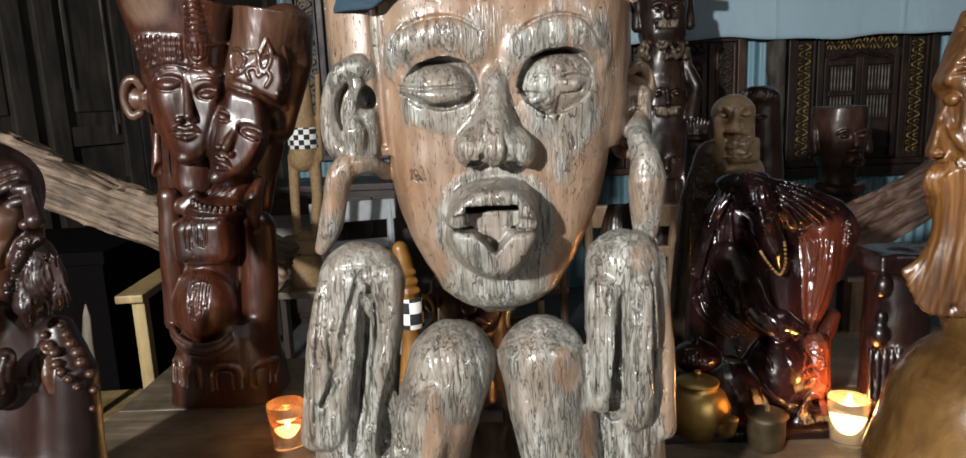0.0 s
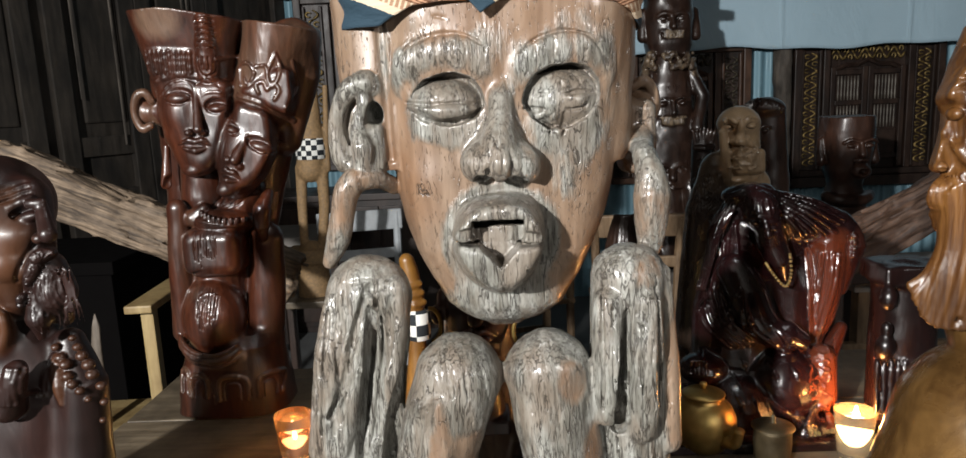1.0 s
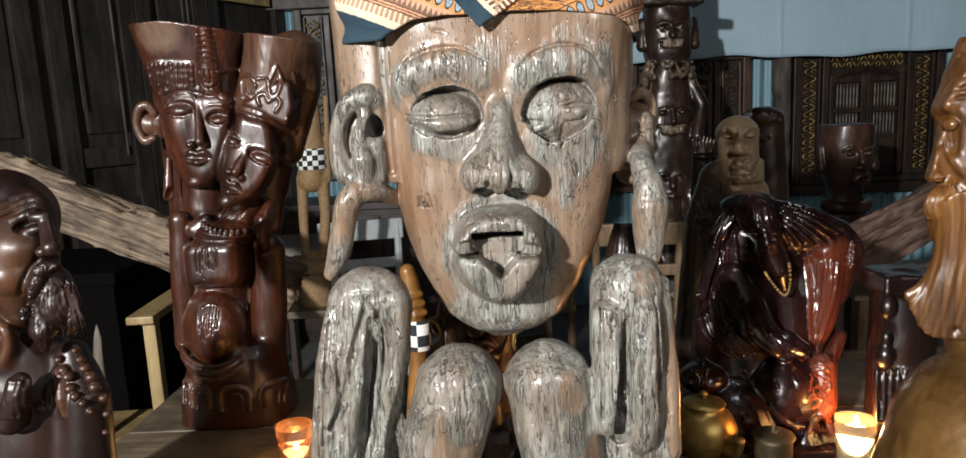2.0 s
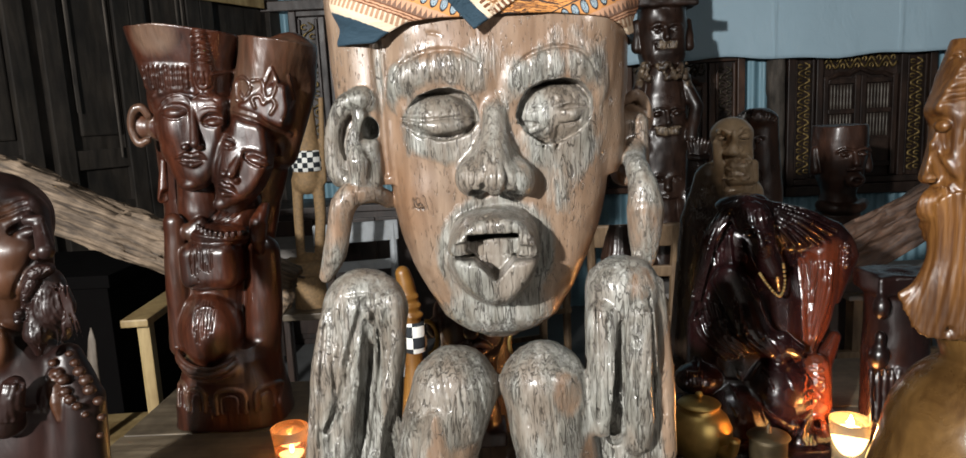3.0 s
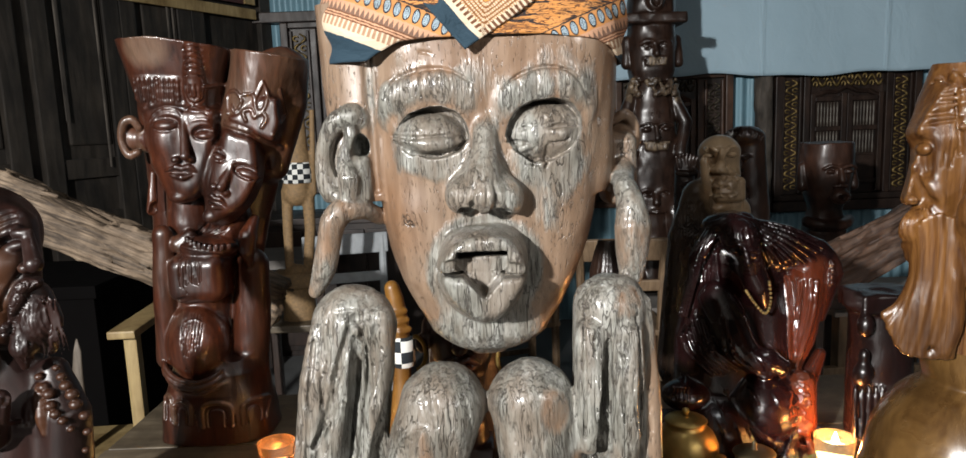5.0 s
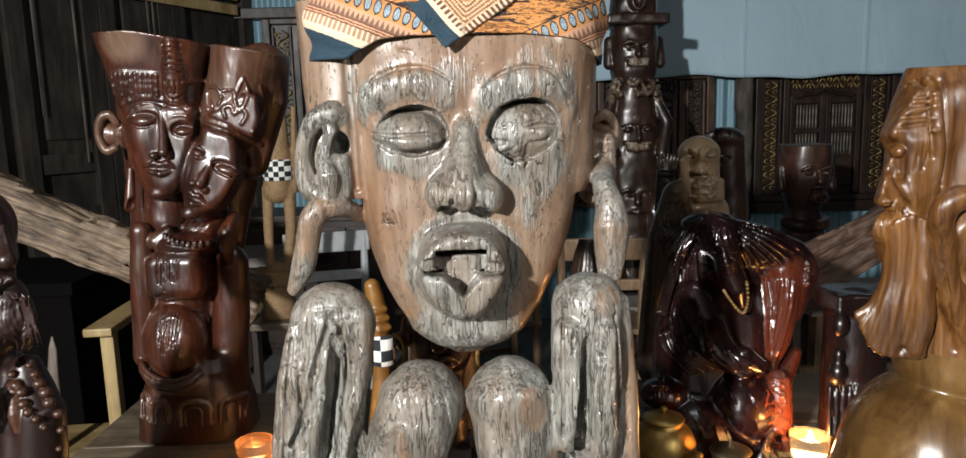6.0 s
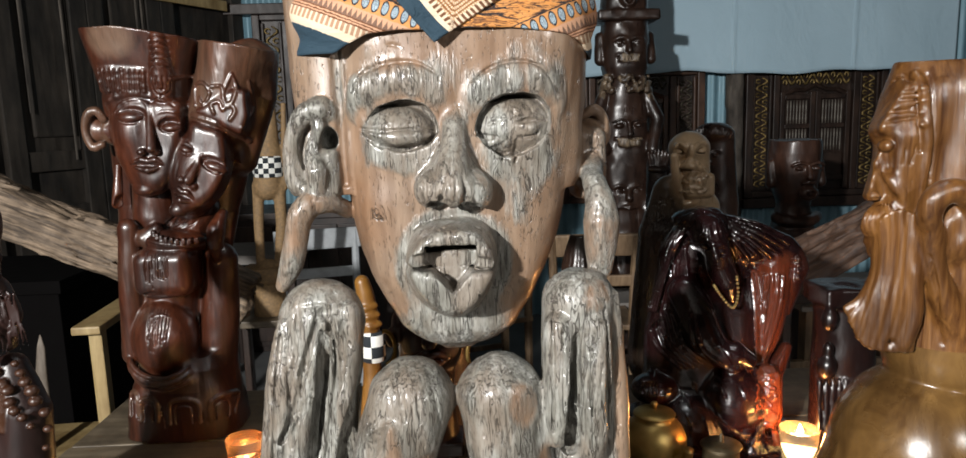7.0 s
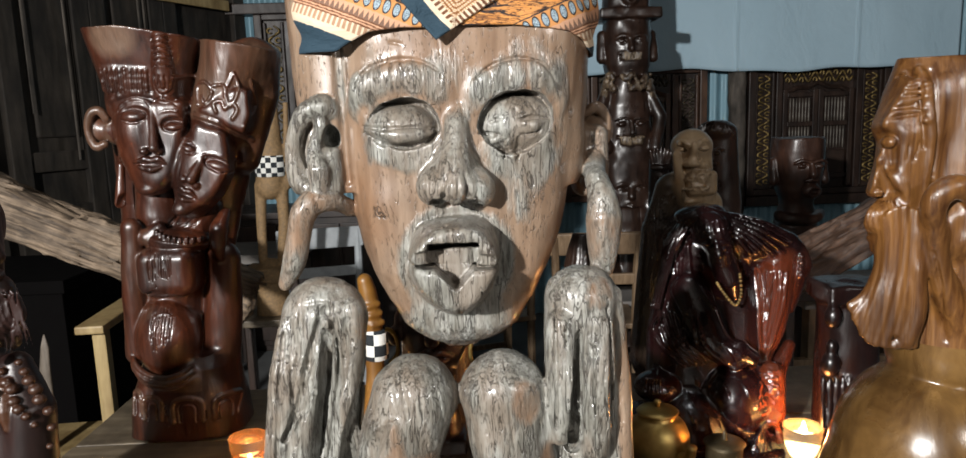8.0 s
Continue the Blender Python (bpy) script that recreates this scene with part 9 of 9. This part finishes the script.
def carved_window(name, x, z, w, h, gilt, frame_mat, label, doors=True):
    """A carved shutter window: side strips, arched head, two leaves with turned bars."""
    k = empty(name, (x, 4.985, z), label, "window", "carved windows", "structure")
    y = 0.0
    part("backing", boxed((0, 0.018, 0), (w / 2 - 0.01, 0.008, h / 2 - 0.01), 0), M_FRAME, k)
    for s in (-1, 1):
        part("frame_post", boxed((s * (w / 2 - 0.025), y - 0.02, 0), (0.025, 0.03, h / 2), 0.006), frame_mat, k)
        part("inner_post", boxed((s * (w / 2 - 0.215), y - 0.015, 0), (0.022, 0.026, h / 2 - 0.04), 0.006), frame_mat, k)
        st = part("carved_strip", scroll(0.085, h - 0.14, 9, 0.0085), gilt, k, "openwork leaf scroll carving", True)
        st.location = (s * (w / 2 - 0.12), y - 0.012, 0)
        part("bead", boxed((s * (w / 2 - 0.063), y - 0.012, 0), (0.008, 0.018, h / 2 - 0.05), 0.004), frame_mat, k)
        part("bead", boxed((s * (w / 2 - 0.178), y - 0.012, 0), (0.008, 0.018, h / 2 - 0.05), 0.004), frame_mat, k)
    part("head_rail", boxed((0, y - 0.02, h / 2 - 0.018), (w / 2 - 0.052, 0.028, 0.018), 0.005), frame_mat, k)
    part("foot_rail", boxed((0, y - 0.02, -h / 2 + 0.02), (w / 2 - 0.052, 0.028, 0.02), 0.005), frame_mat, k)
    iw = w / 2 - 0.245
    top = part("carved_head", scroll(0.075, iw * 2 - 0.02, 6, 0.010), gilt, k, "leaf carving over the shutters", True)
    top.matrix_local = Matrix.Translation((0, y - 0.014, h / 2 - 0.085)) @ Matrix.Rotation(radians(90), 4, "Y")
    zt = h / 2 - 0.145
    bm = sweep(bmesh.new(), [(-iw, y - 0.012, zt - 0.055), (-iw * 0.6, y - 0.016, zt - 0.012), (-iw * 0.3, y - 0.016, zt - 0.012), (0, y - 0.018, zt + 0.022), (iw * 0.3, y - 0.016, zt - 0.012), (iw * 0.6, y - 0.016, zt - 0.012),
                             (iw, y - 0.012, zt - 0.055)], 0.016, 6)
    part("arch", bm, frame_mat, k)
    for s in (-1, 1):
        leaf = part("shutter", boxed((s * 0.020, y - 0.012, -0.06), (0.018, 0.018, h / 2 - 0.11), 0.004), frame_mat, k)
        part("stile", boxed((s * (iw - 0.018), y - 0.012, -0.06), (0.016, 0.018, h / 2 - 0.11), 0.004), frame_mat, leaf)
        for zc in (zt - 0.11, zt - 0.31, -h / 2 + 0.075):
            part("rail", boxed((s * iw / 2, y - 0.010, zc + 0.05), (iw / 2 - 0.036, 0.014, 0.016), 0.004), frame_mat, leaf)
        part("panel", boxed((s * iw / 2, y - 0.004, -h / 2 + 0.20), (iw / 2 - 0.038, 0.010, 0.10), 0.008), frame_mat, leaf)
        for row, (z0, z1) in enumerate(((zt - 0.25, zt - 0.085), (zt - 0.43, zt - 0.28))):
            for i in range(7):
                bx = s * (0.048 + (iw - 0.096) * (i + 0.5) / 7)
                bm = sweep(bmesh.new(), [(bx, y - 0.012, z0), (bx, y - 0.012, (z0 * 3 + z1) / 4), (bx, y - 0.012, (z0 + z1) / 2), (bx, y - 0.012, (z0 + z1 * 3) / 4), (bx, y - 0.012, z1)], [0.004, 0.0065, 0.004, 0.0065, 0.004], 6)
                part("bar", bm, M_BAR, leaf, smooth=True)
    return k


M_BAR = wood("grey_worn_bars", (0.09, 0.075, 0.06), (0.30, 0.27, 0.23), None, (0.35, 0.5), (40, 40, 6), 0.0004)
carved_window("window_1", 2.495, 1.250, 0.985, 0.89, M_GOLD, M_FRAME, "dark carved window with gilt strips and barred shutters")
carved_window("window_2", 1.225, 1.250, 0.985, 0.89, M_DIMGOLD, M_TAN, "red-brown carved window with barred shutters")
carved_window("window_3", -0.70, 1.55, 1.20, 1.14, M_GOLD, M_FRAME, "tall dark carved window with gilt strips")


def wall_timber():
    for n, (lo, hi) in enumerate((((1.985, 4.90, 0.735), (4.45, 4.995, 0.803)), ((-1.50, 4.92, 2.122), (1.0, 5.0, 2.19)))):
        c = [(p + q) / 2 for p, q in zip(lo, hi)]
        h = [(q - p) / 2 for p, q in zip(lo, hi)]
        tagged(part("trim", boxed(c, h, 0.006), M_FRAME), "dark wooden rail on the back wall", "rail", "", "structure")
    c = Clay((1.84, 4.86, 0.0), (2.02, 5.03, 3.1), 0.011)
    c.rod([(1.925, 4.95, 0.0), (1.93, 4.95, 0.8), (1.925, 4.95, 1.5), (1.93, 4.95, 3.09)], [0.062, 0.056, 0.060, 0.055], 0.01)
    c.rough(0.06, 0.016, seed=41)
    tagged(c.build("post", M_POST), "grey bark-covered house post", "post", "", "structure")


wall_timber()


def banner():
    n = Nodes("pale_blue_sheet")
    n.set(Base_Color=n.mix(n.noise(3, 4), (0.36, 0.52, 0.62), (0.46, 0.62, 0.72)), Roughness=0.9, Normal=n.bump(n.noise(700, 2), 0.0004, 0.5, n.bump(n.noise(5, 4), 0.01)))
    xs, zs = np.linspace(0.80, 3.385, 220), np.linspace(1.0, 0.0, 40)
    g = np.zeros((len(zs), len(xs), 3))
    for i, q in enumerate(zs):
        for j, x in enumerate(xs):
            low = 1.675 - 0.014 * (x - 0.8) + 0.012 * math.sin(x * 5.1) + 0.006 * math.sin(x * 13)
            z = 2.75 + (low - 2.75) * (1 - q)
            y = 4.845 + 0.010 * math.sin(x * 7 + 1.5 * z) * (1 - q) + 0.006 * noise.noise((x * 4, z * 3, 1))
            for seam in (1.30, 1.87, 2.69):
                y -= 0.010 * math.exp(-((x - seam) / 0.008) ** 2)
            g[i, j] = (x, y, z)
    ob = shell("hanging_sheet", g, 0.003, n.m, None, {})
    tagged(ob, "pale blue cotton sheet hung along the back wall", "sheet")


banner()


def picture():
    k = empty("framed_picture", (0, 0, 0), "faded picture in a pale yellow wooden frame on the panelled wall", "picture")
    k.matrix_world = wall_left.matrix_world @ Matrix.Translation((2.79, -0.045, 0))
    w, zb = 0.50, 2.135
    mat = plain("faded_dark_print", (0.10, 0.035, 0.03), 0.6, 0.0, 0.8, 14)
    part("frame_rail", boxed((0, 0, zb + 0.032), (w, 0.012, 0.032), 0.004), M_PALE, k)
    part("frame_rail", boxed((0, 0, zb + 0.80), (w, 0.012, 0.045), 0.004), M_PALE, k)
    for s in (-1, 1):
        part("frame_post", boxed((s * (w - 0.045), 0, zb + 0.4225), (0.045, 0.011, 0.3315), 0.004), M_PALE, k)
    part("print", boxed((0, 0.004, zb + 0.42), (w - 0.09, 0.004, 0.33), 0), mat, k)


picture()
